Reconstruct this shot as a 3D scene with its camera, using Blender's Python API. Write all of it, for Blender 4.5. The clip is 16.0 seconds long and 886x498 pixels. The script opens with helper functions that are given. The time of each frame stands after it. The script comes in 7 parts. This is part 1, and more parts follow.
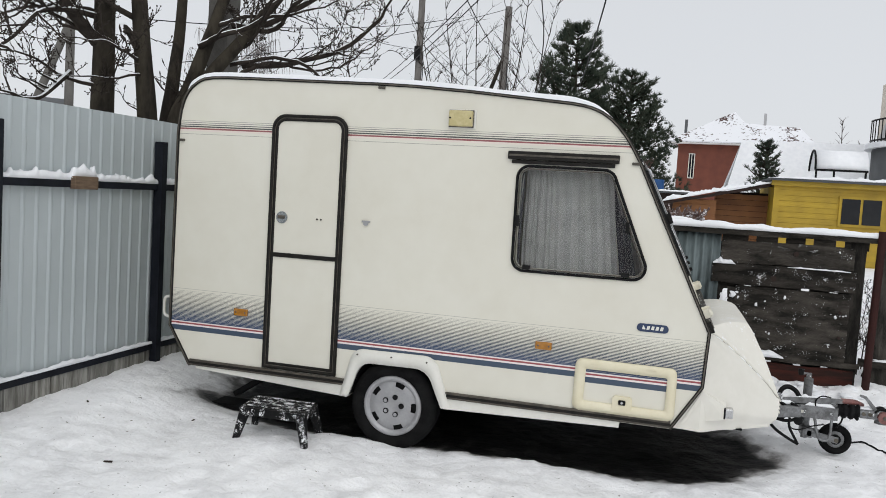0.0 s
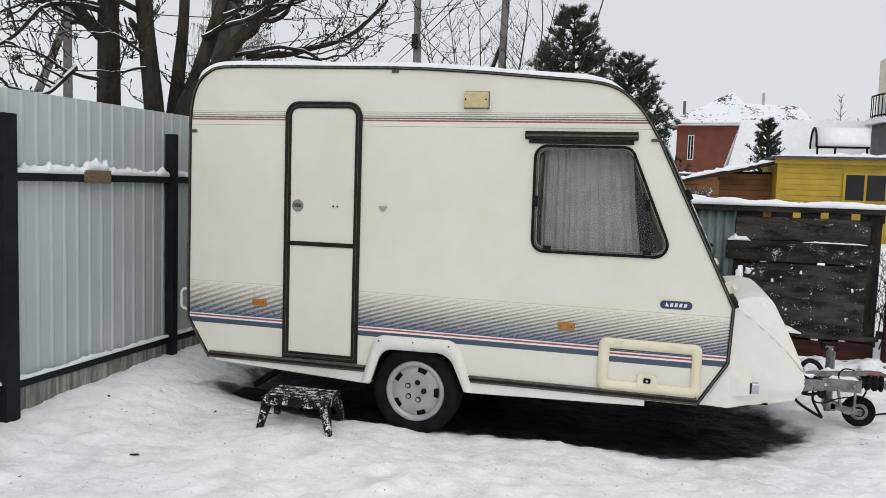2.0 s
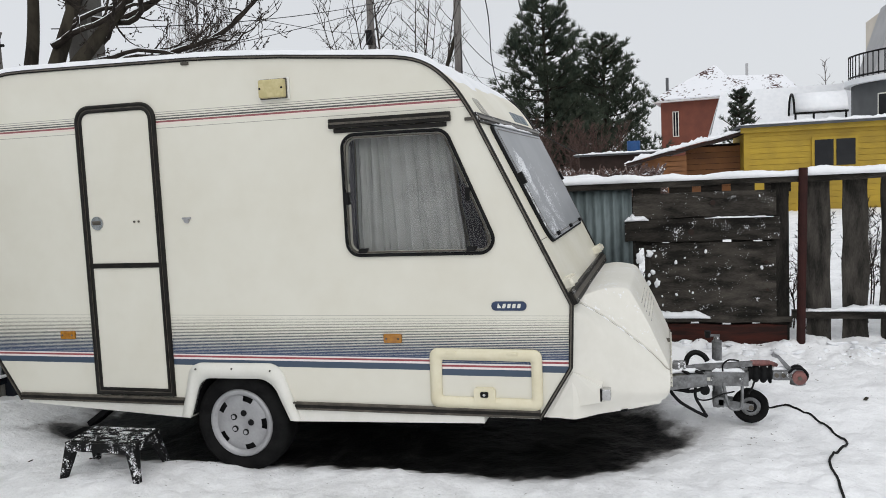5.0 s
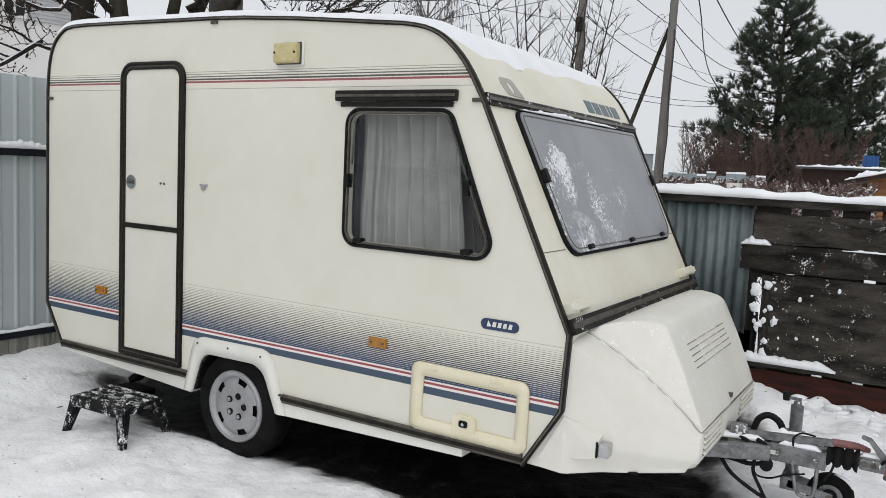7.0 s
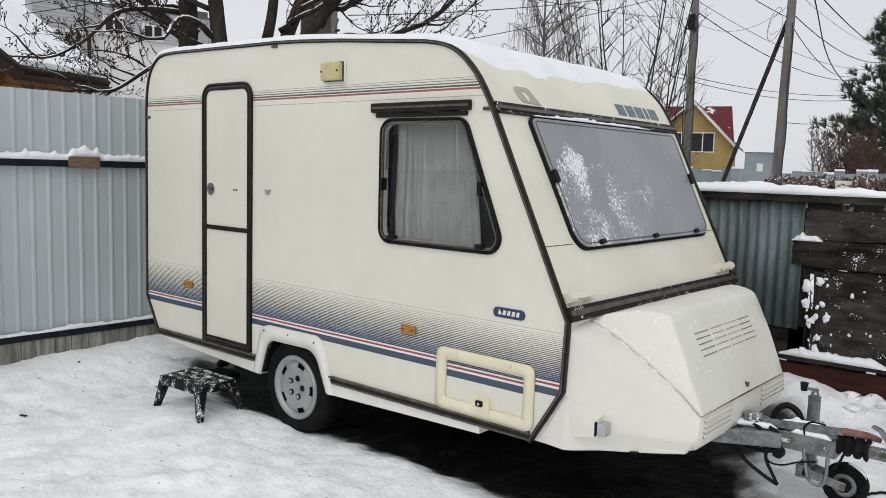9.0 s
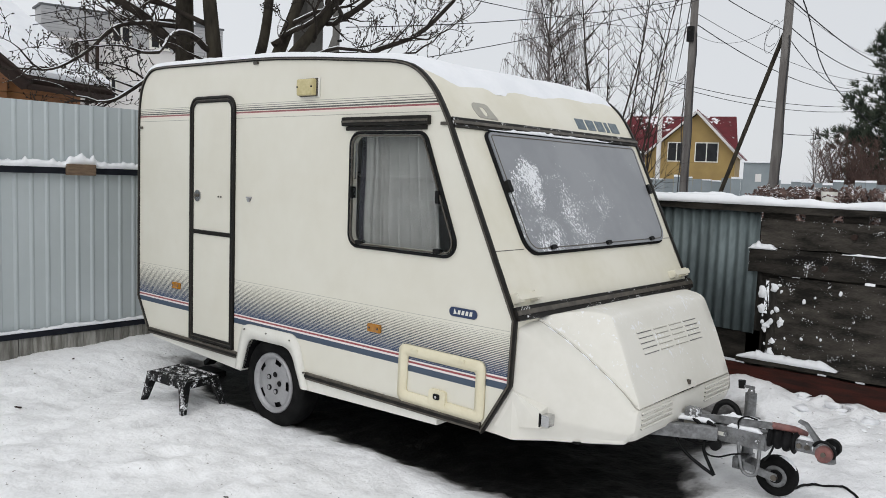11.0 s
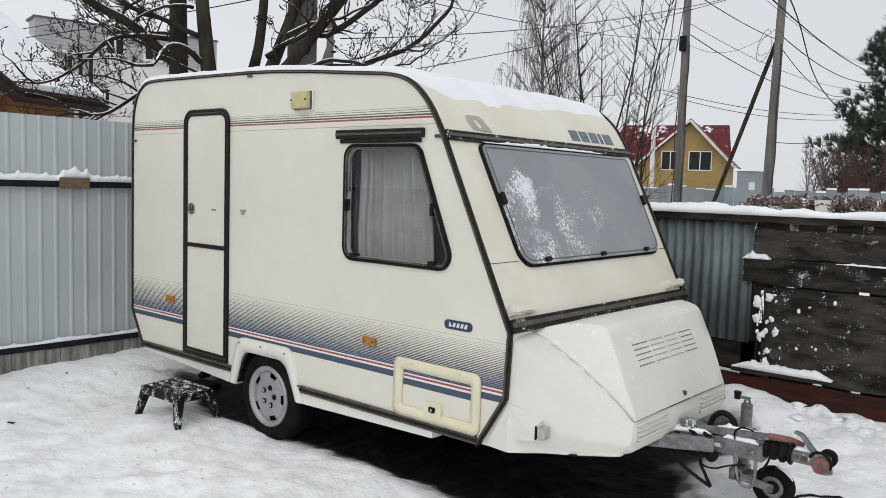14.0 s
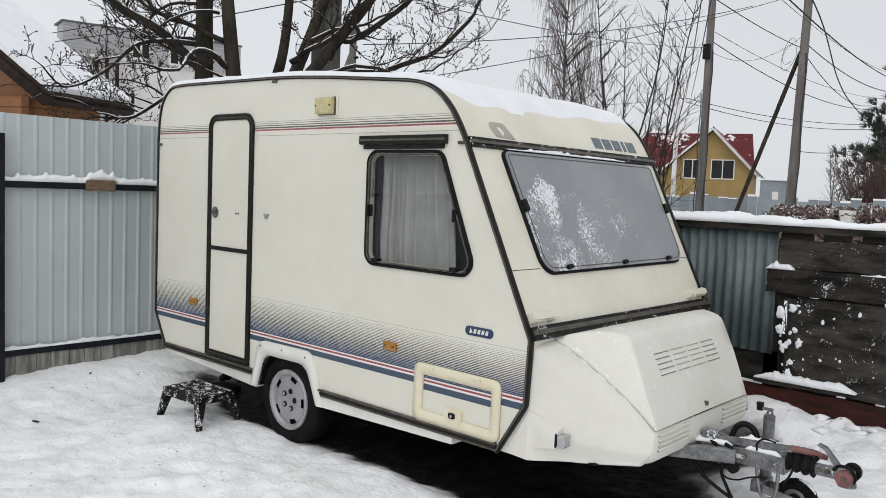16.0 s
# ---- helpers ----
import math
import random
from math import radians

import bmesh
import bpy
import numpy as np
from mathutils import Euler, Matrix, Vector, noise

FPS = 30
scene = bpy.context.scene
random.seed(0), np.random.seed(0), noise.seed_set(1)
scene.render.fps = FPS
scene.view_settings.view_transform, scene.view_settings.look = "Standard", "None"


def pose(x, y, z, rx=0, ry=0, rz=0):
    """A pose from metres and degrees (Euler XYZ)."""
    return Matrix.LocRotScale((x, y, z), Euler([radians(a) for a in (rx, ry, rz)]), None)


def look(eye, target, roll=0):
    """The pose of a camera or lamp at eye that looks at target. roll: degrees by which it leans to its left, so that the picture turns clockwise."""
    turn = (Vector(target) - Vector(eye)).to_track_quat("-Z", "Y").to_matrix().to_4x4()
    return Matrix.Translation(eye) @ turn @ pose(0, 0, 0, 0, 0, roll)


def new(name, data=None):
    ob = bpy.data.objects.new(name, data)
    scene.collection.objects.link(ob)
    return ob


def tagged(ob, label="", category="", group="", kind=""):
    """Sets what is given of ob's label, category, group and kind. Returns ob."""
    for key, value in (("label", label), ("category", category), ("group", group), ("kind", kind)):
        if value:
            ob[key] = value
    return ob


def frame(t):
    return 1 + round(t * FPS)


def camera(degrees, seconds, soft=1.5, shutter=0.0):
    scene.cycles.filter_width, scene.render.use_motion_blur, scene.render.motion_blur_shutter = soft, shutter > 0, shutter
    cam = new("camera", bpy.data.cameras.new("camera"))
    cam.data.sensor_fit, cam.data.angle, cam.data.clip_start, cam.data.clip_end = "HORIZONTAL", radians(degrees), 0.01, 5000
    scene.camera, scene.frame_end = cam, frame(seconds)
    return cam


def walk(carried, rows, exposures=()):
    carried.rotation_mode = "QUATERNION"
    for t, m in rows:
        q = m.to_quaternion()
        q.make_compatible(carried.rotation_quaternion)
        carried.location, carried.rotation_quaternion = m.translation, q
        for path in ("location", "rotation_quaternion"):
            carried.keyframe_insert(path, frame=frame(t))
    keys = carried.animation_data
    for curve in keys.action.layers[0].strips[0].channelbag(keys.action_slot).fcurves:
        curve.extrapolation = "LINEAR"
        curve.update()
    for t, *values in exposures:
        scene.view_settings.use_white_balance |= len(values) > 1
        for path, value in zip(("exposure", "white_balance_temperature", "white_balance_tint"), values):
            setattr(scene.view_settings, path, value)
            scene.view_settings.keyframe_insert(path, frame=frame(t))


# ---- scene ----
cam = camera(58.1, 16.0, soft=0.9)
PATH = [
    (0, (-0.127, -5.061, 1.779), (-0.665, -3.139, 1.642), 3.5),
    (0.5, (-0.185, -5.072, 1.756), (-0.727, -3.153, 1.607), 3.6),
    (1, (-0.267, -5.075, 1.74), (-0.798, -3.154, 1.582), 3.5),
    (1.5, (-0.284, -5.079, 1.735), (-0.809, -3.155, 1.572), 2.9),
    (2, (-0.251, -5.068, 1.731), (-0.788, -3.148, 1.568), 1.8),
    (2.5, (-0.162, -5.03, 1.731), (-0.712, -3.114, 1.563), 0.2),
    (3, (-0.025, -4.991, 1.731), (-0.568, -3.075, 1.553), -1.3),
    (3.5, (0.141, -4.898, 1.713), (-0.385, -2.978, 1.525), -2.7),
    (4, (0.266, -4.635, 1.711), (-0.163, -2.691, 1.523), -3.2),
    (4.2, (0.347, -4.538, 1.721), (-0.086, -2.594, 1.536), -3.5),
    (6.3, (1.16, -3.474, 1.722), (0.284, -1.685, 1.544), 2.0),
    (6.5, (1.248, -3.365, 1.694), (0.322, -1.601, 1.513), 2.4),
    (7, (1.432, -3.163, 1.721), (0.399, -1.463, 1.521), 2.8),
    (7.5, (1.559, -3.142, 1.731), (0.435, -1.502, 1.513), 2.4),
    (8, (1.698, -3.178, 1.752), (0.508, -1.588, 1.516), 1.9),
    (8.2, (1.774, -3.168, 1.721), (0.558, -1.597, 1.494), 1.6),
    (10.3, (2.411, -3.269, 1.763), (1.082, -1.788, 1.568), 2.4),
    (10.5, (2.429, -3.333, 1.764), (1.123, -1.831, 1.573), 2.1),
    (11, (2.484, -3.248, 1.752), (1.18, -1.743, 1.571), 2.0),
    (11.5, (2.494, -3.229, 1.753), (1.187, -1.726, 1.571), 1.8),
    (12, (2.488, -3.241, 1.749), (1.18, -1.738, 1.573), 1.5),
    (12.5, (2.485, -3.227, 1.745), (1.178, -1.723, 1.576), 1.6),
    (13, (2.486, -3.233, 1.758), (1.187, -1.722, 1.589), 1.5),
    (13.5, (2.483, -3.228, 1.761), (1.187, -1.713, 1.598), 1.6),
    (14, (2.481, -3.243, 1.768), (1.184, -1.728, 1.611), 1.7),
    (14.5, (2.476, -3.235, 1.761), (1.172, -1.726, 1.612), 2.0),
    (15, (2.47, -3.248, 1.764), (1.158, -1.745, 1.62), 2.3),
    (15.5, (2.467, -3.255, 1.772), (1.144, -1.762, 1.629), 2.4),
    (16, (2.477, -3.259, 1.77), (1.143, -1.776, 1.626), 2.3),
]
walk(cam, [(t, look(eye, target, roll)) for t, eye, target, roll in PATH])

# ---- sky and light: an overcast winter day ----
world = bpy.data.worlds.new("overcast")
scene.world = world
world.use_nodes = True
wn, wl = world.node_tree.nodes, world.node_tree.links
wn.clear()
sky = wn.new("ShaderNodeTexSky")
sky.sky_type, sky.sun_disc = "NISHITA", False
sky.sun_elevation, sky.sun_rotation = radians(40), radians(-110)
hazy = wn.new("ShaderNodeHueSaturation")
hazy.inputs["Saturation"].default_value = 0.25
bg_sky, bg_cloud = wn.new("ShaderNodeBackground"), wn.new("ShaderNodeBackground")
bg_sky.inputs["Strength"].default_value = 0.022
bg_cloud.inputs["Color"].default_value, bg_cloud.inputs["Strength"].default_value = (0.925, 0.955, 1.0, 1), 0.655
both, wout = wn.new("ShaderNodeAddShader"), wn.new("ShaderNodeOutputWorld")
wl.new(sky.outputs[0], hazy.inputs["Color"])
wl.new(hazy.outputs[0], bg_sky.inputs["Color"])
wl.new(bg_sky.outputs[0], both.inputs[0])
wl.new(bg_cloud.outputs[0], both.inputs[1])
wl.new(both.outputs[0], wout.inputs["Surface"])

sun = new("sun", bpy.data.lights.new("sun", "SUN"))
sun.data.energy, sun.data.angle, sun.data.color = 1.05, radians(60), (1.0, 0.985, 0.965)
sun.matrix_world = look((9, -20, 21), (0, 0, 0))


# ---- materials ----
def mat(name, c1, c2=None, scale=6.0, rough=0.6, bump=0.0, metal=0.0, fine=60.0, stretch=(1, 1, 1), spread=(0.35, 0.65), vary=0.0, coat=0.0, spec=0.5):
    """Two colours mixed by noise at two scales, with a fine relief."""
    m = bpy.data.materials.new(name)
    m.use_nodes = True
    n, k = m.node_tree.nodes, m.node_tree.links
    b = n["Principled BSDF"]
    b.inputs["Roughness"].default_value, b.inputs["Metallic"].default_value = rough, metal
    b.inputs["Coat Weight"].default_value = coat
    b.inputs["Specular IOR Level"].default_value = spec
    c2 = c2 or tuple(v * 0.82 for v in c1)
    tc, mp = n.new("ShaderNodeTexCoord"), n.new("ShaderNodeMapping")
    mp.inputs["Scale"].default_value = stretch
    k.new(tc.outputs["Object"], mp.inputs["Vector"])
    big, small = n.new("ShaderNodeTexNoise"), n.new("ShaderNodeTexNoise")
    big.inputs["Scale"].default_value, big.inputs["Detail"].default_value = scale, 5
    small.inputs["Scale"].default_value, small.inputs["Detail"].default_value = fine, 4
    for t in (big, small):
        k.new(mp.outputs[0], t.inputs["Vector"])
    add = n.new("ShaderNodeMath")
    add.operation = "MULTIPLY_ADD"
    add.inputs[1].default_value = 0.35
    k.new(small.outputs["Fac"], add.inputs[0])
    off = n.new("ShaderNodeMath")
    off.operation = "SUBTRACT"
    off.inputs[1].default_value = 0.17
    k.new(big.outputs["Fac"], off.inputs[0])
    k.new(off.outputs[0], add.inputs[2])
    ramp = n.new("ShaderNodeMapRange")
    ramp.inputs["From Min"].default_value, ramp.inputs["From Max"].default_value = spread
    k.new(add.outputs[0], ramp.inputs["Value"])
    mix = n.new("ShaderNodeMix")
    mix.data_type = "RGBA"
    mix.inputs["A"].default_value, mix.inputs["B"].default_value = (*c1, 1), (*c2, 1)
    k.new(ramp.outputs[0], mix.inputs["Factor"])
    out = mix.outputs["Result"]
    if vary:
        info, hsv, mr = n.new("ShaderNodeObjectInfo"), n.new("ShaderNodeHueSaturation"), n.new("ShaderNodeMapRange")
        mr.inputs["To Min"].default_value, mr.inputs["To Max"].default_value = 1 - vary, 1 + vary
        k.new(info.outputs["Random"], mr.inputs["Value"])
        k.new(mr.outputs[0], hsv.inputs["Value"])
        k.new(out, hsv.inputs["Color"])
        out = hsv.outputs[0]
    k.new(out, b.inputs["Base Color"])
    if bump:
        bm_ = n.new("ShaderNodeBump")
        bm_.inputs["Strength"].default_value, bm_.inputs["Distance"].default_value = bump, 0.01
        k.new(add.outputs[0], bm_.inputs["Height"])
        k.new(bm_.outputs[0], b.inputs["Normal"])
    m["mix"], m["out"] = mix.name, add.name
    return m


def math_node(n, k, op, a, b=None, c=None):
    x = n.new("ShaderNodeMath")
    x.operation = op
    for i, v in enumerate((a, b, c)):
        if v is None:
            continue
        if isinstance(v, (int, float)):
            x.inputs[i].default_value = v
        else:
            k.new(v, x.inputs[i])
    return x.outputs[0]


def blend(n, k, fac, a, b):
    x = n.new("ShaderNodeMix")
    x.data_type = "RGBA"
    k.new(fac, x.inputs["Factor"])
    for key, v in (("A", a), ("B", b)):
        if isinstance(v, tuple):
            x.inputs[key].default_value = (*v, 1)
        else:
            k.new(v, x.inputs[key])
    return x.outputs["Result"]


CREAM, CREAM2 = (0.71, 0.69, 0.605), (0.67, 0.645, 0.555)
M_CREAM = mat("cream_paint", CREAM, CREAM2, 1.5, 0.42, 0.015, fine=9, coat=0.1)
M_FRONT = mat("aged_cream_plastic", (0.76, 0.73, 0.625), (0.70, 0.665, 0.545), 2.2, 0.4, 0.02, fine=14)
M_NOSE = mat("off_white_plastic", (0.745, 0.725, 0.66), (0.695, 0.675, 0.605), 2.5, 0.45, 0.03, fine=25)
M_HATCH = mat("yellowed_plastic", (0.75, 0.70, 0.53), (0.70, 0.64, 0.46), 6, 0.42, 0.02)
M_WHITE = mat("white_plastic", (0.74, 0.73, 0.68), (0.68, 0.67, 0.61), 5, 0.45, 0.02)
M_TRIM = mat("dark_bronze_trim", (0.007, 0.0063, 0.0052), (0.015, 0.013, 0.0105), 14, 0.5, 0.06, 0.0, 90, spec=0.22)
M_TRIM2 = mat("bronze_rail", (0.115, 0.10, 0.08), (0.055, 0.048, 0.038), 18, 0.4, 0.05, 0.2)
M_RUBBER = mat("black_rubber", (0.006, 0.006, 0.0065), (0.012, 0.012, 0.0125), 20, 0.7, 0.1, spec=0.12)
M_TYRE = mat("tyre_rubber", (0.005, 0.005, 0.0053), (0.011, 0.011, 0.011), 12, 0.85, 0.25, spec=0.1)
M_BLACK = mat("black_plastic", (0.005, 0.005, 0.0055), (0.011, 0.011, 0.011), 20, 0.55, 0.1, spec=0.14)
M_SILVER = mat("silver_wheel_cover", (0.385, 0.385, 0.394), (0.312, 0.312, 0.320), 9, 0.42, 0.05, 0.35)
M_STEEL = mat("galvanised_steel", (0.27, 0.275, 0.28), (0.12, 0.12, 0.12), 18, 0.45, 0.2, 0.6, 70)
M_CHROME = mat("chrome", (0.6, 0.6, 0.6), (0.5, 0.5, 0.5), 10, 0.22, 0.02, 1.0)
M_AMBER = mat("amber_plastic", (0.42, 0.175, 0.010), (0.28, 0.11, 0.008), 40, 0.25, 0.05, coat=0.5)
M_LENS = mat("yellowed_lamp_lens", (0.55, 0.48, 0.25), (0.47, 0.40, 0.19), 30, 0.3, 0.05, coat=0.3)
M_NAVY = mat("navy_enamel", (0.025, 0.045, 0.105), (0.02, 0.035, 0.085), 20, 0.35)
M_LETTER = mat("faded_grey_lettering", (0.10, 0.135, 0.16), (0.16, 0.19, 0.21), 30, 0.5, spread=(0.45, 0.6))
M_RED = mat("faded_red_plastic", (0.24, 0.10, 0.088), (0.14, 0.06, 0.055), 30, 0.5, 0.05)
M_PALEMARK = mat("faded_grey_print", (0.40, 0.385, 0.33), (0.34, 0.325, 0.28), 20, 0.5, 0.03)
M_SLOT = mat("grey_slot", (0.20, 0.195, 0.185), (0.14, 0.136, 0.13), 20, 0.6, 0.03)
M_DRAPE = mat("violet_grey_drape", (0.085, 0.08, 0.105), (0.045, 0.043, 0.06), 8, 0.9, 0.1)
M_INSIDE = mat("beige_lining", (0.45, 0.41, 0.34), (0.38, 0.34, 0.28), 3, 0.7)
M_SNOW = mat("snow", (0.88, 0.89, 0.91), (0.82, 0.835, 0.86), 4, 0.75, 0.35, fine=45)
M_SHEET = mat("light_grey_painted_steel", (0.48, 0.525, 0.54), (0.445, 0.49, 0.50), 1.2, 0.42, 0.01, 0.0, 8)
M_FPOST = mat("dark_painted_steel", (0.007, 0.0085, 0.013), (0.013, 0.015, 0.021), 8, 0.55, 0.06, spec=0.15)
M_PLINTH = mat("stained_plinth_boards", (0.30, 0.295, 0.27), (0.125, 0.12, 0.105), 4, 0.9, 0.6, fine=26, stretch=(1, 7, 0.7), vary=0.25)
M_CONC = mat("rough_concrete", (0.33, 0.315, 0.285), (0.18, 0.165, 0.14), 5, 0.9, 0.6, fine=30)
M_BLOCK = mat("raw_timber", (0.20, 0.135, 0.085), (0.11, 0.072, 0.045), 10, 0.8, 0.2, stretch=(1, 1, 6))
M_PLANK = mat("weathered_dark_boards", (0.012, 0.011, 0.0095), (0.070, 0.062, 0.053), 3.0, 0.85, 0.9, fine=30, stretch=(1.3, 1, 5), spread=(0.36, 0.80), vary=0.35, spec=0.12)
M_PLANKV = mat("weathered_upright_boards", (0.016, 0.0148, 0.013), (0.070, 0.063, 0.055), 3.0, 0.85, 0.9, fine=30, stretch=(5, 1, 1.3), spread=(0.36, 0.80), vary=0.35, spec=0.12)
M_REDBOARD = mat("worn_red_paint", (0.062, 0.018, 0.013), (0.024, 0.013, 0.011), 3, 0.8, 0.7, stretch=(1, 1, 9), spread=(0.38, 0.66), spec=0.15)
M_RUST = mat("rusty_red_primer", (0.04, 0.013, 0.011), (0.026, 0.010, 0.009), 8, 0.75, 0.3, spec=0.2)
M_SHEET2 = mat("old_zinc_sheet", (0.15, 0.185, 0.19), (0.09, 0.112, 0.115), 2.5, 0.5, 0.1, 0.25, 20, stretch=(2, 1, 0.6), spec=0.3)
M_BARK = mat("dark_bark", (0.022, 0.019, 0.016), (0.055, 0.048, 0.036), 7, 0.95, 1.0, fine=35, stretch=(1, 1, 0.35), spec=0.1)
M_TWIG = mat("twig_bark", (0.028, 0.023, 0.020), (0.05, 0.042, 0.035), 9, 0.95, spec=0.1)
M_BIRCH = mat("far_twigs", (0.19, 0.17, 0.165), (0.12, 0.105, 0.10), 3, 0.9, spec=0.1)
M_NEEDLE = mat("pine_needles", (0.036, 0.050, 0.038), (0.085, 0.100, 0.072), 1.6, 0.8, fine=9, spec=0.1)
M_POLE = mat("pole_concrete", (0.15, 0.145, 0.135), (0.10, 0.095, 0.088), 3, 0.9, 0.3, spec=0.1)
M_POLEW = mat("tarred_wood_pole", (0.11, 0.10, 0.095), (0.17, 0.16, 0.15), 4, 0.85, 0.3, stretch=(2, 2, 0.3), spec=0.1)
# Black wire lightened towards grey: distance haze is put into the colour.
M_WIRE = mat("hazed_wire", (0.045, 0.045, 0.048), rough=0.7, spec=0.1)
M_HEDGE = mat("red_brown_shrub", (0.075, 0.045, 0.04), (0.12, 0.075, 0.06), 5, 0.9)
M_YELLOW = mat("yellow_painted_boards", (0.42, 0.28, 0.02), (0.32, 0.21, 0.016), 2, 0.6, 0.1, vary=0.06)
M_YHOUSE = mat("ochre_cladding", (0.32, 0.22, 0.075), (0.26, 0.175, 0.06), 1, 0.7)
M_ORANGE = mat("orange_timber", (0.27, 0.11, 0.032), (0.19, 0.075, 0.024), 2, 0.6, 0.1, vary=0.12)
M_BROWN = mat("dark_brown_paint", (0.035, 0.021, 0.017), (0.025, 0.016, 0.013), 4, 0.7, spec=0.2)
M_BRICK = mat("red_brick_render", (0.165, 0.05, 0.03), (0.13, 0.04, 0.025), 1.2, 0.85, 0.1)
M_ROOFRED = mat("red_metal_roof", (0.14, 0.02, 0.026), (0.10, 0.016, 0.02), 2, 0.5, 0.1, spec=0.2)
M_GREY = mat("grey_render", (0.11, 0.115, 0.12), (0.085, 0.09, 0.095), 1.2, 0.9, 0.2)
M_SIDING = mat("grey_siding", (0.42, 0.42, 0.425), (0.36, 0.36, 0.365), 1, 0.7)
M_LIGHTWALL = mat("pale_render", (0.72, 0.70, 0.68), (0.64, 0.62, 0.60), 0.8, 0.85)
M_BLOCKWALL = mat("beige_panel_block", (0.55, 0.50, 0.43), (0.48, 0.44, 0.38), 0.3, 0.9)
M_DARKGLASS = mat("dark_window_glass", (0.012, 0.013, 0.015), (0.02, 0.021, 0.023), 2, 0.2, spec=0.25)
M_BLUE = mat("blue_barrel", (0.02, 0.10, 0.30), rough=0.5)
M_FARFENCE = mat("blue_grey_fence_sheet", (0.25, 0.285, 0.30), (0.19, 0.22, 0.235), 1, 0.5, vary=0.2)


def snow_dusted(name, base, cover, amount=0.5, scale=7.0):
    """A material with flecks of dry snow that lie on it in patches."""
    m = base.copy()
    m.name = name
    n, k = m.node_tree.nodes, m.node_tree.links
    b = n["Principled BSDF"]
    src = b.inputs["Base Color"].links[0].from_socket
    tc, a, c = n.new("ShaderNodeTexCoord"), n.new("ShaderNodeTexNoise"), n.new("ShaderNodeTexNoise")
    a.inputs["Scale"].default_value, a.inputs["Detail"].default_value = scale, 3
    c.inputs["Scale"].default_value, c.inputs["Detail"].default_value = scale * 8, 6
    for t in (a, c):
        k.new(tc.outputs["Object"], t.inputs["Vector"])
    s = math_node(n, k, "ADD", a.outputs["Fac"], c.outputs["Fac"])
    r = n.new("ShaderNodeMapRange")
    r.inputs["From Min"].default_value, r.inputs["From Max"].default_value = 1.25 - amount * 0.4, 1.33 - amount * 0.4
    k.new(s, r.inputs["Value"])
    k.new(blend(n, k, r.outputs[0], src, cover), b.inputs["Base Color"])
    return m


M_STOOL = snow_dusted("snowy_black_plastic", M_BLACK, (0.8, 0.81, 0.83), 0.31, 18)
M_STOOLTOP = snow_dusted("snowy_black_ribs", M_BLACK, (0.8, 0.81, 0.83), 0.62, 26)
M_BOARDSNOW = snow_dusted("boards_with_snow_flecks", M_PLANK, (0.82, 0.83, 0.85), 0.05, 12)
M_STEELSNOW = snow_dusted("snowy_steel", M_STEEL, (0.85, 0.86, 0.88), 0.35, 9)
M_ROOFTILE = snow_dusted("snowy_tiles", mat("tiles", (0.09, 0.05, 0.045), rough=0.8), (0.82, 0.83, 0.86), 1.12, 0.5)
M_REDSNOW = snow_dusted("snowy_red_roof", M_ROOFRED, (0.84, 0.85, 0.87), 0.3, 0.5)
M_HEDGESNOW = snow_dusted("snowy_shrub", M_HEDGE, (0.84, 0.85, 0.87), 0.35, 6)
M_TRIMSNOW = snow_dusted("snowy_bronze_trim", M_TRIM, (0.8, 0.8, 0.8), 0.12, 14)
M_NOSESNOW = snow_dusted("frosted_off_white_plastic", M_NOSE, (0.82, 0.82, 0.81), 0.22, 7)


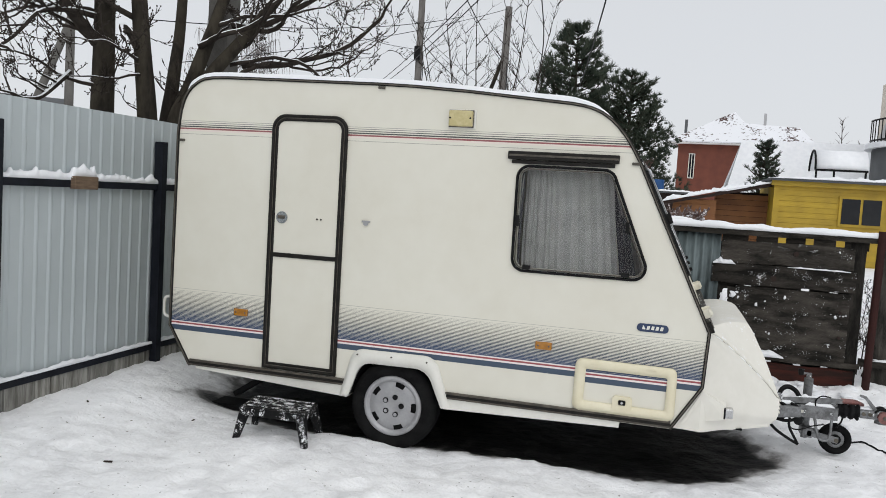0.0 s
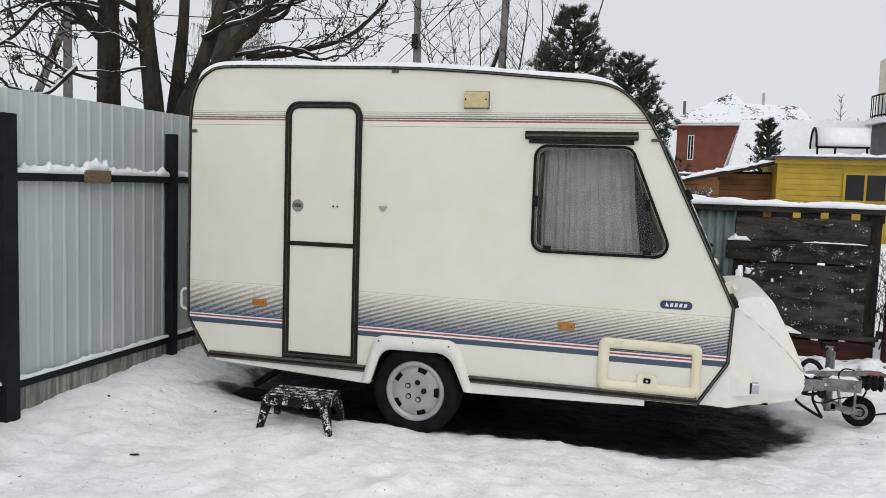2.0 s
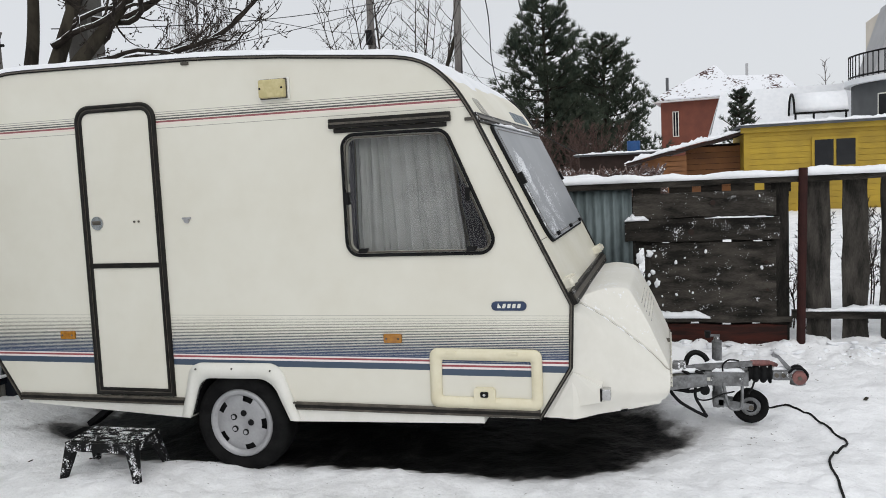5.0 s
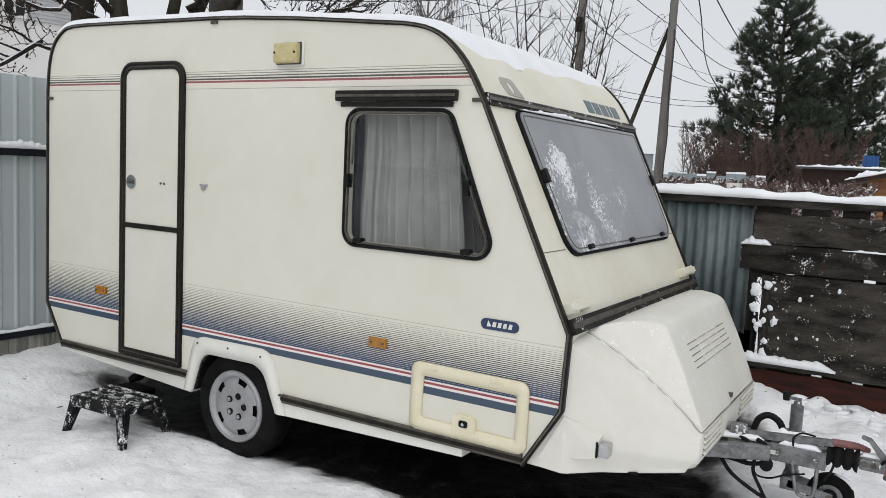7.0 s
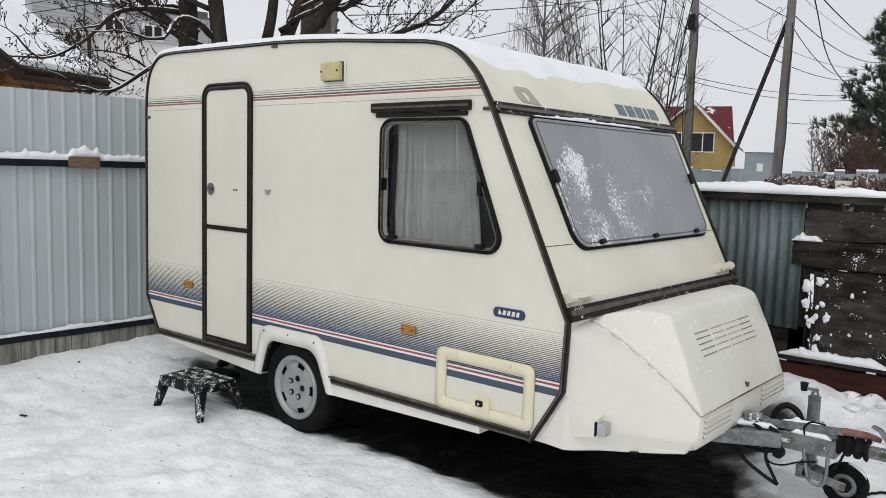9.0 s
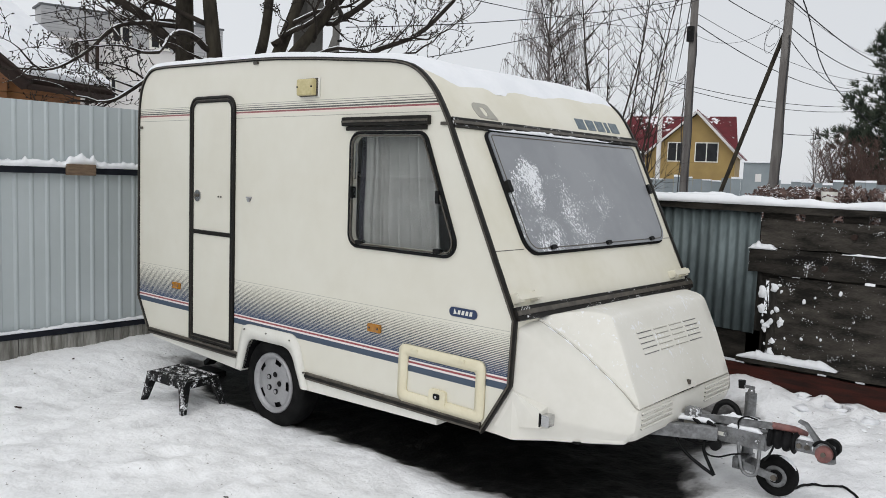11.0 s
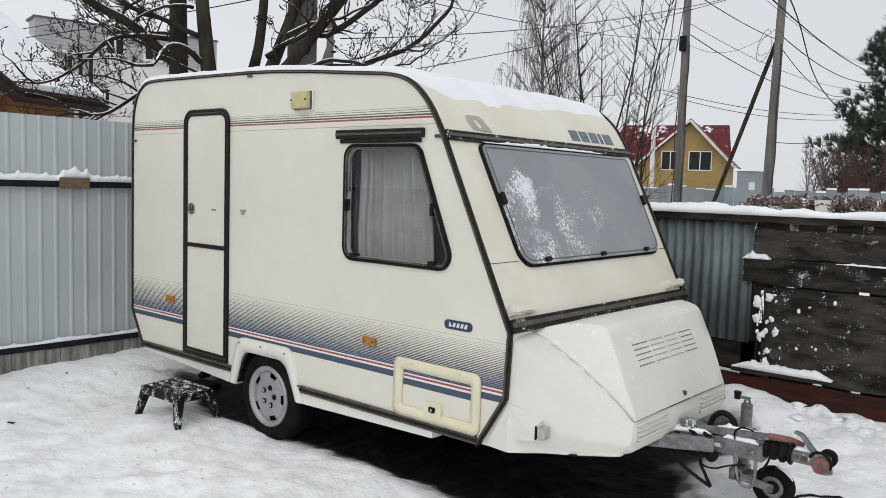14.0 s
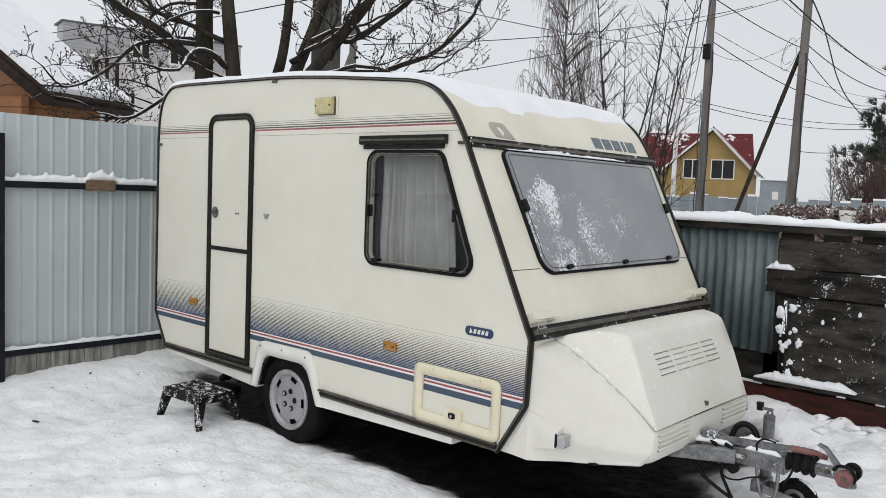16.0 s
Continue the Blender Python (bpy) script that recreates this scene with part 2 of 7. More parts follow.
def striped_side():
    """Cream sheet with fine navy lines that thicken downwards, red and navy bands, pinstripes under the roof, and
    grooves painted as thin dark lines.
    """
    m = M_CREAM.copy()
    m.name = "striped_cream_sheet"
    n, k = m.node_tree.nodes, m.node_tree.links
    b = n["Principled BSDF"]
    col = b.inputs["Base Color"].links[0].from_socket
    tc, sep = n.new("ShaderNodeTexCoord"), n.new("ShaderNodeSeparateXYZ")
    k.new(tc.outputs["Object"], sep.inputs[0])
    z = sep.outputs["Z"]

    def band(z0, z1):
        return math_node(n, k, "MULTIPLY", math_node(n, k, "GREATER_THAN", z, z0), math_node(n, k, "LESS_THAN", z, z1))

    z_low, z_high, pitch = 0.742, 0.972, 0.0092
    phase = math_node(n, k, "FRACT", math_node(n, k, "DIVIDE", math_node(n, k, "SUBTRACT", z, z_low), pitch))
    width = n.new("ShaderNodeMapRange")
    width.inputs["From Min"].default_value, width.inputs["From Max"].default_value = z_low, z_high
    width.inputs["To Min"].default_value, width.inputs["To Max"].default_value = 0.93, 0.06
    k.new(z, width.inputs["Value"])
    lines = math_node(n, k, "MULTIPLY", math_node(n, k, "LESS_THAN", phase, width.outputs[0]), band(z_low, z_high))
    tint = n.new("ShaderNodeMapRange")
    tint.inputs["From Min"].default_value, tint.inputs["From Max"].default_value = 0.76, 0.9
    k.new(z, tint.inputs["Value"])
    ink = blend(n, k, tint.outputs[0], (0.035, 0.058, 0.12), (0.05, 0.052, 0.046))
    col = blend(n, k, lines, col, ink)
    # The bands at 2.100 and 0.978 are sheet grooves, their shade drawn as colour.
    for z0, z1, c in ((0.734, 0.742, (0.78, 0.72, 0.70)), (0.721, 0.733, (0.30, 0.06, 0.07)), (0.710, 0.722, (0.78, 0.71, 0.69)), (0.674, 0.710, (0.045, 0.07, 0.11)),
                      (2.134, 2.145, (0.27, 0.085, 0.09)), (2.122, 2.134, (0.74, 0.66, 0.59)), (2.150, 2.159, (0.07, 0.065, 0.06)), (2.166, 2.172, (0.12, 0.115, 0.10)),
                      (2.181, 2.185, (0.2, 0.19, 0.17)), (2.194, 2.197, (0.3, 0.29, 0.25)), (2.100, 2.103, (0.30, 0.29, 0.25)), (0.978, 0.981, (0.42, 0.41, 0.36))):
        col = blend(n, k, band(z0, z1), col, c)
    k.new(col, b.inputs["Base Color"])
    return m


M_SIDE = striped_side()


def window_glass(name, tint, gloss_rough=0.03):
    m = bpy.data.materials.new(name)
    m.use_nodes = True
    n, k = m.node_tree.nodes, m.node_tree.links
    n.clear()
    tr, gl, mx, fr, out = (n.new(s) for s in ("ShaderNodeBsdfTransparent", "ShaderNodeBsdfGlossy", "ShaderNodeMixShader", "ShaderNodeLayerWeight", "ShaderNodeOutputMaterial"))
    tr.inputs["Color"].default_value = (*tint, 1)
    gl.inputs["Roughness"].default_value = gloss_rough
    gloss = math_node(n, k, "MULTIPLY_ADD", math_node(n, k, "POWER", fr.outputs["Facing"], 4.0), 0.8, 0.03)
    k.new(gloss, mx.inputs["Fac"])
    k.new(tr.outputs[0], mx.inputs[1])
    k.new(gl.outputs[0], mx.inputs[2])
    k.new(mx.outputs[0], out.inputs["Surface"])
    return m


M_GLASS = window_glass("tinted_acrylic", (0.85, 0.855, 0.85))


def frosted_pane():
    """Grey misted acrylic with rime in patches."""
    m = mat("misted_acrylic", (0.27, 0.28, 0.295), (0.23, 0.24, 0.255), 2.5, 0.38, 0.02, fine=12)
    n, k = m.node_tree.nodes, m.node_tree.links
    b = n["Principled BSDF"]
    src = b.inputs["Base Color"].links[0].from_socket
    tc = n.new("ShaderNodeTexCoord")
    sep = n.new("ShaderNodeSeparateXYZ")
    k.new(tc.outputs["Object"], sep.inputs[0])
    crystal, patch = n.new("ShaderNodeTexNoise"), n.new("ShaderNodeTexNoise")
    crystal.inputs["Scale"].default_value, crystal.inputs["Detail"].default_value, crystal.inputs["Distortion"].default_value = 74, 4, 1.1
    patch.inputs["Scale"].default_value, patch.inputs["Detail"].default_value = 4.0, 3
    for t in (crystal, patch):
        k.new(tc.outputs["Object"], t.inputs["Vector"])
    y, z = sep.outputs["Y"], sep.outputs["Z"]

    def spot(cy, cz, ry, rz, tilt):
        dz = math_node(n, k, "SUBTRACT", z, cz)
        dy = math_node(n, k, "SUBTRACT", math_node(n, k, "SUBTRACT", y, cy), math_node(n, k, "MULTIPLY", dz, tilt))
        q = math_node(n, k, "ADD", math_node(n, k, "POWER", math_node(n, k, "ABSOLUTE", math_node(n, k, "DIVIDE", dy, ry)), 2.0), math_node(n, k, "POWER", math_node(n, k, "ABSOLUTE", math_node(n, k, "DIVIDE", dz, rz)), 2.0))
        return math_node(n, k, "SUBTRACT", 1.0, q)

    near = math_node(n, k, "MAXIMUM", spot(0.44, 1.66, 0.19, 0.26, 0.45), spot(0.52, 1.45, 0.23, 0.13, -0.3))
    far = math_node(n, k, "MAXIMUM", spot(1.12, 1.68, 0.16, 0.13, 0.2), spot(0.95, 1.6, 0.5, 0.28, 0.0))
    amount = math_node(n, k, "MAXIMUM", math_node(n, k, "MINIMUM", near, 0.46), math_node(n, k, "MULTIPLY", far, 0.17))
    s = math_node(n, k, "ADD", math_node(n, k, "MULTIPLY", amount, 0.36), math_node(n, k, "MULTIPLY_ADD", patch.outputs["Fac"], 0.75, crystal.outputs["Fac"]))
    r = n.new("ShaderNodeMapRange")
    r.inputs["From Min"].default_value, r.inputs["From Max"].default_value = 1.07, 1.12
    k.new(s, r.inputs["Value"])
    k.new(blend(n, k, r.outputs[0], src, (0.80, 0.81, 0.83)), b.inputs["Base Color"])
    return m


M_FROST = frosted_pane()


def ground_material():
    """Trodden snow, with a bare wet patch under the parked vehicle, coloured near-black for the shade there."""
    m = mat("trodden_snow", (0.91, 0.915, 0.925), (0.68, 0.68, 0.69), 4.2, 0.8, 0.9, fine=34, spread=(0.42, 0.86))
    n, k = m.node_tree.nodes, m.node_tree.links
    b = n["Principled BSDF"]
    src = b.inputs["Base Color"].links[0].from_socket
    tc = n.new("ShaderNodeTexCoord")
    speck, edge, bare, att = n.new("ShaderNodeTexNoise"), n.new("ShaderNodeTexNoise"), n.new("ShaderNodeTexNoise"), n.new("ShaderNodeAttribute")
    att.attribute_name = "bare"
    for t, s, d in ((speck, 30, 3), (edge, 5, 8), (bare, 9, 6)):
        t.inputs["Scale"].default_value, t.inputs["Detail"].default_value = s, d
        k.new(tc.outputs["Object"], t.inputs["Vector"])
    r = n.new("ShaderNodeMapRange")
    r.inputs["From Min"].default_value, r.inputs["From Max"].default_value = 0.69, 0.75
    k.new(speck.outputs["Fac"], r.inputs["Value"])
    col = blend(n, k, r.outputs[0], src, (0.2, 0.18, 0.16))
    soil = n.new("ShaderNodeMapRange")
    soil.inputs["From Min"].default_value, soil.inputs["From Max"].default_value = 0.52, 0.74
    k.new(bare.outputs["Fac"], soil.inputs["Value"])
    # Bare wet soil, taken down to near-black so its colour carries the underbody shade.
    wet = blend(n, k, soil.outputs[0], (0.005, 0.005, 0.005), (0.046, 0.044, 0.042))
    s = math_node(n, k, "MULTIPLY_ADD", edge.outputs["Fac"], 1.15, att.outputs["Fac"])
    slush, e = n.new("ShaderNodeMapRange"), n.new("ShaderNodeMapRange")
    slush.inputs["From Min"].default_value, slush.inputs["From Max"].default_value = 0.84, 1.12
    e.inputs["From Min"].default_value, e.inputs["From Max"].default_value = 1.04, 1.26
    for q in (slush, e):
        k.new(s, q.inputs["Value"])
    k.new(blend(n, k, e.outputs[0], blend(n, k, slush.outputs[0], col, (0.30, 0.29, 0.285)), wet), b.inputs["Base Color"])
    rough = n.new("ShaderNodeMapRange")
    rough.inputs["To Min"].default_value, rough.inputs["To Max"].default_value = 0.8, 0.5
    k.new(e.outputs[0], rough.inputs["Value"])
    k.new(rough.outputs[0], b.inputs["Roughness"])
    rel, rel2, bp = n.new("ShaderNodeTexNoise"), n.new("ShaderNodeTexNoise"), n.new("ShaderNodeBump")
    for t, s, d in ((rel, 13, 9), (rel2, 44, 7)):
        t.inputs["Scale"].default_value, t.inputs["Detail"].default_value = s, d
        k.new(tc.outputs["Object"], t.inputs["Vector"])
    bp.inputs["Strength"].default_value, bp.inputs["Distance"].default_value = 0.6, 0.026
    k.new(math_node(n, k, "MULTIPLY_ADD", rel2.outputs["Fac"], 0.4, rel.outputs["Fac"]), bp.inputs["Height"])
    k.new(bp.outputs[0], b.inputs["Normal"])
    return m


M_GROUND = ground_material()


# ---- builders ----
def thing(name, at, label, category, group="", kind=""):
    ob = new(name)
    ob.location = at
    ob.empty_display_size = 0.1
    return tagged(ob, label, category, group, kind)


def hang(ob, parent):
    ob.parent = parent
    if parent is not None and parent.type == "EMPTY":
        ob.matrix_parent_inverse = Matrix.Translation(parent.location).inverted()
    return ob


def part(name, bm, material, parent=None, label="", smooth=False):
    me = bpy.data.meshes.new(name)
    bmesh.ops.recalc_face_normals(bm, faces=bm.faces)
    bm.to_mesh(me)
    bm.free()
    if smooth:
        me.shade_smooth()
    me.materials.append(material)
    ob = hang(new(name, me), parent)
    return tagged(ob, label)


def raw(name, verts, faces, material, parent=None, label="", smooth=True):
    me = bpy.data.meshes.new(name)
    me.from_pydata(verts, [], faces)
    if smooth:
        me.shade_smooth()
    me.materials.append(material)
    return tagged(hang(new(name, me), parent), label)


def box(bm, lo, hi, m=None, bevel=0.0):
    c = [(a + b) / 2 for a, b in zip(lo, hi)]
    s = [abs(b - a) for a, b in zip(lo, hi)]
    g = bmesh.ops.create_cube(bm, size=1, matrix=(m or Matrix()) @ Matrix.Translation(c) @ Matrix.Diagonal((*s, 1)))
    if bevel:
        es = {e for v in g["verts"] for e in v.link_edges}
        bmesh.ops.bevel(bm, geom=list(es), offset=bevel, segments=2, affect="EDGES", profile=0.6)
    return bm


def boxes(*specs, bevel=0.0):
    bm = bmesh.new()
    for lo, hi in specs:
        box(bm, lo, hi, bevel=bevel)
    return bm


def cyl(bm, p, q, r, seg=16, r2=None):
    p, q = Vector(p), Vector(q)
    m = Matrix.Translation((p + q) / 2) @ (q - p).to_track_quat("Z", "Y").to_matrix().to_4x4()
    bmesh.ops.create_cone(bm, cap_ends=True, segments=seg, radius1=r, radius2=r if r2 is None else r2, depth=(q - p).length, matrix=m)
    return bm


def tube_data(pts, radii, seg, verts, faces):
    """Rings along a line, appended to verts and faces."""
    pts = [Vector(p) for p in pts]
    side = None
    base = len(verts)
    for i, p in enumerate(pts):
        d = (pts[min(i + 1, len(pts) - 1)] - pts[max(i - 1, 0)]).normalized()
        if side is None:
            side = d.orthogonal().normalized()
        side = (side - d * side.dot(d)).normalized()
        up = d.cross(side)
        r = radii[i] if isinstance(radii, (list, tuple)) else radii
        for j in range(seg):
            a = 2 * math.pi * j / seg
            verts.append(tuple(p + (side * math.cos(a) + up * math.sin(a)) * r))
    for i in range(len(pts) - 1):
        for j in range(seg):
            a, b = base + i * seg + j, base + i * seg + (j + 1) % seg
            faces.append((a, b, b + seg, a + seg))
    faces.append(tuple(base + j for j in reversed(range(seg))))
    faces.append(tuple(base + (len(pts) - 1) * seg + j for j in range(seg)))


def tube(name, pts, radii, material, parent=None, label="", seg=8):
    v, f = [], []
    tube_data(pts, radii, seg, v, f)
    return raw(name, v, f, material, parent, label)


def spline(pts, n=8):
    """Catmull-Rom through the points."""
    pts = [Vector(p) for p in pts]
    out = []
    for i in range(len(pts) - 1):
        a, b, c, d = pts[max(i - 1, 0)], pts[i], pts[i + 1], pts[min(i + 2, len(pts) - 1)]
        for j in range(n):
            t = j / n
            out.append(0.5 * (2 * b + (c - a) * t + (2 * a - 5 * b + 4 * c - d) * t * t + (3 * b - a - 3 * c + d) * t ** 3))
    return out + [pts[-1]]


def fillet(pts, r, n=5):
    """A closed outline with rounded corners; r is one radius or one a corner."""
    out = []
    m = len(pts)
    for i in range(m):
        a, b, c = (Vector(pts[j % m]).to_2d() for j in (i - 1, i, i + 1))
        rr = r[i] if isinstance(r, (list, tuple)) else r
        if rr <= 0:
            out.append(b)
            continue
        u, w = (a - b).normalized(), (c - b).normalized()
        half = u.angle(w) / 2
        d = rr / math.tan(half)
        centre = b + (u + w).normalized() * rr / math.sin(half)
        p, q = b + u * d - centre, b + w * d - centre
        turn = p.angle_signed(q)
        for j in range(n + 1):
            out.append(centre + Matrix.Rotation(-turn * j / n, 2) @ p)
    return out


def inset(loop, d):
    """The outline moved inwards by d."""
    m = len(loop)
    area = sum(loop[i].x * loop[(i + 1) % m].y - loop[(i + 1) % m].x * loop[i].y for i in range(m))
    s = 1 if area > 0 else -1
    out = []
    for i in range(m):
        a, b, c = loop[i - 1], loop[i], loop[(i + 1) % m]
        u, w = (b - a), (c - b)
        u = u.normalized() if u.length > 1e-7 else w.normalized()
        w = w.normalized() if w.length > 1e-7 else u
        n1, n2 = Vector((-u.y, u.x)) * s, Vector((-w.y, w.x)) * s
        k = (n1 + n2)
        out.append(b + k * (d / max(0.35, 1 + n1.dot(n2))))
    return out


def slab(bm, loop, w0, w1, place, holes=()):
    """A plate between depths w0 and w1, with holes."""
    for w in (w0, w1):
        es = []
        for lp in (loop, *holes):
            vs = [bm.verts.new(place(p.x, p.y, w)) for p in lp]
            es += [bm.edges.new((vs[i - 1], vs[i])) for i in range(len(vs))]
        bmesh.ops.triangle_fill(bm, edges=es, use_beauty=True)
    for lp in (loop, *holes):
        a, b = ([bm.verts.new(place(p.x, p.y, w)) for p in lp] for w in (w0, w1))
        for i in range(len(lp)):
            bm.faces.new((a[i - 1], a[i], b[i], b[i - 1]))
    bmesh.ops.remove_doubles(bm, verts=bm.verts, dist=1e-5)
    return bm


def ring(bm, outer, inner, w0, w1, place, skip=(), lift=0.0):
    """A frame between two outlines of as many points; lift raises its middle."""
    m = len(outer)
    rows = [[bm.verts.new(place(p.x, p.y, w)) for p in lp] for lp, w in ((outer, w0), (outer, w1), ([(a + b) / 2 for a, b in zip(outer, inner)], w1 + lift), (inner, w1), (inner, w0))]
    for i in range(m):
        j = (i + 1) % m
        if i in skip:
            continue
        for r in range(5):
            a, b = rows[r], rows[(r + 1) % 5]
            bm.faces.new((a[i], a[j], b[j], b[i]))
    return bm


def side(u, v, w):
    """Outwards of the caravan's near wall."""
    return (u, -w, v)


def far_side(u, v, w):
    return (u, 2.08 + w, v)


SL = Vector((0.480, 0, -1.0)).normalized()
SN = Vector((1.0, 0, 0.480)).normalized()


def slope(u, v, w):
    """The sloping front: u across, v down the slope from its top edge."""
    return tuple(Vector((-0.315, u, 2.04)) + SL * v + SN * w)


def lumpy(name, path, width, height, parent=None, seed=0, n=60, material=None, label="", crisp=1.0):
    """A ridge of snow along a line, uneven in height and width."""
    path = [Vector(p) for p in path]
    ln = [0.0]
    for a, b in zip(path, path[1:]):
        ln.append(ln[-1] + (b - a).length)
    v, f = [], []
    K = 7
    for i in range(n + 1):
        s = ln[-1] * i / n
        j = max(k for k in range(len(path)) if ln[k] <= s + 1e-9)
        j = min(j, len(path) - 2)
        t = (s - ln[j]) / (ln[j + 1] - ln[j])
        p, d = path[j].lerp(path[j + 1], t), (path[j + 1] - path[j]).normalized()
        across = d.cross(Vector((0, 0, 1))).normalized()
        end = min(1.0, 6 * i / n + 0.15, 6 * (n - i) / n + 0.15)
        h = height * end * (0.75 + 0.6 * noise.noise((s * 3.1 + seed, seed, 0)) + crisp * (0.3 * noise.noise((s * 11 + seed, 3, 0)) + 0.8 * max(0.0, noise.noise((s * 23 + seed, 5, 0)))))
        w = width * (0.9 + 0.25 * noise.noise((s * 4 + seed, 7, 0)))
        for kk in range(K):
            a = math.pi * kk / (K - 1)
            v.append(tuple(p + across * math.cos(a) * w / 2 + Vector((0, 0, max(h, 0.004) * math.sin(a) ** 0.7 - 0.002 + 0.45 * crisp * height * noise.noise((s * 12, kk * 0.9, seed)) * math.sin(a)))))
    for i in range(n):
        for kk in range(K - 1):
            a = i * K + kk
            f.append((a, a + 1, a + K + 1, a + K))
        f.append((i * K, i * K + K, i * K + 2 * K - 1, i * K + K - 1))
    return raw(name, v, f, material or M_SNOW, parent, label)


# ---- ground ----
def smooth(a, b, x):
    t = min(1.0, max(0.0, (x - a) / (b - a)))
    return t * t * (3 - 2 * t)


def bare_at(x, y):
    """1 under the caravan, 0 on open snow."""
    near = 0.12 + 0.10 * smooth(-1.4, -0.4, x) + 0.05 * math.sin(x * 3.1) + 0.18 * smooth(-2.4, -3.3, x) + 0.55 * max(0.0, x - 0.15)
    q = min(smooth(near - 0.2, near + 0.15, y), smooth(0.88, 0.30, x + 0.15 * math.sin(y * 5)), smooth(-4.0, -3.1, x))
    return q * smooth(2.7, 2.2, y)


step_rng = random.Random(31)
STEPS = []
for k in range(150):
    px, py = step_rng.uniform(-4.1, 3.6), step_rng.uniform(-3.2, 2.4)
    if bare_at(px, py) < 0.05:
        STEPS.append((px, py, step_rng.uniform(0, 3.14), step_rng.uniform(0.006, 0.020)))


def dents(x, y):
    """Old footprints, soft at their rims."""
    z = 0.0
    for px, py, a, h in STEPS:
        dx, dy = x - px, y - py
        if abs(dx) < 0.3 and abs(dy) < 0.3:
            u, w = dx * math.cos(a) + dy * math.sin(a), dy * math.cos(a) - dx * math.sin(a)
            q = (u / 0.15) ** 2 + (w / 0.065) ** 2
            z += h * (0.28 * math.exp(-((q - 1.9) / 0.9) ** 2) - math.exp(-q * q))
    return z


def height_at(x, y):
    z = 0.04 + 0.13 * smooth(-3.0, -4.3, x) * smooth(-2.2, 0.9, y) + 0.06 * smooth(-3.2, -4.3, x)
    z += 0.14 * smooth(0.7, 2.7, y) * smooth(0.2, 1.2, x) + 0.02 * smooth(0.3, 1.1, x)
    z += 0.03 * smooth(2.0, 3.0, y) + 0.15 * smooth(3, 9, y)
    z += 0.23 * smooth(2.15, 2.78, y) * smooth(1.15, 0.3, x) * smooth(-2.0, -0.6, x) + 0.05 * smooth(2.5, 2.75, y) * smooth(1.0, 1.4, x)
    z += 0.03 * math.exp(-((y + 0.02) / 0.13) ** 2) * smooth(-2.5, -2.2, x) * smooth(0.2, -0.4, x) * (1 - math.exp(-((x + 1.8) / 0.3) ** 2))
    z += (0.055 * noise.noise((x * 3.3, y * 4.0, 8)) + 0.045 * noise.noise((x * 9, y * 9, 9))) * smooth(2.15, 2.6, y) * smooth(0.45, 0.9, x) * smooth(7, 3, x)
    z += 0.05 * math.exp(-(((x + 2.6) / 0.5) ** 2 + ((y + 0.35) / 0.4) ** 2))
    near = math.exp(-((x * x + y * y) / 90.0))
    lump = 0.022 * noise.noise((x * 1.7, y * 1.7, 0)) + 0.012 * noise.noise((x * 4.5, y * 4.5, 2)) + 0.012 * noise.noise((x * 9, y * 9, 4)) + 0.011 * noise.noise((x * 17, y * 17, 6))
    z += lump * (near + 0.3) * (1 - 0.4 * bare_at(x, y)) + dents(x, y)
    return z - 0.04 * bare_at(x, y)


def build_ground():
    def axis(lo, hi, step, far):
        inner = list(np.arange(lo, hi + 1e-6, step))
        g, d, out = hi, step, []
        while g < far:
            d *= 1.25
            g += d
            out.append(g)
        g, d, pre = lo, step, []
        while g > -far:
            d *= 1.25
            g -= d
            pre.append(g)
        return pre[::-1] + inner + out

    xs, ys = axis(-4.6, 4.2, 0.036, 900), axis(-3.4, 3.2, 0.036, 900)
    v = [(x, y, height_at(x, y)) for y in ys for x in xs]
    w = len(xs)
    f = [(j * w + i, j * w + i + 1, j * w + w + i + 1, j * w + w + i) for j in range(len(ys) - 1) for i in range(w - 1)]
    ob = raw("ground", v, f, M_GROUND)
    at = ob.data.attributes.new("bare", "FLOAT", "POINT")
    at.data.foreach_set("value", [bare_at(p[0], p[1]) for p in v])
    return tagged(ob, "trodden white snow with a shade-darkened bare wet patch under the caravan", "ground", kind="structure")


build_ground()

# ---- the caravan ----
van = thing("caravan", (-1.8, 1.0, 0.05), "cream touring caravan with navy stripes and snow on its roof", "caravan")
CORNERS = [Vector(p) for p in ((-3.415, 0.425), (-3.59, 0.705), (-3.58, 2.10), (-3.565, 2.25), (-3.525, 2.375), (-3.445, 2.462), (-3.31, 2.505), (-2.9, 2.503), (-2.03, 2.487), (-1.8, 2.478),
                               (-1.42, 2.453), (-0.76, 2.395), (-0.64, 2.372), (-0.54, 2.325), (-0.45, 2.245), (-0.382, 2.155), (-0.315, 2.04), (0.165, 1.04), (0.15, 0.70), (-0.022, 0.42))]


def rounded(pts, lo, hi):
    """The outline with the stretch lo to hi drawn as a smooth curve."""
    return pts[:lo] + [Vector(p).to_2d() for p in spline([Vector((p.x, p.y, 0)) for p in pts[lo:hi + 1]], 3)] + pts[hi + 1:]


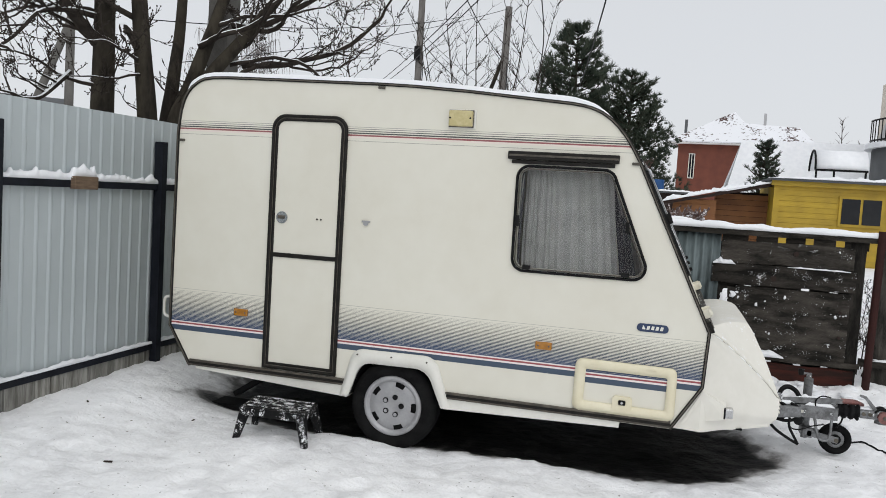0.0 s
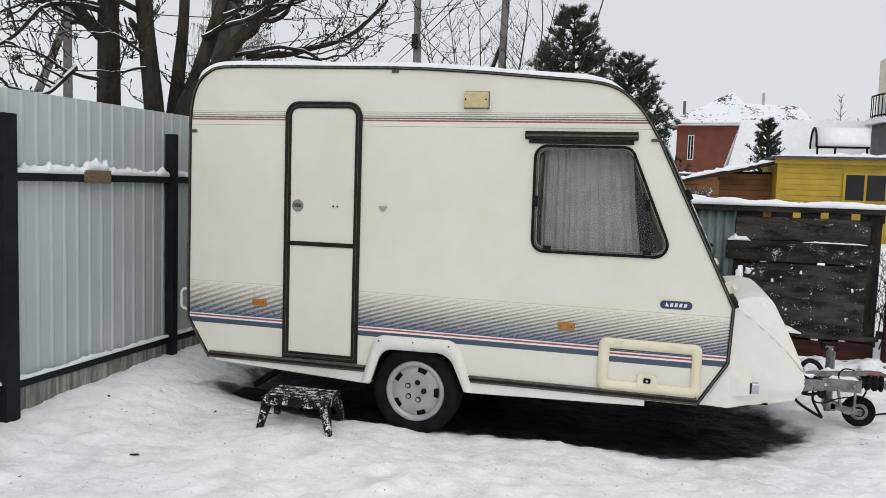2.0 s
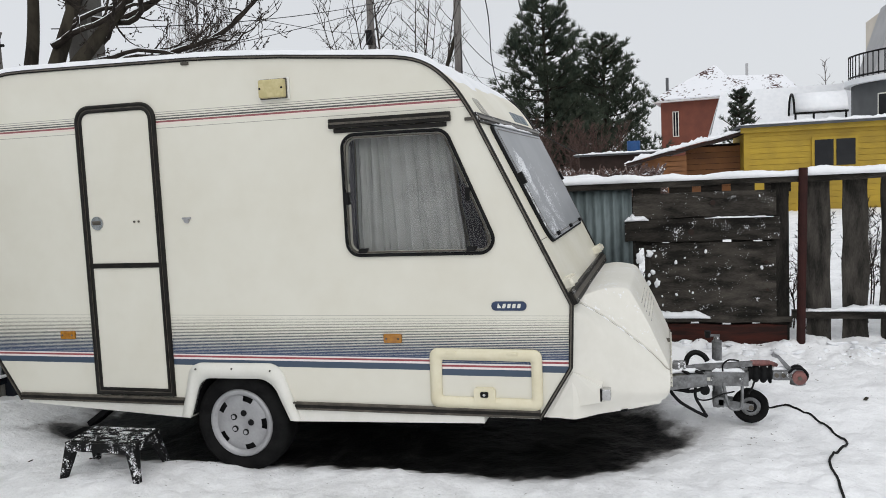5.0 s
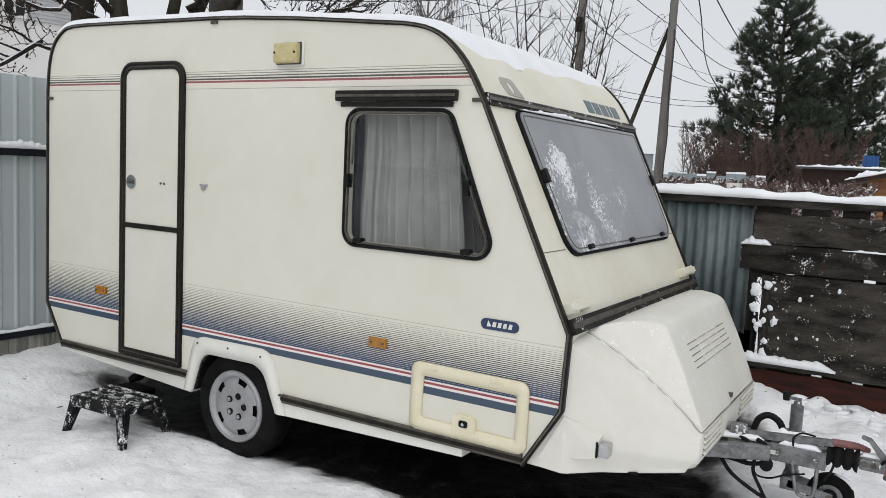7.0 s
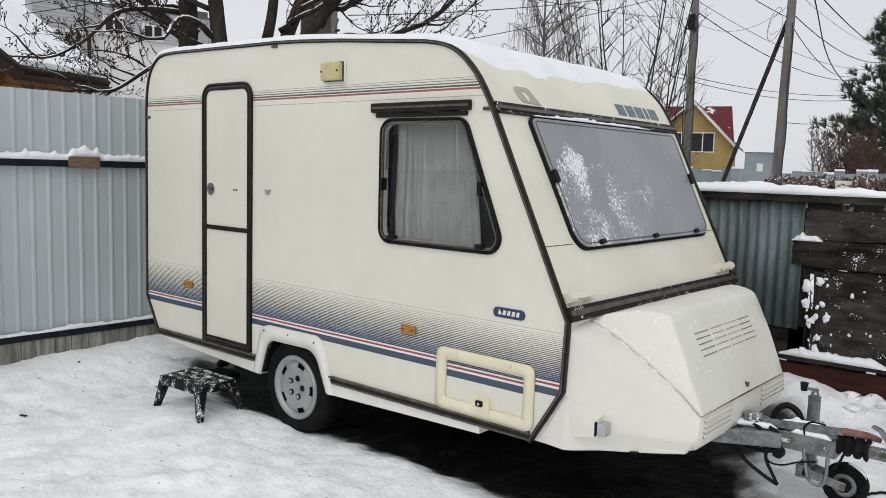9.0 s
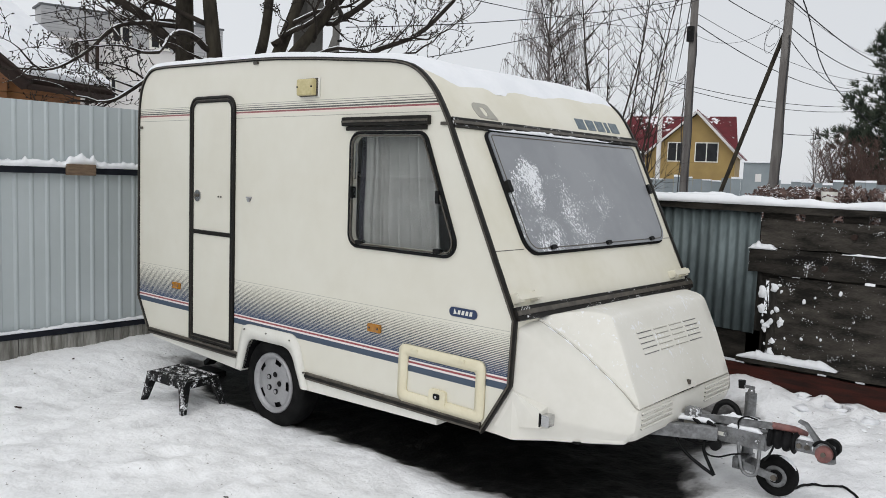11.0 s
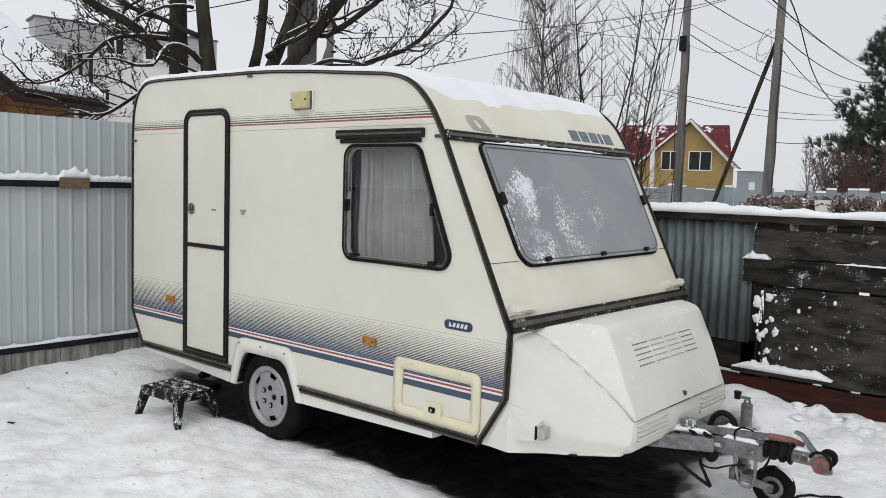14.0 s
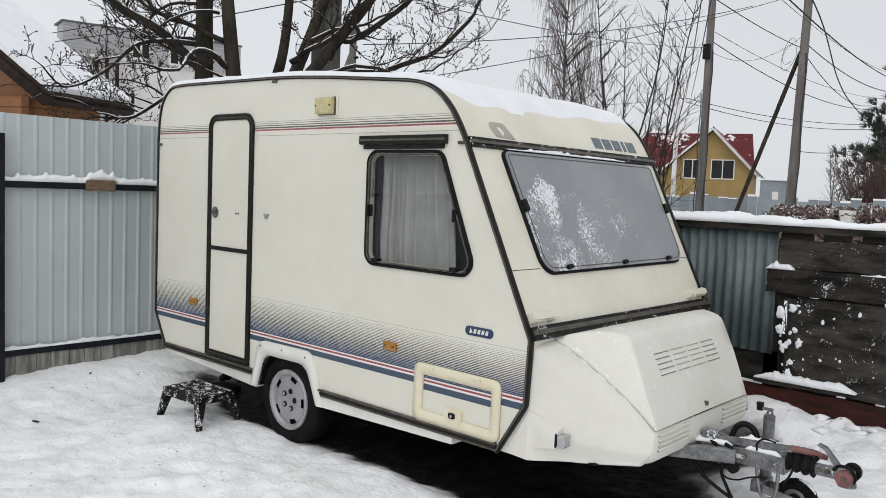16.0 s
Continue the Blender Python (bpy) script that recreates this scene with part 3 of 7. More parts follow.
OUTLINE = rounded(rounded(CORNERS, 11, 16), 2, 7)
REAR, FRONT, BROW, SLOPE = (min(range(len(OUTLINE)), key=lambda i, q=q: (OUTLINE[i] - q).length) for q in (CORNERS[4], CORNERS[14], CORNERS[11], CORNERS[16]))
ARCH = fillet([(-2.155, 0.36), (-2.075, 0.60), (-1.60, 0.605), (-1.49, 0.36)], [0, 0.11, 0.13, 0], 6)
WIN = fillet([(-1.085, 2.0), (-0.475, 1.997), (-0.190, 1.312), (-1.085, 1.312)], [0.085, 0.085, 0.085, 0.085], 8)
FWIN = fillet([(0.262, 0.035), (1.975, 0.035), (1.95, 0.770), (0.285, 0.780)], [0.05, 0.06, 0.11, 0.11], 6)

near_loop = OUTLINE + [Vector((-1.475, 0.42))] + [Vector((p.x, max(p.y, 0.42))) for p in reversed(ARCH[1:-1])] + [Vector((-2.17, 0.42))]
part("side_panel", slab(bmesh.new(), near_loop, -0.03, 0.0, side, [inset(WIN, 0.03)]), M_SIDE, van, "cream side panel with fine navy lines and a red and navy band")
part("side_panel", slab(bmesh.new(), OUTLINE, -0.03, 0.0, far_side), M_SIDE, van)


def build_shell():
    bm = bmesh.new()
    n = len(OUTLINE)
    inner = inset(OUTLINE, 0.03)
    for i in range(n):
        if i in (SLOPE, n - 1):
            continue
        j = (i + 1) % n
        q = []
        for lp in (OUTLINE, inner):
            q.append([bm.verts.new((lp[k].x, y, lp[k].y)) for k in (i, j) for y in (0.002, 2.078)])
        a, b = q
        bm.faces.new((a[0], a[1], a[3], a[2]))
        bm.faces.new((b[0], b[2], b[3], b[1]))
    bmesh.ops.remove_doubles(bm, verts=bm.verts, dist=1e-4)
    ob = part("body_shell", bm, M_FRONT, van, "aged cream roof and end panels", True)
    ob.data.set_sharp_from_angle(angle=radians(30))
    part("inner_floor", boxes(((-3.3, 0.34, 0.44), (-0.05, 1.68, 0.465))), M_INSIDE, van)
    part("inner_lining", boxes(((-3.5, 1.93, 0.5), (-0.6, 1.975, 2.2))), M_INSIDE, van)


build_shell()
front_loop = [Vector(p) for p in ((0.002, 0.0), (2.078, 0.0), (2.078, 1.109), (0.002, 1.109))]
part("front_panel", slab(bmesh.new(), front_loop, -0.03, 0.0, slope, [inset(FWIN, 0.03)]), M_FRONT, van, "aged cream front panel")
for lp in (((0.01, 0.735), (0.28, 0.735), (0.28, 0.739), (0.01, 0.739)), ((1.95, 0.735), (2.07, 0.735), (2.07, 0.739), (1.95, 0.739))):
    part("panel_seam", slab(bmesh.new(), [Vector(p) for p in lp], -0.001, 0.0012, slope), M_TRIM2, van)

# edging along both walls
for place in (side, far_side):
    bm = ring(bmesh.new(), inset(OUTLINE, -0.008), inset(OUTLINE, 0.0125), -0.020, 0.009, place, (len(OUTLINE) - 1,), 0.003)
    part("edge_trim", bm, M_TRIM, van, "dark bronze edging strip", True)
    bm = ring(bmesh.new(), inset(OUTLINE, -0.001), inset(OUTLINE, 0.0065), 0.009, 0.0145, place, (len(OUTLINE) - 1,))
    part("trim_insert", bm, M_TRIM2, van)

# rails under and over the front window, and along the sills
part("drip_rail", slab(bmesh.new(), [Vector(p) for p in ((0.02, -0.03), (2.075, -0.03), (2.075, 0.028), (0.02, 0.028))], 0.0, 0.014, slope), M_TRIMSNOW, van, "dark rail over the front window, flecked with snow")
part("rail_groove", slab(bmesh.new(), [Vector(p) for p in ((0.02, -0.008), (2.075, -0.008), (2.075, 0.010), (0.02, 0.010))], 0.014, 0.022, slope), M_TRIM2, van)
part("front_rail", slab(bmesh.new(), [Vector(p) for p in ((0.005, 1.048), (2.075, 1.048), (2.075, 1.118), (0.005, 1.118))], 0.0, 0.03, slope), M_TRIMSNOW, van, "dark rail over the locker, flecked with snow")
part("rail_groove", slab(bmesh.new(), [Vector(p) for p in ((0.005, 1.068), (2.075, 1.068), (2.075, 1.093), (0.005, 1.093))], 0.03, 0.036, slope), M_TRIM2, van)
for x0, x1 in ((-3.41, -2.195), (-1.455, -0.02)):
    part("sill_rail", boxes(((x0, -0.016, 0.425), (x1, 0.0, 0.472)), bevel=0.004), M_TRIM2, van, "dark bronze sill rail")
    part("rail_groove", boxes(((x0, -0.021, 0.440), (x1, -0.015, 0.457))), M_TRIM, van)


def sill(x0, x1, za, zb, zt):
    bm = bmesh.new()
    pts = ((x0, zt), (x1, zt), (x1, zb), (x0, za))
    slab(bm, [Vector(p) for p in pts], -0.5, 0.004, side)
    return part("sill_skirt", bm, M_WHITE, van, "white sill skirt")


sill(-3.36, -2.17, 0.405, 0.345, 0.426)
sill(-1.47, -0.33, 0.352, 0.385, 0.426)
part("underframe", boxes(((-3.2, 0.25, 0.33), (-0.1, 0.33, 0.425)), ((-3.2, 1.7, 0.33), (-0.1, 1.78, 0.425)), ((-1.95, 0.2, 0.24), (-1.75, 1.82, 0.33)), ((-3.38, 0.03, 0.415), (-2.2, 1.99, 0.432)), ((-1.45, 0.03, 0.415), (-0.03, 1.99, 0.432)), ((-2.2, 0.33, 0.415), (-1.45, 1.69, 0.432))), M_RUBBER, van)

# wheel arch flare
ARCH_OUT = fillet([(-2.215, 0.36), (-2.13, 0.69), (-1.545, 0.695), (-1.425, 0.36)], [0, 0.09, 0.11, 0], 6)
part("wheel_arch", ring(bmesh.new(), ARCH_OUT, ARCH, -0.02, 0.022, side, skip=(len(ARCH) - 1,), lift=0.008), M_WHITE, van, "white wheel arch flare", True)
for p in ((-2.19, 0.47), (-2.095, 0.655), (-1.85, 0.662), (-1.60, 0.655), (-1.455, 0.47)):
    part("screw", cyl(bmesh.new(), (p[0], -0.02, p[1]), (p[0], -0.032, p[1]), 0.006, 8), M_TRIM2, van)
bm = bmesh.new()
deep = [Vector((p.x, p.y)) for p in ARCH]
a = [bm.verts.new((p.x, 0.0, p.y)) for p in deep]
b = [bm.verts.new((p.x, 0.32, p.y)) for p in deep]
for i in range(len(a) - 1):
    bm.faces.new((a[i], a[i + 1], b[i + 1], b[i]))
bm.faces.new(b)
part("wheel_well", bm, M_RUBBER, van)


def road_wheel(y, face):
    C = Vector((-1.845, y, 0.315))
    bm = bmesh.new()
    prof = [(0.20, -0.075), (0.235, -0.088), (0.272, -0.088), (0.297, -0.075), (0.305, -0.055), (0.307, 0.0), (0.305, 0.055), (0.297, 0.075), (0.272, 0.088), (0.235, 0.088), (0.20, 0.075)]
    N = 48
    rows = [[bm.verts.new(C + Vector((r * math.cos(2 * math.pi * i / N), d, r * math.sin(2 * math.pi * i / N)))) for r, d in prof] for i in range(N)]
    for i in range(N):
        for j in range(len(prof) - 1):
            bm.faces.new((rows[i][j], rows[(i + 1) % N][j], rows[(i + 1) % N][j + 1], rows[i][j + 1]))
    tyre = part("tyre", bm, M_TYRE, van, "worn black tyre", True)
    bm = bmesh.new()
    R = [(0.0, -0.066), (0.045, -0.070), (0.105, -0.079), (0.134, -0.077), (0.167, -0.070), (0.170, -0.068), (0.174, -0.086), (0.198, -0.094), (0.207, -0.082), (0.207, -0.05)]
    N = 60
    grid = [[bm.verts.new(C + Vector((r * math.cos(2 * math.pi * i / N), d * face, r * math.sin(2 * math.pi * i / N)))) for r, d in R] for i in range(N)]
    slots = set()
    for s in range(5):
        c = round(s * 12 + 0.5) - 2
        slots |= {(c + k) % N for k in range(4)}
    for i in range(N):
        for j in range(len(R) - 1):
            if j == 3 and i in slots:
                continue
            bm.faces.new((grid[i][j], grid[(i + 1) % N][j], grid[(i + 1) % N][j + 1], grid[i][j + 1]))
    bmesh.ops.remove_doubles(bm, verts=bm.verts, dist=1e-5)
    part("wheel_cover", bm, M_SILVER, tyre, "silver plastic wheel cover", True)
    bm = bmesh.new()
    cyl(bm, C + Vector((0, -0.03 * face, 0)), C + Vector((0, -0.05 * face, 0)), 0.195, 40)
    part("rim", bm, M_BLACK, tyre)
    for s in range(5):
        a = 2 * math.pi * (s + 0.05) / 5
        p = C + Vector((0.062 * math.cos(a), -0.068 * face, 0.062 * math.sin(a)))
        bm = cyl(bmesh.new(), p, p + Vector((0, -0.012 * face, 0)), 0.019, 12)
        nut = part("wheel_nut", bm, M_BLACK, tyre)
        if s > 1:
            part("nut_cap", cyl(bmesh.new(), p + Vector((0, -0.010 * face, 0)), p + Vector((0, -0.0145 * face, 0)), 0.0125, 10), M_SILVER, tyre)


road_wheel(0.115, 1)
road_wheel(1.905, -1)

# door
DOOR_O = fillet([(-2.822, 0.478), (-2.822, 2.264), (-2.258, 2.262), (-2.258, 0.478)], [0, 0.10, 0.10, 0], 7)
DOOR_I = inset(DOOR_O, 0.043)
door = part("door", slab(bmesh.new(), DOOR_I, 0.001, 0.006, side), M_CREAM, van, "closed cream two-leaf entrance door in a dark frame")
part("door_frame", ring(bmesh.new(), DOOR_O, inset(DOOR_O, 0.020), 0.0, 0.016, side, lift=0.003), M_TRIM, door, "dark bronze door frame", True)
part("door_seal", ring(bmesh.new(), inset(DOOR_O, 0.0205), inset(DOOR_O, 0.0275), 0.0, 0.011, side), M_TRIM2, door)
part("door_rim", ring(bmesh.new(), inset(DOOR_O, 0.028), inset(DOOR_O, 0.045), 0.0, 0.014, side), M_TRIM, door, "", True)
part("middle_rail", boxes(((-2.78, -0.015, 1.272), (-2.30, -0.004, 1.302)), bevel=0.003), M_TRIM, door)
lock = part("lock_plate", cyl(bmesh.new(), (-2.72, -0.004, 1.55), (-2.72, -0.014, 1.55), 0.042, 28), M_CHROME, door, "round chromed lock plate")
part("lock_grip", boxes(((-2.75, -0.020, 1.54), (-2.695, -0.012, 1.565)), bevel=0.004), M_TRIM2, door)
for x, z in ((-2.455, 1.553), (-2.425, 1.553)):
    part("screw", cyl(bmesh.new(), (x, -0.005, z), (x, -0.011, z), 0.007, 8), M_TRIM2, door)
bm = cyl(bmesh.new(), (-2.095, 0.0, 1.55), (-2.095, -0.012, 1.55), 0.017, 12)
box(bm, (-2.125, -0.010, 1.556), (-2.065, 0.0, 1.568), None, 0.003)
part("door_catch", bm, M_SILVER, van, "small grey door catch")

# side window
win = part("side_window", ring(bmesh.new(), WIN, inset(WIN, 0.017), -0.004, 0.012, side, lift=0.006), M_RUBBER, van, "tinted acrylic side window with net curtains", True)
part("frame_inner", ring(bmesh.new(), inset(WIN, 0.023), inset(WIN, 0.029), 0.0, 0.018, side), M_TRIM2, win, "", True)
pane = part("pane", slab(bmesh.new(), inset(WIN, 0.015), 0.012, 0.015, side), M_GLASS, win, "tinted clear pane")
pane.visible_shadow = False
for x, z, w in ((-0.98, 1.345, 0.05), (-0.36, 1.345, 0.05)):
    part("catch", boxes(((x - w / 2, 0.018, z - 0.012), (x + w / 2, -0.026, z + 0.014)), bevel=0.005), M_BLACK, win)
for x, z in ((-1.06, 1.64), (-0.368, 1.64)):
    part("stay", boxes(((x - 0.012, 0.018, z - 0.035), (x + 0.012, -0.026, z + 0.035)), bevel=0.004), M_BLACK, win)


def gauze():
    """Thin net cloth: half open, so that folds that overlap grow denser."""
    m = bpy.data.materials.new("net_gauze")
    m.use_nodes = True
    n, k = m.node_tree.nodes, m.node_tree.links
    n.clear()
    tr, df, tl, mx, cloth, out = (n.new(t) for t in ("ShaderNodeBsdfTransparent", "ShaderNodeBsdfDiffuse", "ShaderNodeBsdfTranslucent", "ShaderNodeMixShader", "ShaderNodeMixShader", "ShaderNodeOutputMaterial"))
    for q in (df, tl):
        q.inputs["Color"].default_value = (0.88, 0.88, 0.87, 1)
    tc, nz = n.new("ShaderNodeTexCoord"), n.new("ShaderNodeTexNoise")
    nz.inputs["Scale"].default_value = 9
    k.new(tc.outputs["Object"], nz.inputs["Vector"])
    cloth.inputs["Fac"].default_value = 0.3
    k.new(df.outputs[0], cloth.inputs[1])
    k.new(tl.outputs[0], cloth.inputs[2])
    k.new(math_node(n, k, "MULTIPLY_ADD", nz.outputs["Fac"], 0.3, 0.36), mx.inputs["Fac"])
    k.new(tr.outputs[0], mx.inputs[1])
    k.new(cloth.outputs[0], mx.inputs[2])
    k.new(mx.outputs[0], out.inputs["Surface"])
    return m


M_GAUZE = gauze()


def pleats(name, x0, x1, z0, z1, y, folds, depth, material, label, x1b=None, x0b=None, seed=0):
    """Cloth hanging in uneven folds that double over one another."""
    rng = random.Random(seed)
    wide = [rng.uniform(0.4, 1.6) for _ in range(folds)]
    total, nu, nv = sum(wide), 14, 12
    v, f = [], []
    for j in range(nv + 1):
        q = j / nv
        a = x0 + ((x0b if x0b is not None else x0) - x0) * q
        b = x1 + ((x1b if x1b is not None else x1) - x1) * q
        start = 0.0
        for c, w in enumerate(wide):
            pitch = (b - a) * w / total
            for i in range(nu):
                ph = 2 * math.pi * i / nu
                over = pitch * (0.10 + 0.13 * noise.noise((c * 3.7, seed, q * 1.5)))
                x = a + (b - a) * start / total + pitch * i / nu + over * math.sin(2 * ph) + 0.008 * noise.noise((c * 1.3, q * 2.2, seed + 9))
                v.append((x, y + depth * min(1.4, w + 0.3) * math.sin(ph) * (0.75 + 0.4 * noise.noise((c * 2.1, 4, q * 2))) + 0.012 * noise.noise((x * 4, q * 2, 5)), z1 + (z0 - z1) * q))
            start += w
    w = nu * folds
    for j in range(nv):
        for i in range(w - 1):
            f.append((j * w + i, j * w + i + 1, j * w + w + i + 1, j * w + w + i))
    return raw(name, v, f, material, win, label)


pleats("net_curtain", -1.03, -0.47, 1.30, 2.01, 0.075, 11, 0.026, M_GAUZE, "white net curtain in soft folds", -0.40, seed=4)
pleats("net_curtain", -1.00, -0.945, 1.30, 2.01, 0.06, 3, 0.018, M_GAUZE, "", seed=6)
pleats("net_curtain", -0.93, -0.905, 1.30, 2.01, 0.058, 2, 0.012, M_GAUZE, "", seed=7)
pleats("net_curtain", -1.02, -0.50, 1.30, 2.01, 0.125, 7, 0.03, M_GAUZE, "", -0.42, seed=9)
pleats("drape", -1.10, -1.045, 1.30, 2.01, 0.10, 2, 0.012, M_DRAPE, "dark violet-grey drape", seed=2)
pleats("drape", -0.50, -0.44, 1.30, 2.01, 0.15, 4, 0.014, M_DRAPE, "dark violet-grey drape", -0.29, -0.40, seed=3)
tube("stay_arm", ((-1.035, 0.0, 1.93), (-1.05, 0.01, 1.72)), 0.005, M_STEEL, win)
tube("stay_arm", ((-0.47, 0.0, 1.93), (-0.40, 0.01, 1.70)), 0.005, M_STEEL, win)
part("window_rail", boxes(((-1.145, -0.028, 2.03), (-0.445, 0.0, 2.082)), bevel=0.006), M_TRIM, van, "dark rail over the side window")
part("rail_groove", boxes(((-1.14, -0.033, 2.050), (-0.45, -0.027, 2.062))), M_TRIM2, van)
part("rail_lip", boxes(((-1.12, -0.012, 2.004), (-0.47, 0.0, 2.028)), bevel=0.003), M_TRIM, van)

# front window
fwin = part("front_window", ring(bmesh.new(), FWIN, inset(FWIN, 0.018), -0.004, 0.014, slope, lift=0.006), M_RUBBER, van, "misted front window with rime on it", True)
part("pane", slab(bmesh.new(), inset(FWIN, 0.012), 0.012, 0.026, slope), M_FROST, fwin, "grey misted pane with patches of rime")
part("frame_inner", ring(bmesh.new(), inset(FWIN, 0.028), inset(FWIN, 0.034), 0.02, 0.028, slope), M_TRIM2, fwin)
for u, v in ((0.52, 0.748), (1.14, 0.745), (1.72, 0.74), (0.292, 0.38), (1.945, 0.38)):
    lp = fillet([(u - 0.024, v - 0.012), (u + 0.024, v - 0.012), (u + 0.024, v + 0.012), (u - 0.024, v + 0.012)] if v > 0.5 else [(u - 0.016, v - 0.035), (u + 0.016, v - 0.035), (u + 0.016, v + 0.035), (u - 0.016, v + 0.035)], 0.008, 3)
    part("catch", slab(bmesh.new(), lp, 0.02, 0.044, slope), M_BLACK, fwin)

# grab handles at the foot of the front panel
for u in (0.13, 1.93):
    bm = bmesh.new()
    for du in (-0.075, 0.075):
        slab(bm, fillet([(u + du - 0.022, 0.975), (u + du + 0.022, 0.975), (u + du + 0.022, 1.03), (u + du - 0.022, 1.03)], 0.008, 3), 0.0, 0.05, slope)
    slab(bm, fillet([(u - 0.11, 0.985), (u + 0.11, 0.985), (u + 0.11, 1.02), (u - 0.11, 1.02)], 0.012, 3), 0.042, 0.060, slope)
    part("grab_handle", bm, M_FRONT, van, "cream plastic grab handle")

# hatch
HO = fillet([(-0.629, 0.470), (-0.622, 0.801), (-0.002, 0.798), (-0.004, 0.468)], 0.045, 6)
HI = fillet([(-0.562, 0.532), (-0.556, 0.737), (-0.059, 0.734), (-0.062, 0.529)], 0.014, 6)
hatch = part("locker_hatch", ring(bmesh.new(), HO, HI, 0.0, 0.016, side, lift=0.006), M_HATCH, van, "yellowed plastic hatch frame with a black lock", True)
panel = part("hatch_panel", slab(bmesh.new(), [Vector((p.x, p.y + 0.026)) for p in inset(HI, -0.004)], 0.0005, 0.003, side), M_SIDE, hatch, "cream hatch panel with its own stripes")
panel.location.z -= 0.026
part("lock_boss", slab(bmesh.new(), fillet([(-0.38, 0.50), (-0.38, 0.588), (-0.26, 0.588), (-0.26, 0.50)], 0.02, 4), 0.0, 0.024, side), M_HATCH, hatch, "", False)
part("lock", slab(bmesh.new(), fillet([(-0.342, 0.535), (-0.342, 0.566), (-0.298, 0.566), (-0.298, 0.535)], 0.008, 3), 0.02, 0.03, side), M_BLACK, hatch, "black lock")
part("keyhole", cyl(bmesh.new(), (-0.32, -0.03, 0.55), (-0.32, -0.034, 0.55), 0.008, 10), M_CHROME, hatch)
for x in (-0.50, -0.16):
    part("hinge", boxes(((x - 0.03, -0.028, 0.772), (x + 0.03, -0.016, 0.786)), bevel=0.003), M_HATCH, hatch)

# lamps and reflectors
for x in (-3.008, -0.835):
    bm = boxes(((x - 0.053, -0.018, 0.826), (x + 0.053, 0.0, 0.877)), bevel=0.006)
    r = part("side_reflector", bm, M_AMBER, van, "amber side reflector")
    for dx in (-0.035, 0.035):
        part("screw", cyl(bmesh.new(), (x + dx, -0.017, 0.8515), (x + dx, -0.021, 0.8515), 0.006, 8), M_TRIM2, r)
lamp = part("porch_lamp", boxes(((-1.555, -0.012, 2.212), (-1.372, 0.0, 2.335)), bevel=0.005), M_WHITE, van, "yellowed porch lamp")
part("lens", boxes(((-1.547, -0.052, 2.222), (-1.388, -0.012, 2.325)), bevel=0.012), M_LENS, lamp, "yellowed lamp lens")
part("lens_rim", boxes(((-1.551, -0.022, 2.217), (-1.384, -0.010, 2.330)), bevel=0.004), M_TRIM2, lamp)
for x in (-1.535, -1.40):
    part("screw", cyl(bmesh.new(), (x, -0.05, 2.275), (x, -0.055, 2.275), 0.006, 8), M_BLACK, lamp)
for x, z in ((-2.032, 2.462), (-0.345, 2.035), (-3.545, 2.055)):
    part("marker_clip", boxes(((x - 0.024, -0.014, z - 0.009), (x + 0.024, 0.0, z + 0.009)), bevel=0.004), M_TRIM2, van, "small grey clip")
badge = part("badge", slab(bmesh.new(), fillet([(-0.266, 1.008), (-0.266, 1.058), (-0.075, 1.058), (-0.075, 1.008)], 0.0245, 6), 0.0, 0.005, side), M_NAVY, van, "navy oval badge with a pale stroke")
bm = bmesh.new()
for i in range(5):
    x = -0.235 + i * 0.027
    slab(bm, [Vector(p) for p in ((x, 1.022), (x + 0.006, 1.045 if i else 1.05), (x + 0.022, 1.045 if i else 1.026), (x + 0.018, 1.022))], 0.005, 0.0065, side)
part("stroke", bm, M_WHITE, badge, "pale stroke")


# lettering on the cap, drawn as plain bars
def on_cap(u, z, w=0.0):
    """A point on the cap over the front window, at height z."""
    pts = OUTLINE[BROW:SLOPE + 1]
    for a, b in zip(pts, pts[1:]):
        if b.y <= z <= a.y:
            t = (z - a.y) / (b.y - a.y)
            p = a.lerp(b, t)
            d = (b - a).normalized()
            return Vector((p.x - d.y * w, u, z + d.x * w))
    return Vector((pts[-1].x, u, z))


def cap_print(u0, u1, z0, z1, material, label, lean=0.0):
    bm = bmesh.new()
    rows = []
    for j in range(5):
        z = z0 + (z1 - z0) * j / 4
        sh = lean * j / 4
        rows.append([bm.verts.new(on_cap(u + sh, z, w)) for u, w in ((u0, 0.0), (u0, 0.003), (u1, 0.003), (u1, 0.0))])
    for a, b in zip(rows, rows[1:]):
        for k in range(3):
            bm.faces.new((a[k], a[k + 1], b[k + 1], b[k]))
    bm.faces.new(rows[0])
    bm.faces.new(rows[-1])
    return part("printed_mark", bm, material, van, label)


for u0, u1 in ((1.345, 1.45), (1.475, 1.575), (1.60, 1.70), (1.725, 1.765), (1.79, 1.90)):
    cap_print(u0, u1, 2.095, 2.165, M_LETTER, "faded grey printed bar")



def emblem():
    """A rounded slanting shape with a drop-shaped opening."""
    lp = fillet([(0.235, 2.172), (0.40, 2.172), (0.462, 2.082), (0.285, 2.088)], [0.03, 0.035, 0.004, 0.03], 5)
    hole = fillet([(0.318, 2.148), (0.352, 2.150), (0.395, 2.100), (0.345, 2.098)], [0.006, 0.014, 0.018, 0.02], 5)
    bm = slab(bmesh.new(), lp, 0.0005, 0.003, lambda u, v, w: on_cap(u, v, w), [hole])
    part("printed_mark", bm, M_PALEMARK, van, "faded pale grey printed shape")


emblem()


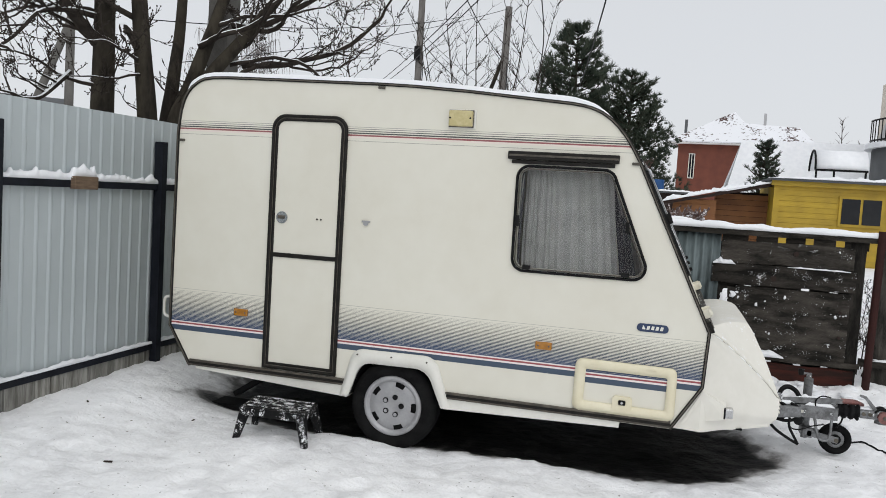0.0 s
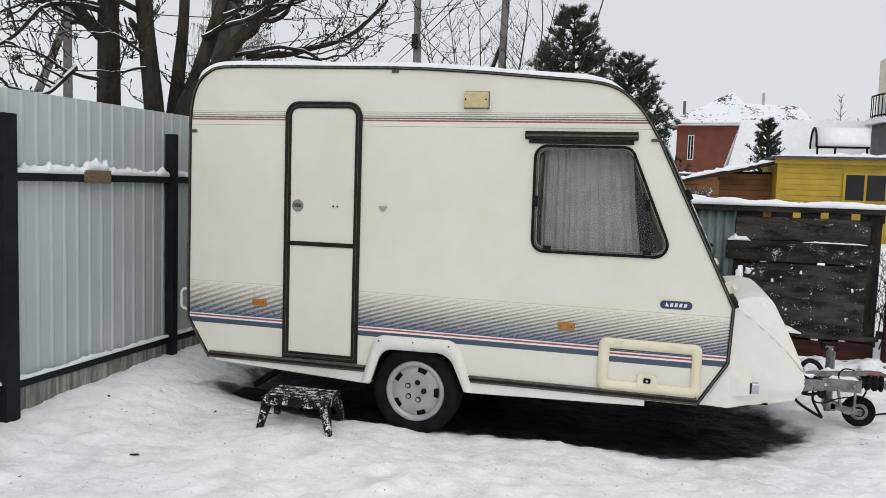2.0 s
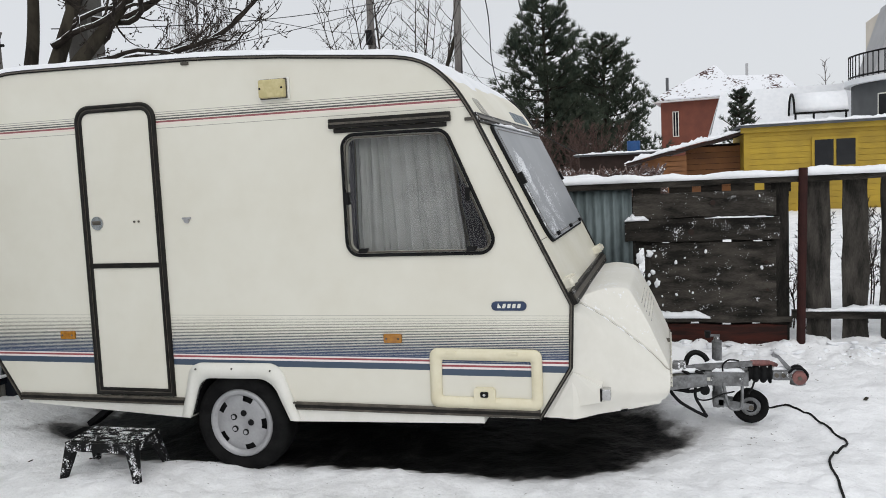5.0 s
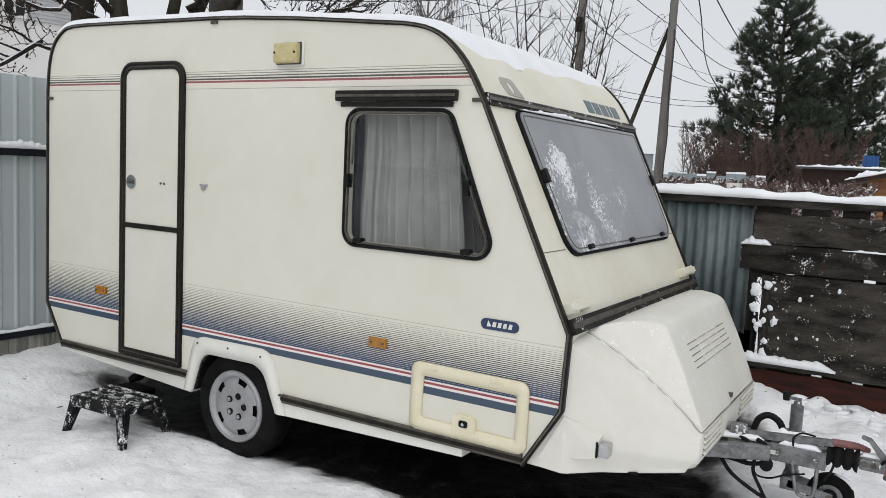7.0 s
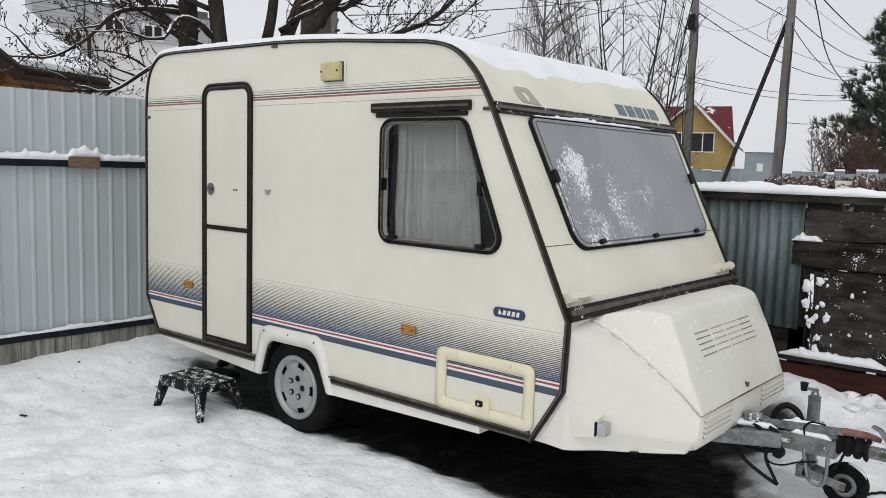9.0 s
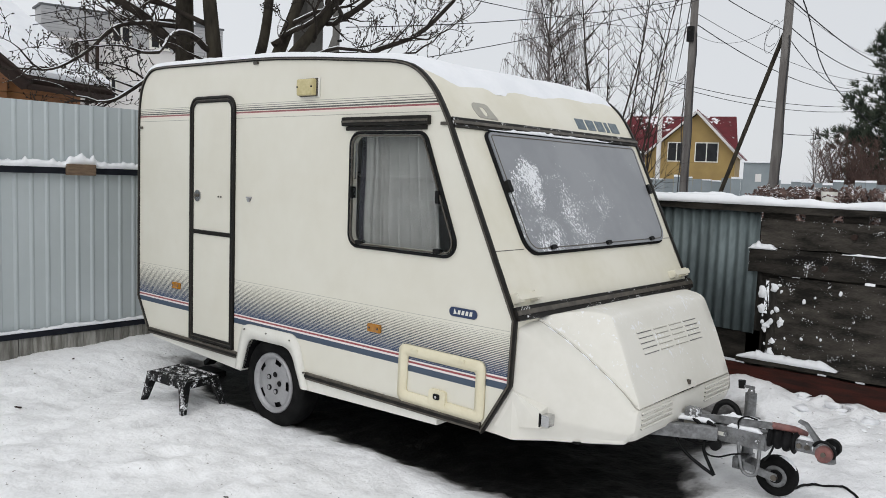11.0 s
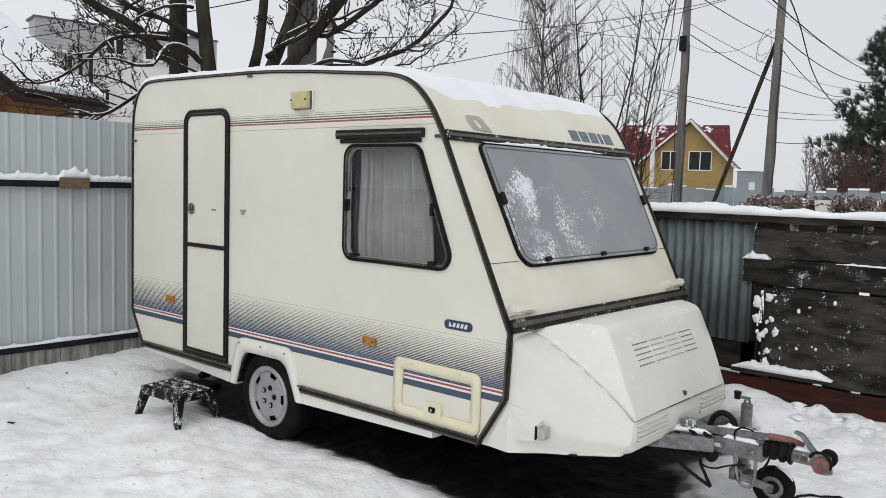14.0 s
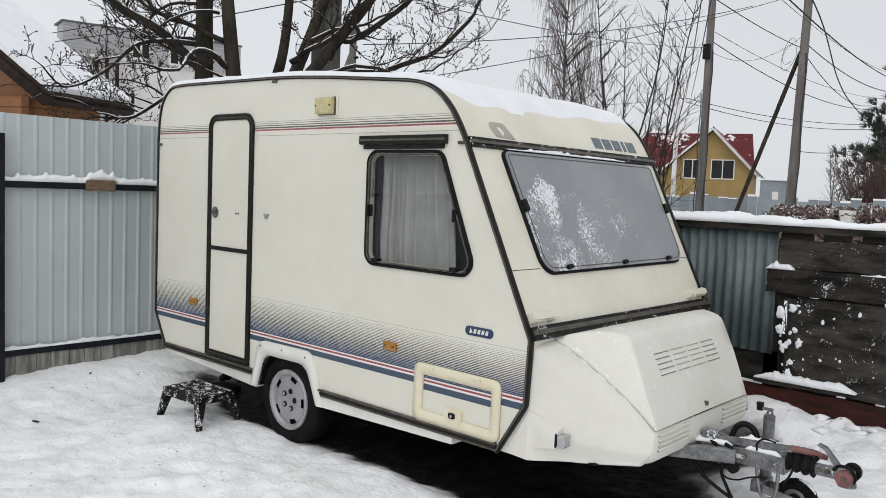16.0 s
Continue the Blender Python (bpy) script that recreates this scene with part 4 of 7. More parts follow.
# ---- the nose locker ----
SEAM = ((0.165, 0.208, 1.020), (0.19, 0.220, 1.008), (0.29, 0.272, 0.937), (0.39, 0.325, 0.852), (0.48, 0.370, 0.768), (0.555, 0.408, 0.694), (0.60, 0.431, 0.642), (0.626, 0.444, 0.604), (0.648, 0.450, 0.592))
CROWN = ((0.165, 1.038), (0.20, 1.045), (0.25, 1.058), (0.30, 1.064), (0.36, 1.062), (0.41, 1.054), (0.435, 1.040), (0.455, 1.012), (0.48, 0.965), (0.54, 0.85), (0.60, 0.715), (0.643, 0.615), (0.65, 0.590))
FACET = ((0.165, 0.04), (0.25, 0.10), (0.34, 0.15), (0.42, 0.165), (0.50, 0.105), (0.56, 0.052), (0.60, 0.026), (0.648, 0.008))


def lerp_at(tab, x, k=1):
    for p, q in zip(tab, tab[1:]):
        if p[0] <= x <= q[0]:
            return p[k] + (q[k] - p[k]) * (x - p[0]) / (q[0] - p[0])
    return tab[-1][k] if x > tab[0][0] else tab[0][k]


def nose_edge(x):
    return 0.035 + max(0.0, x - 0.165) * 0.80


def creased(ob, angle=28):
    ob.data.shade_smooth()
    ob.data.set_sharp_from_angle(angle=radians(angle))
    return ob


def build_nose():
    xs = sorted({round(0.165 + (0.648 - 0.165) * i / 30, 4) for i in range(31)} | {0.43, 0.445, 0.46})
    # the lid: a flat-topped block with a sloping facet at each end
    ACROSS = [0.0, 0.3, 0.6, 0.86, 0.95, 1.0]
    v, f = [], []
    for x in xs:
        y0, zr, zc = lerp_at(SEAM, x, 1), lerp_at(SEAM, x, 2) + 0.003, lerp_at(CROWN, x)
        d = lerp_at(FACET, x)
        half = [(y0 + d * q, zr + (zc - zr) * (q if q < 0.87 else 0.86 + 0.14 * math.sin((q - 0.86) / 0.14 * math.pi / 2))) for q in ACROSS]
        yc = y0 + d
        far = [(2.08 - y0 - 0.32 * (y - y0), z) for y, z in reversed(half)]
        yf = far[0][0]
        row = half + [(yc + 0.03, zc + 0.001)] + [(yc + (yf - yc) * j / 14, zc + 0.004 * math.sin(math.pi * j / 14)) for j in range(1, 14)] + far
        v += [(x, y, z) for y, z in row]
        w = len(row)
    for i in range(len(xs) - 1):
        for j in range(w - 1):
            f.append((i * w + j, i * w + j + 1, i * w + w + j + 1, i * w + w + j))
    creased(raw("locker_lid", v, f, M_NOSESNOW, van, "off-white locker lid dusted with snow"), 42)
    # lower front
    bm = bmesh.new()
    ye = 0.452
    prof = [(0.648, 0.592), (0.654, 0.56), (0.652, 0.50), (0.645, 0.455), (0.625, 0.424), (0.595, 0.409), (0.55, 0.406)]
    rows = []
    for x, z in prof:
        k = ye - 0.014 + (0.036 if z < 0.41 else 0.016 if z < 0.43 else 0.0)
        rows.append([bm.verts.new((x - dx, y, z)) for y, dx in ((k - 0.040, 0.05), (k - 0.018, 0.016), (k, 0.004), (k + 0.02, 0.0), (2.06 - k, 0.0), (2.08 - k, 0.004), (2.098 - k, 0.016), (2.120 - k, 0.05))])
    for a, b in zip(rows, rows[1:]):
        for k in range(7):
            bm.faces.new((a[k], a[k + 1], b[k + 1], b[k]))
    creased(part("locker_front", bm, M_NOSE, van, "off-white lower locker front"))
    # sides, with a rolled shoulder up to the lid and a crease that runs forward from the marker
    for m in (0, 1):
        bm = bmesh.new()
        cols = []
        for x in [-0.02, 0.06, 0.150] + xs:
            ye = nose_edge(x) if x > 0.16 else 0.028
            zb = 0.422 - 0.016 * smooth(0, 0.4, x) + 0.006 * smooth(0.4, 0.65, x)
            if x < 0.16:
                ys, zs = ye, {-0.02: 0.425, 0.06: 0.54, 0.150: 0.69}[x]
                drop = 0.0
            else:
                ys, zs = lerp_at(SEAM, x, 1), lerp_at(SEAM, x, 2)
                drop = 0.035 + 0.10 * smooth(0.17, 0.40, x) - 0.07 * smooth(0.45, 0.64, x)
            col = []
            for k in range(9):
                q = math.pi / 2 * k / 8
                col.append((ys - (ys - ye) * math.sin(q), zs - drop * (1 - math.cos(q))))
            zt = zs - drop
            zk = 0.525 - 0.05 * smooth(0.3, 0.65, x)
            for k in range(1, 19):
                zz = zt + (zb - zt) * k / 18
                bulge = 0.012 * math.sin(math.pi * k / 18) * smooth(0.15, 0.35, x)
                under = 0.42 * max(0.0, zk - zz) * smooth(0.14, 0.30, x)
                lip = -0.006 * smooth(zb + 0.02, zb + 0.012, zz) * smooth(0.1, 0.2, x)
                col.append((ye - bulge + under + lip, zz))
            cols.append([bm.verts.new((min(x, 0.650 - 0.055 * smooth(0.52, 0.405, z) ** 1.6), y if m == 0 else 2.08 - y, z)) for y, z in col])
        for a, b in zip(cols, cols[1:]):
            for k in range(len(a) - 1):
                bm.faces.new((a[k], a[k + 1], b[k + 1], b[k]))
        bmesh.ops.remove_doubles(bm, verts=bm.verts, dist=1e-5)
        creased(part("locker_side", bm, M_NOSE, van, "off-white moulded locker side"), 20)
        # a shallow wedge that carries the side marker
        bm = bmesh.new()
        sgn = (lambda y: y) if m == 0 else (lambda y: 2.08 - y)
        p = [bm.verts.new((x, sgn(y), z)) for x, y, z in ((0.155, 0.022, 0.675), (0.04, 0.024, 0.46), (0.30, 0.075, 0.585), (0.30, 0.075, 0.50), (0.30, 0.14, 0.60), (0.30, 0.15, 0.48))]
        for q in ((0, 1, 3, 2), (0, 2, 4), (1, 5, 3), (2, 3, 5, 4)):
            bm.faces.new([p[i] for i in q])
        part("marker_wedge", bm, M_NOSE, van, "moulded wedge")
        bm = bmesh.new()
        y = 0.075
        box(bm, (0.298, sgn(y - 0.004), 0.51), (0.345, sgn(y + 0.06), 0.572), bevel=0.008)
        mk = part("side_marker", bm, M_CHROME, van, "small clear side marker lamp")
        bm = bmesh.new()
        box(bm, (0.290, sgn(y - 0.006), 0.506), (0.299, sgn(y + 0.06), 0.576))
        part("backing", bm, M_BLACK, mk)
        # dark joint between lid and side, with a raised lip above it
        pts = [(x, sgn(lerp_at(SEAM, x, 1) - 0.001), lerp_at(SEAM, x, 2) + 0.0005) for x in xs]
        tube("lid_seam", pts, [0.002 + 0.003 * smooth(0.5, 0.64, x) for x in xs], M_PALEMARK, van)
        pts = [(x + 0.002, sgn(lerp_at(SEAM, x, 1) + 0.007), lerp_at(SEAM, x, 2) + 0.008) for x in xs[:-1]]
        tube("lid_lip", pts, 0.0055, M_NOSE, van)
        v, f = [], []
        for k in range(5):
            i0 = 3 + k * 5
            pts = [(x - 0.002, sgn(lerp_at(SEAM, x, 1) - 0.006), lerp_at(SEAM, x, 2) + 0.001) for x in xs[i0:i0 + 4]]
            tube_data(pts, [0.001, 0.004, 0.0035, 0.001], 5, v, f)
        raw("seam_snow", v, f, M_SNOW, van)
    tube("lid_seam", [(0.652, 0.455, 0.596), (0.654, 1.04, 0.596), (0.652, 1.625, 0.596)], 0.0028, M_PALEMARK, van)
    # louvres in the lid
    slant = math.atan2(0.115, 0.06)
    for r in range(5):
        x = 0.493 + r * 0.0135
        z = lerp_at(CROWN, x) + 0.0015
        for c, (y0, y1) in enumerate(((0.675, 0.845), (0.875, 1.035), (1.065, 1.225), (1.255, 1.425))):
            m = Matrix.Translation((x, 0, z)) @ Matrix.Rotation(slant, 4, "Y")
            part("louvre", box(bmesh.new(), (-0.0075, y0, -0.004), (0.0005, y1, 0.0045), m, 0.0015), M_NOSE, van)
            part("louvre_gap", box(bmesh.new(), (0.0008, y0, -0.004), (0.0055, y1, 0.0025), m), M_SLOT if c in (0, 3) else M_PALEMARK, van, "grey vent slot")
    for y0, y1 in ((0.47, 0.82), (1.26, 1.615)):
        for r in range(4):
            z = 0.575 - r * 0.026
            part("grille_bar", boxes(((0.653, y0, z - 0.007), (0.663, y1, z + 0.004)), bevel=0.002), M_NOSE, van)
            part("grille_gap", boxes(((0.650, y0, z - 0.0105), (0.6575, y1, z - 0.006))), M_TRIM, van)
    part("latch", boxes(((0.628, 1.050, 0.625), (0.652, 1.066, 0.650)), bevel=0.003), M_TRIM2, van, "small latch")
    part("locker_floor", boxes(((0.0, 0.25, 0.402), (0.42, 1.82, 0.412))), M_RUBBER, van)


build_nose()


# ---- snow on the caravan ----
def roof_snow():
    prof = [Vector((-3.56, 2.30))] + OUTLINE[REAR:FRONT + 1]
    line = []
    for a, b in zip(prof, prof[1:]):
        n = max(2, int((b - a).length / 0.06))
        line += [a.lerp(b, i / n) for i in range(n)]
    line.append(prof[-1])
    NU = 44
    v, f = [], []
    m = len(line)
    for i, p in enumerate(line):
        d = (line[min(i + 1, m - 1)] - line[max(i - 1, 0)]).normalized()
        nrm = Vector((-d.y, d.x))
        for j in range(NU + 1):
            y = 0.005 + 2.07 * j / NU
            end = -0.455 + 0.035 * noise.noise((y * 2.3, 1.0, 0)) + 0.016 * noise.noise((y * 9, 4.0, 0))
            end += 0.06 * math.exp(-((y - 0.62) / 0.11) ** 2) - 0.03 * smooth(0.8, 1.6, y) - 0.10 * smooth(0.25, 0.0, y)
            fade = smooth(end + 0.03, end - 0.26, p.x) * smooth(-3.56, -3.45, p.x)
            edge = min(1.0, 0.80 + min(j, NU - j) / 8.0)
            h = (0.046 + 0.012 * noise.noise((p.x * 2, y * 2, 0)) + 0.006 * noise.noise((p.x * 9, y * 9, 3))) * fade * edge - 0.006 * (1 - fade)
            v.append((p.x + nrm.x * h, y, p.y + nrm.y * h))
    w = NU + 1
    for i in range(m - 1):
        for j in range(NU):
            f.append((i * w + j, i * w + j + 1, i * w + w + j + 1, i * w + w + j))
    # edge skirts down to the roof
    for jj in (0, NU):
        base = len(v)
        for i, p in enumerate(line):
            v.append((p.x, 0.005 if jj == 0 else 2.075, p.y - 0.008))
        for i in range(m - 1):
            f.append((i * w + jj, (i + 1) * w + jj, base + i + 1, base + i))
    return tagged(raw("roof_snow", v, f, M_SNOW), "white snow sheet lying on the caravan roof", "snow")


roof_snow()
lumpy("rail_snow", [tuple(Vector(slope(u, 0.03, 0.016))) for u in (0.30, 0.9, 1.62)], 0.045, 0.017, van, 4, 110, label="snow on the window rail")



# ---- hitch ----
hitch = part("drawbar", boxes(((0.30, 0.985, 0.372), (1.112, 0.993, 0.452)), ((0.30, 1.087, 0.372), (1.112, 1.095, 0.452)), ((0.30, 0.985, 0.366), (1.112, 1.095, 0.374)), ((1.104, 0.985, 0.366), (1.114, 1.095, 0.46)), ((0.86, 0.98, 0.446), (1.112, 1.10, 0.454)), bevel=0.002), M_STEEL, van, "galvanised drawbar with coupling and brake lever")
for q in (-1, 1):
    bm = bmesh.new()
    p, e = Vector((0.86, 1.04 + q * 0.075, 0.408)), Vector((-0.1, 1.04 + q * 0.55, 0.40))
    m = Matrix.Translation((p + e) / 2) @ (e - p).to_track_quat("X", "Z").to_matrix().to_4x4()
    box(bm, (-(e - p).length / 2, -0.022, -0.038), ((e - p).length / 2, 0.022, 0.038), m, 0.006)
    part("frame_arm", bm, M_STEEL, hitch)
for x in (0.90, 0.99, 1.07):
    part("bolt", cyl(bmesh.new(), (x, 0.986, 0.41), (x, 0.972, 0.41), 0.011, 6), M_STEELSNOW, hitch)
part("overrun_body", boxes(((0.86, 1.005, 0.452), (1.115, 1.075, 0.478)), bevel=0.01), M_STEEL, hitch)
v, f = [], []
pts = [(1.114 + 0.135 * i / 18, 1.04, 0.440 - 0.006 * i / 18) for i in range(19)]
tube_data(pts, [0.036 + 0.022 * abs(math.cos(i * math.pi / 6)) ** 0.6 for i in range(19)], 20, v, f)
raw("bellows", v, f, M_RUBBER, hitch, "black rubber bellows")
part("coupling_tube", cyl(bmesh.new(), (1.235, 1.04, 0.436), (1.36, 1.04, 0.43), 0.027, 16), M_STEEL, hitch)
part("coupling_head", boxes(((1.25, 0.998, 0.402), (1.40, 1.082, 0.462)), bevel=0.018), M_STEELSNOW, hitch, "steel coupling head with snow on it")
for x in (1.275, 1.315):
    part("bolt", cyl(bmesh.new(), (x, 1.0, 0.438), (x, 0.984, 0.438), 0.014, 6), M_TRIM2, hitch)
part("ball_cup", cyl(bmesh.new(), (1.40, 1.04, 0.375), (1.40, 1.04, 0.455), 0.045, 22, 0.036), M_STEEL, hitch)
part("friction_pad", cyl(bmesh.new(), (1.402, 0.990, 0.43), (1.402, 0.962, 0.43), 0.041, 26), M_RED, hitch, "faded red friction pad")
part("pad_bolt", cyl(bmesh.new(), (1.402, 0.963, 0.43), (1.402, 0.953, 0.43), 0.012, 12), M_TRIM2, hitch)
part("friction_pad", cyl(bmesh.new(), (1.405, 1.085, 0.435), (1.405, 1.115, 0.435), 0.045, 24), M_BLACK, hitch)
tube("pad_bracket", spline(((1.345, 0.994, 0.455), (1.375, 0.985, 0.485), (1.42, 0.985, 0.482), (1.449, 0.99, 0.445), (1.44, 0.995, 0.41)), 6), 0.008, M_BLACK, hitch)
bm = bmesh.new()
slab(bm, fillet([(1.345, 0.455), (1.375, 0.462), (1.295, 0.552), (1.255, 0.562), (1.250, 0.548), (1.285, 0.535)], [0.004, 0.01, 0.012, 0.006, 0.006, 0.01], 4), -0.012, 0.012, lambda u, v, w: (u, 1.04 + w, v))
part("coupling_lever", bm, M_STEEL, hitch, "steel coupling lever")
bm = bmesh.new()
slab(bm, [Vector(p) for p in ((0.69, 0.458), (0.69, 0.472), (0.80, 0.494), (1.14, 0.522), (1.14, 0.492), (0.80, 0.456))], -0.012, 0.012, lambda u, v, w: (u, 1.005 + w, v))
part("brake_lever", bm, M_STEEL, hitch, "flat steel brake lever with a red grip")
part("lever_pivot", boxes(((0.665, 0.96, 0.44), (0.745, 1.03, 0.515)), bevel=0.012), M_STEELSNOW, hitch)
tube("lever_grip", spline(((1.13, 1.008, 0.508), (1.20, 1.03, 0.505), (1.245, 1.06, 0.495), (1.285, 1.09, 0.478)), 6), [0.019] * 12 + [0.017 - 0.0006 * k for k in range(7)], M_RED, hitch, "faded red grip")
JX, JY = 0.943, 1.205
jockey = part("jockey_stand", cyl(bmesh.new(), (JX, JY, 0.26), (JX, JY, 0.605), 0.031, 22), M_STEEL, hitch, "steel jockey stand")
part("jockey_inner", cyl(bmesh.new(), (JX, JY, 0.17), (JX, JY, 0.3), 0.024, 16), M_STEEL, jockey)
part("jockey_cap", cyl(bmesh.new(), (JX, JY, 0.605), (JX, JY, 0.64), 0.022, 18, 0.014), M_STEELSNOW, jockey)
part("crank_arm", boxes(((JX - 0.055, JY - 0.009, 0.632), (JX + 0.018, JY + 0.009, 0.646)), bevel=0.004), M_STEEL, jockey)
part("crank_knob", cyl(bmesh.new(), (JX - 0.055, JY, 0.625), (JX - 0.055, JY, 0.668), 0.017, 12, 0.021), M_BLACK, jockey)
part("clamp", boxes(((JX - 0.05, 1.09, 0.40), (JX + 0.05, JY + 0.04, 0.47)), bevel=0.01), M_STEEL, jockey)
wheel = part("jockey_wheel", bmesh.new(), M_TYRE, jockey, "small solid rubber wheel with snow on its tread")
W = Vector((1.135, 1.135, 0.205))
bm = bmesh.new()
rows = [[bm.verts.new(W + Vector((r * math.cos(2 * math.pi * i / 40), d, r * math.sin(2 * math.pi * i / 40)))) for r, d in ((0.06, -0.03), (0.082, -0.040), (0.100, -0.036), (0.108, -0.022), (0.110, 0.0), (0.108, 0.022), (0.100, 0.036), (0.082, 0.040), (0.06, 0.03))] for i in range(40)]
for i in range(40):
    for j in range(9):
        bm.faces.new((rows[i][j], rows[(i + 1) % 40][j], rows[(i + 1) % 40][(j + 1) % 9], rows[i][(j + 1) % 9]))
bm.to_mesh(wheel.data)
bm.free()
wheel.data.shade_smooth()
part("hub_disc", cyl(bmesh.new(), W + Vector((0, -0.024, 0)), W + Vector((0, 0.024, 0)), 0.062, 28), M_STEEL, wheel)
part("hub_ring", cyl(bmesh.new(), W + Vector((0, -0.034, 0)), W + Vector((0, 0.034, 0)), 0.036, 20, 0.036), M_RUBBER, wheel)
part("hub_nut", cyl(bmesh.new(), W + Vector((0, -0.062, 0)), W + Vector((0, 0.062, 0)), 0.016, 10), M_TRIM2, wheel)
v, f = [], []
tube_data([W + Vector((0.109 * math.cos(a), -0.004, 0.109 * math.sin(a))) for a in [0.5 + 0.09 * k for k in range(12)]], [0.004 + 0.010 * math.sin(math.pi * k / 11) for k in range(12)], 6, v, f)
raw("tread_snow", v, f, M_SNOW, wheel)
for y in (W.y - 0.052, W.y + 0.052):
    bm = bmesh.new()
    p, e = Vector((JX, y, 0.235)), Vector((W.x + 0.01, y, W.z))
    m = Matrix.Translation((p + e) / 2) @ (e - p).to_track_quat("X", "Z").to_matrix().to_4x4()
    box(bm, (-0.105, -0.005, -0.022), (0.105, 0.005, 0.022), m, 0.003)
    part("fork", bm, M_STEEL, jockey)
part("fork_bridge", boxes(((JX - 0.035, W.y - 0.057, 0.20), (JX + 0.035, JY + 0.03, 0.265)), bevel=0.006), M_STEEL, jockey)
tube("stand_handle", spline(((0.965, 0.992, 0.385), (0.985, 0.985, 0.28), (1.01, 0.985, 0.225), (1.06, 0.99, 0.222), (1.075, 0.995, 0.27), (1.078, 1.0, 0.375))), 0.010, M_STEEL, hitch, "bent steel bar")
tube("cable", spline(((0.745, 1.19, 0.44), (0.765, 1.20, 0.50), (0.81, 1.215, 0.525), (0.865, 1.21, 0.50), (0.895, 1.19, 0.445))), 0.017, M_BLACK, hitch, "thick black cable")
for k, pts in enumerate((((0.63, 0.93, 0.43), (0.64, 0.925, 0.36), (0.70, 0.92, 0.28), (0.79, 0.93, 0.22), (0.865, 0.945, 0.18)),
                         ((0.865, 0.945, 0.18), (0.83, 0.945, 0.24), (0.80, 0.945, 0.30), (0.80, 0.95, 0.36)),
                         ((0.72, 0.965, 0.46), (0.765, 0.955, 0.44), (0.775, 0.952, 0.385), (0.74, 0.95, 0.345), (0.68, 0.95, 0.345), (0.60, 0.93, 0.37)),
                         ((0.80, 0.97, 0.46), (0.845, 0.96, 0.44), (0.855, 0.955, 0.39), (0.83, 0.952, 0.35), (0.76, 0.95, 0.335), (0.69, 0.95, 0.35)),
                         ((0.79, 0.95, 0.32), (0.82, 0.95, 0.285), (0.88, 0.955, 0.285), (0.95, 0.965, 0.315), (1.03, 0.975, 0.335)),
                         ((0.965, 0.99, 0.455), (0.965, 0.98, 0.50), (1.0, 0.985, 0.53), (1.06, 0.99, 0.525)),
                         ((1.15, 1.0, 0.405), (1.135, 0.99, 0.36), (1.11, 0.985, 0.32)))):
    tube("wire", spline(pts), (0.010, 0.009, 0.011, 0.011, 0.005, 0.005, 0.006)[k], M_BLACK, hitch)
part("plug_disc", cyl(bmesh.new(), (0.855, 0.975, 0.345), (0.855, 0.945, 0.345), 0.030, 18), M_BLACK, hitch)
part("type_plate", boxes(((0.66, 0.978, 0.398), (0.75, 0.984, 0.440))), M_PALEMARK, hitch)
part("type_plate", boxes(((0.79, 0.978, 0.398), (0.89, 0.984, 0.418))), M_WHITE, hitch)
lumpy("drawbar_snow", [(0.60, 0.96, 0.448), (0.70, 0.985, 0.452), (0.83, 1.0, 0.452)], 0.075, 0.035, hitch, 21, 40, label="snow on the drawbar")
lumpy("drawbar_snow", [(0.80, 1.06, 0.452), (0.96, 1.06, 0.478), (1.10, 1.05, 0.478)], 0.085, 0.045, hitch, 25, 34)
lumpy("drawbar_snow", [(0.90, 1.0, 0.454), (1.09, 0.998, 0.454)], 0.035, 0.022, hitch, 27, 30)
lumpy("coupling_snow", [(1.25, 1.05, 0.458), (1.35, 1.055, 0.458)], 0.05, 0.026, hitch, 31, 30)

# rear corner steady and its board
bm = bmesh.new()
p, q = Vector((-2.86, 0.40, 0.40)), Vector((-3.27, 0.45, 0.13))
box(bm, (-(q - p).length / 2, -0.045, -0.02), ((q - p).length / 2, 0.045, 0.02), Matrix.Translation((p + q) / 2) @ (q - p).to_track_quat("X", "Z").to_matrix().to_4x4(), 0.005)
part("corner_steady", bm, M_RUBBER, van, "black corner steady let down")
z = height_at(-3.31, 0.46)
tagged(part("support_board", boxes(((-3.44, 0.36, z - 0.01), (-3.18, 0.56, z + 0.035)), bevel=0.006), M_RUBBER), "dark board under the corner steady on the snow", "board")

# grab handle on the rear wall
tube("grab_handle", spline(((-3.59, 0.12, 0.89), (-3.71, 0.12, 0.885), (-3.725, 0.12, 0.815), (-3.71, 0.12, 0.745), (-3.58, 0.12, 0.74)), 5), 0.011, M_WHITE, van, "white grab handle")

# ---- folding step by the door ----
stool = thing("step_stool", (-2.58, -0.22, 0.05), "black plastic step stool with snow on its ribbed top", "step stool")


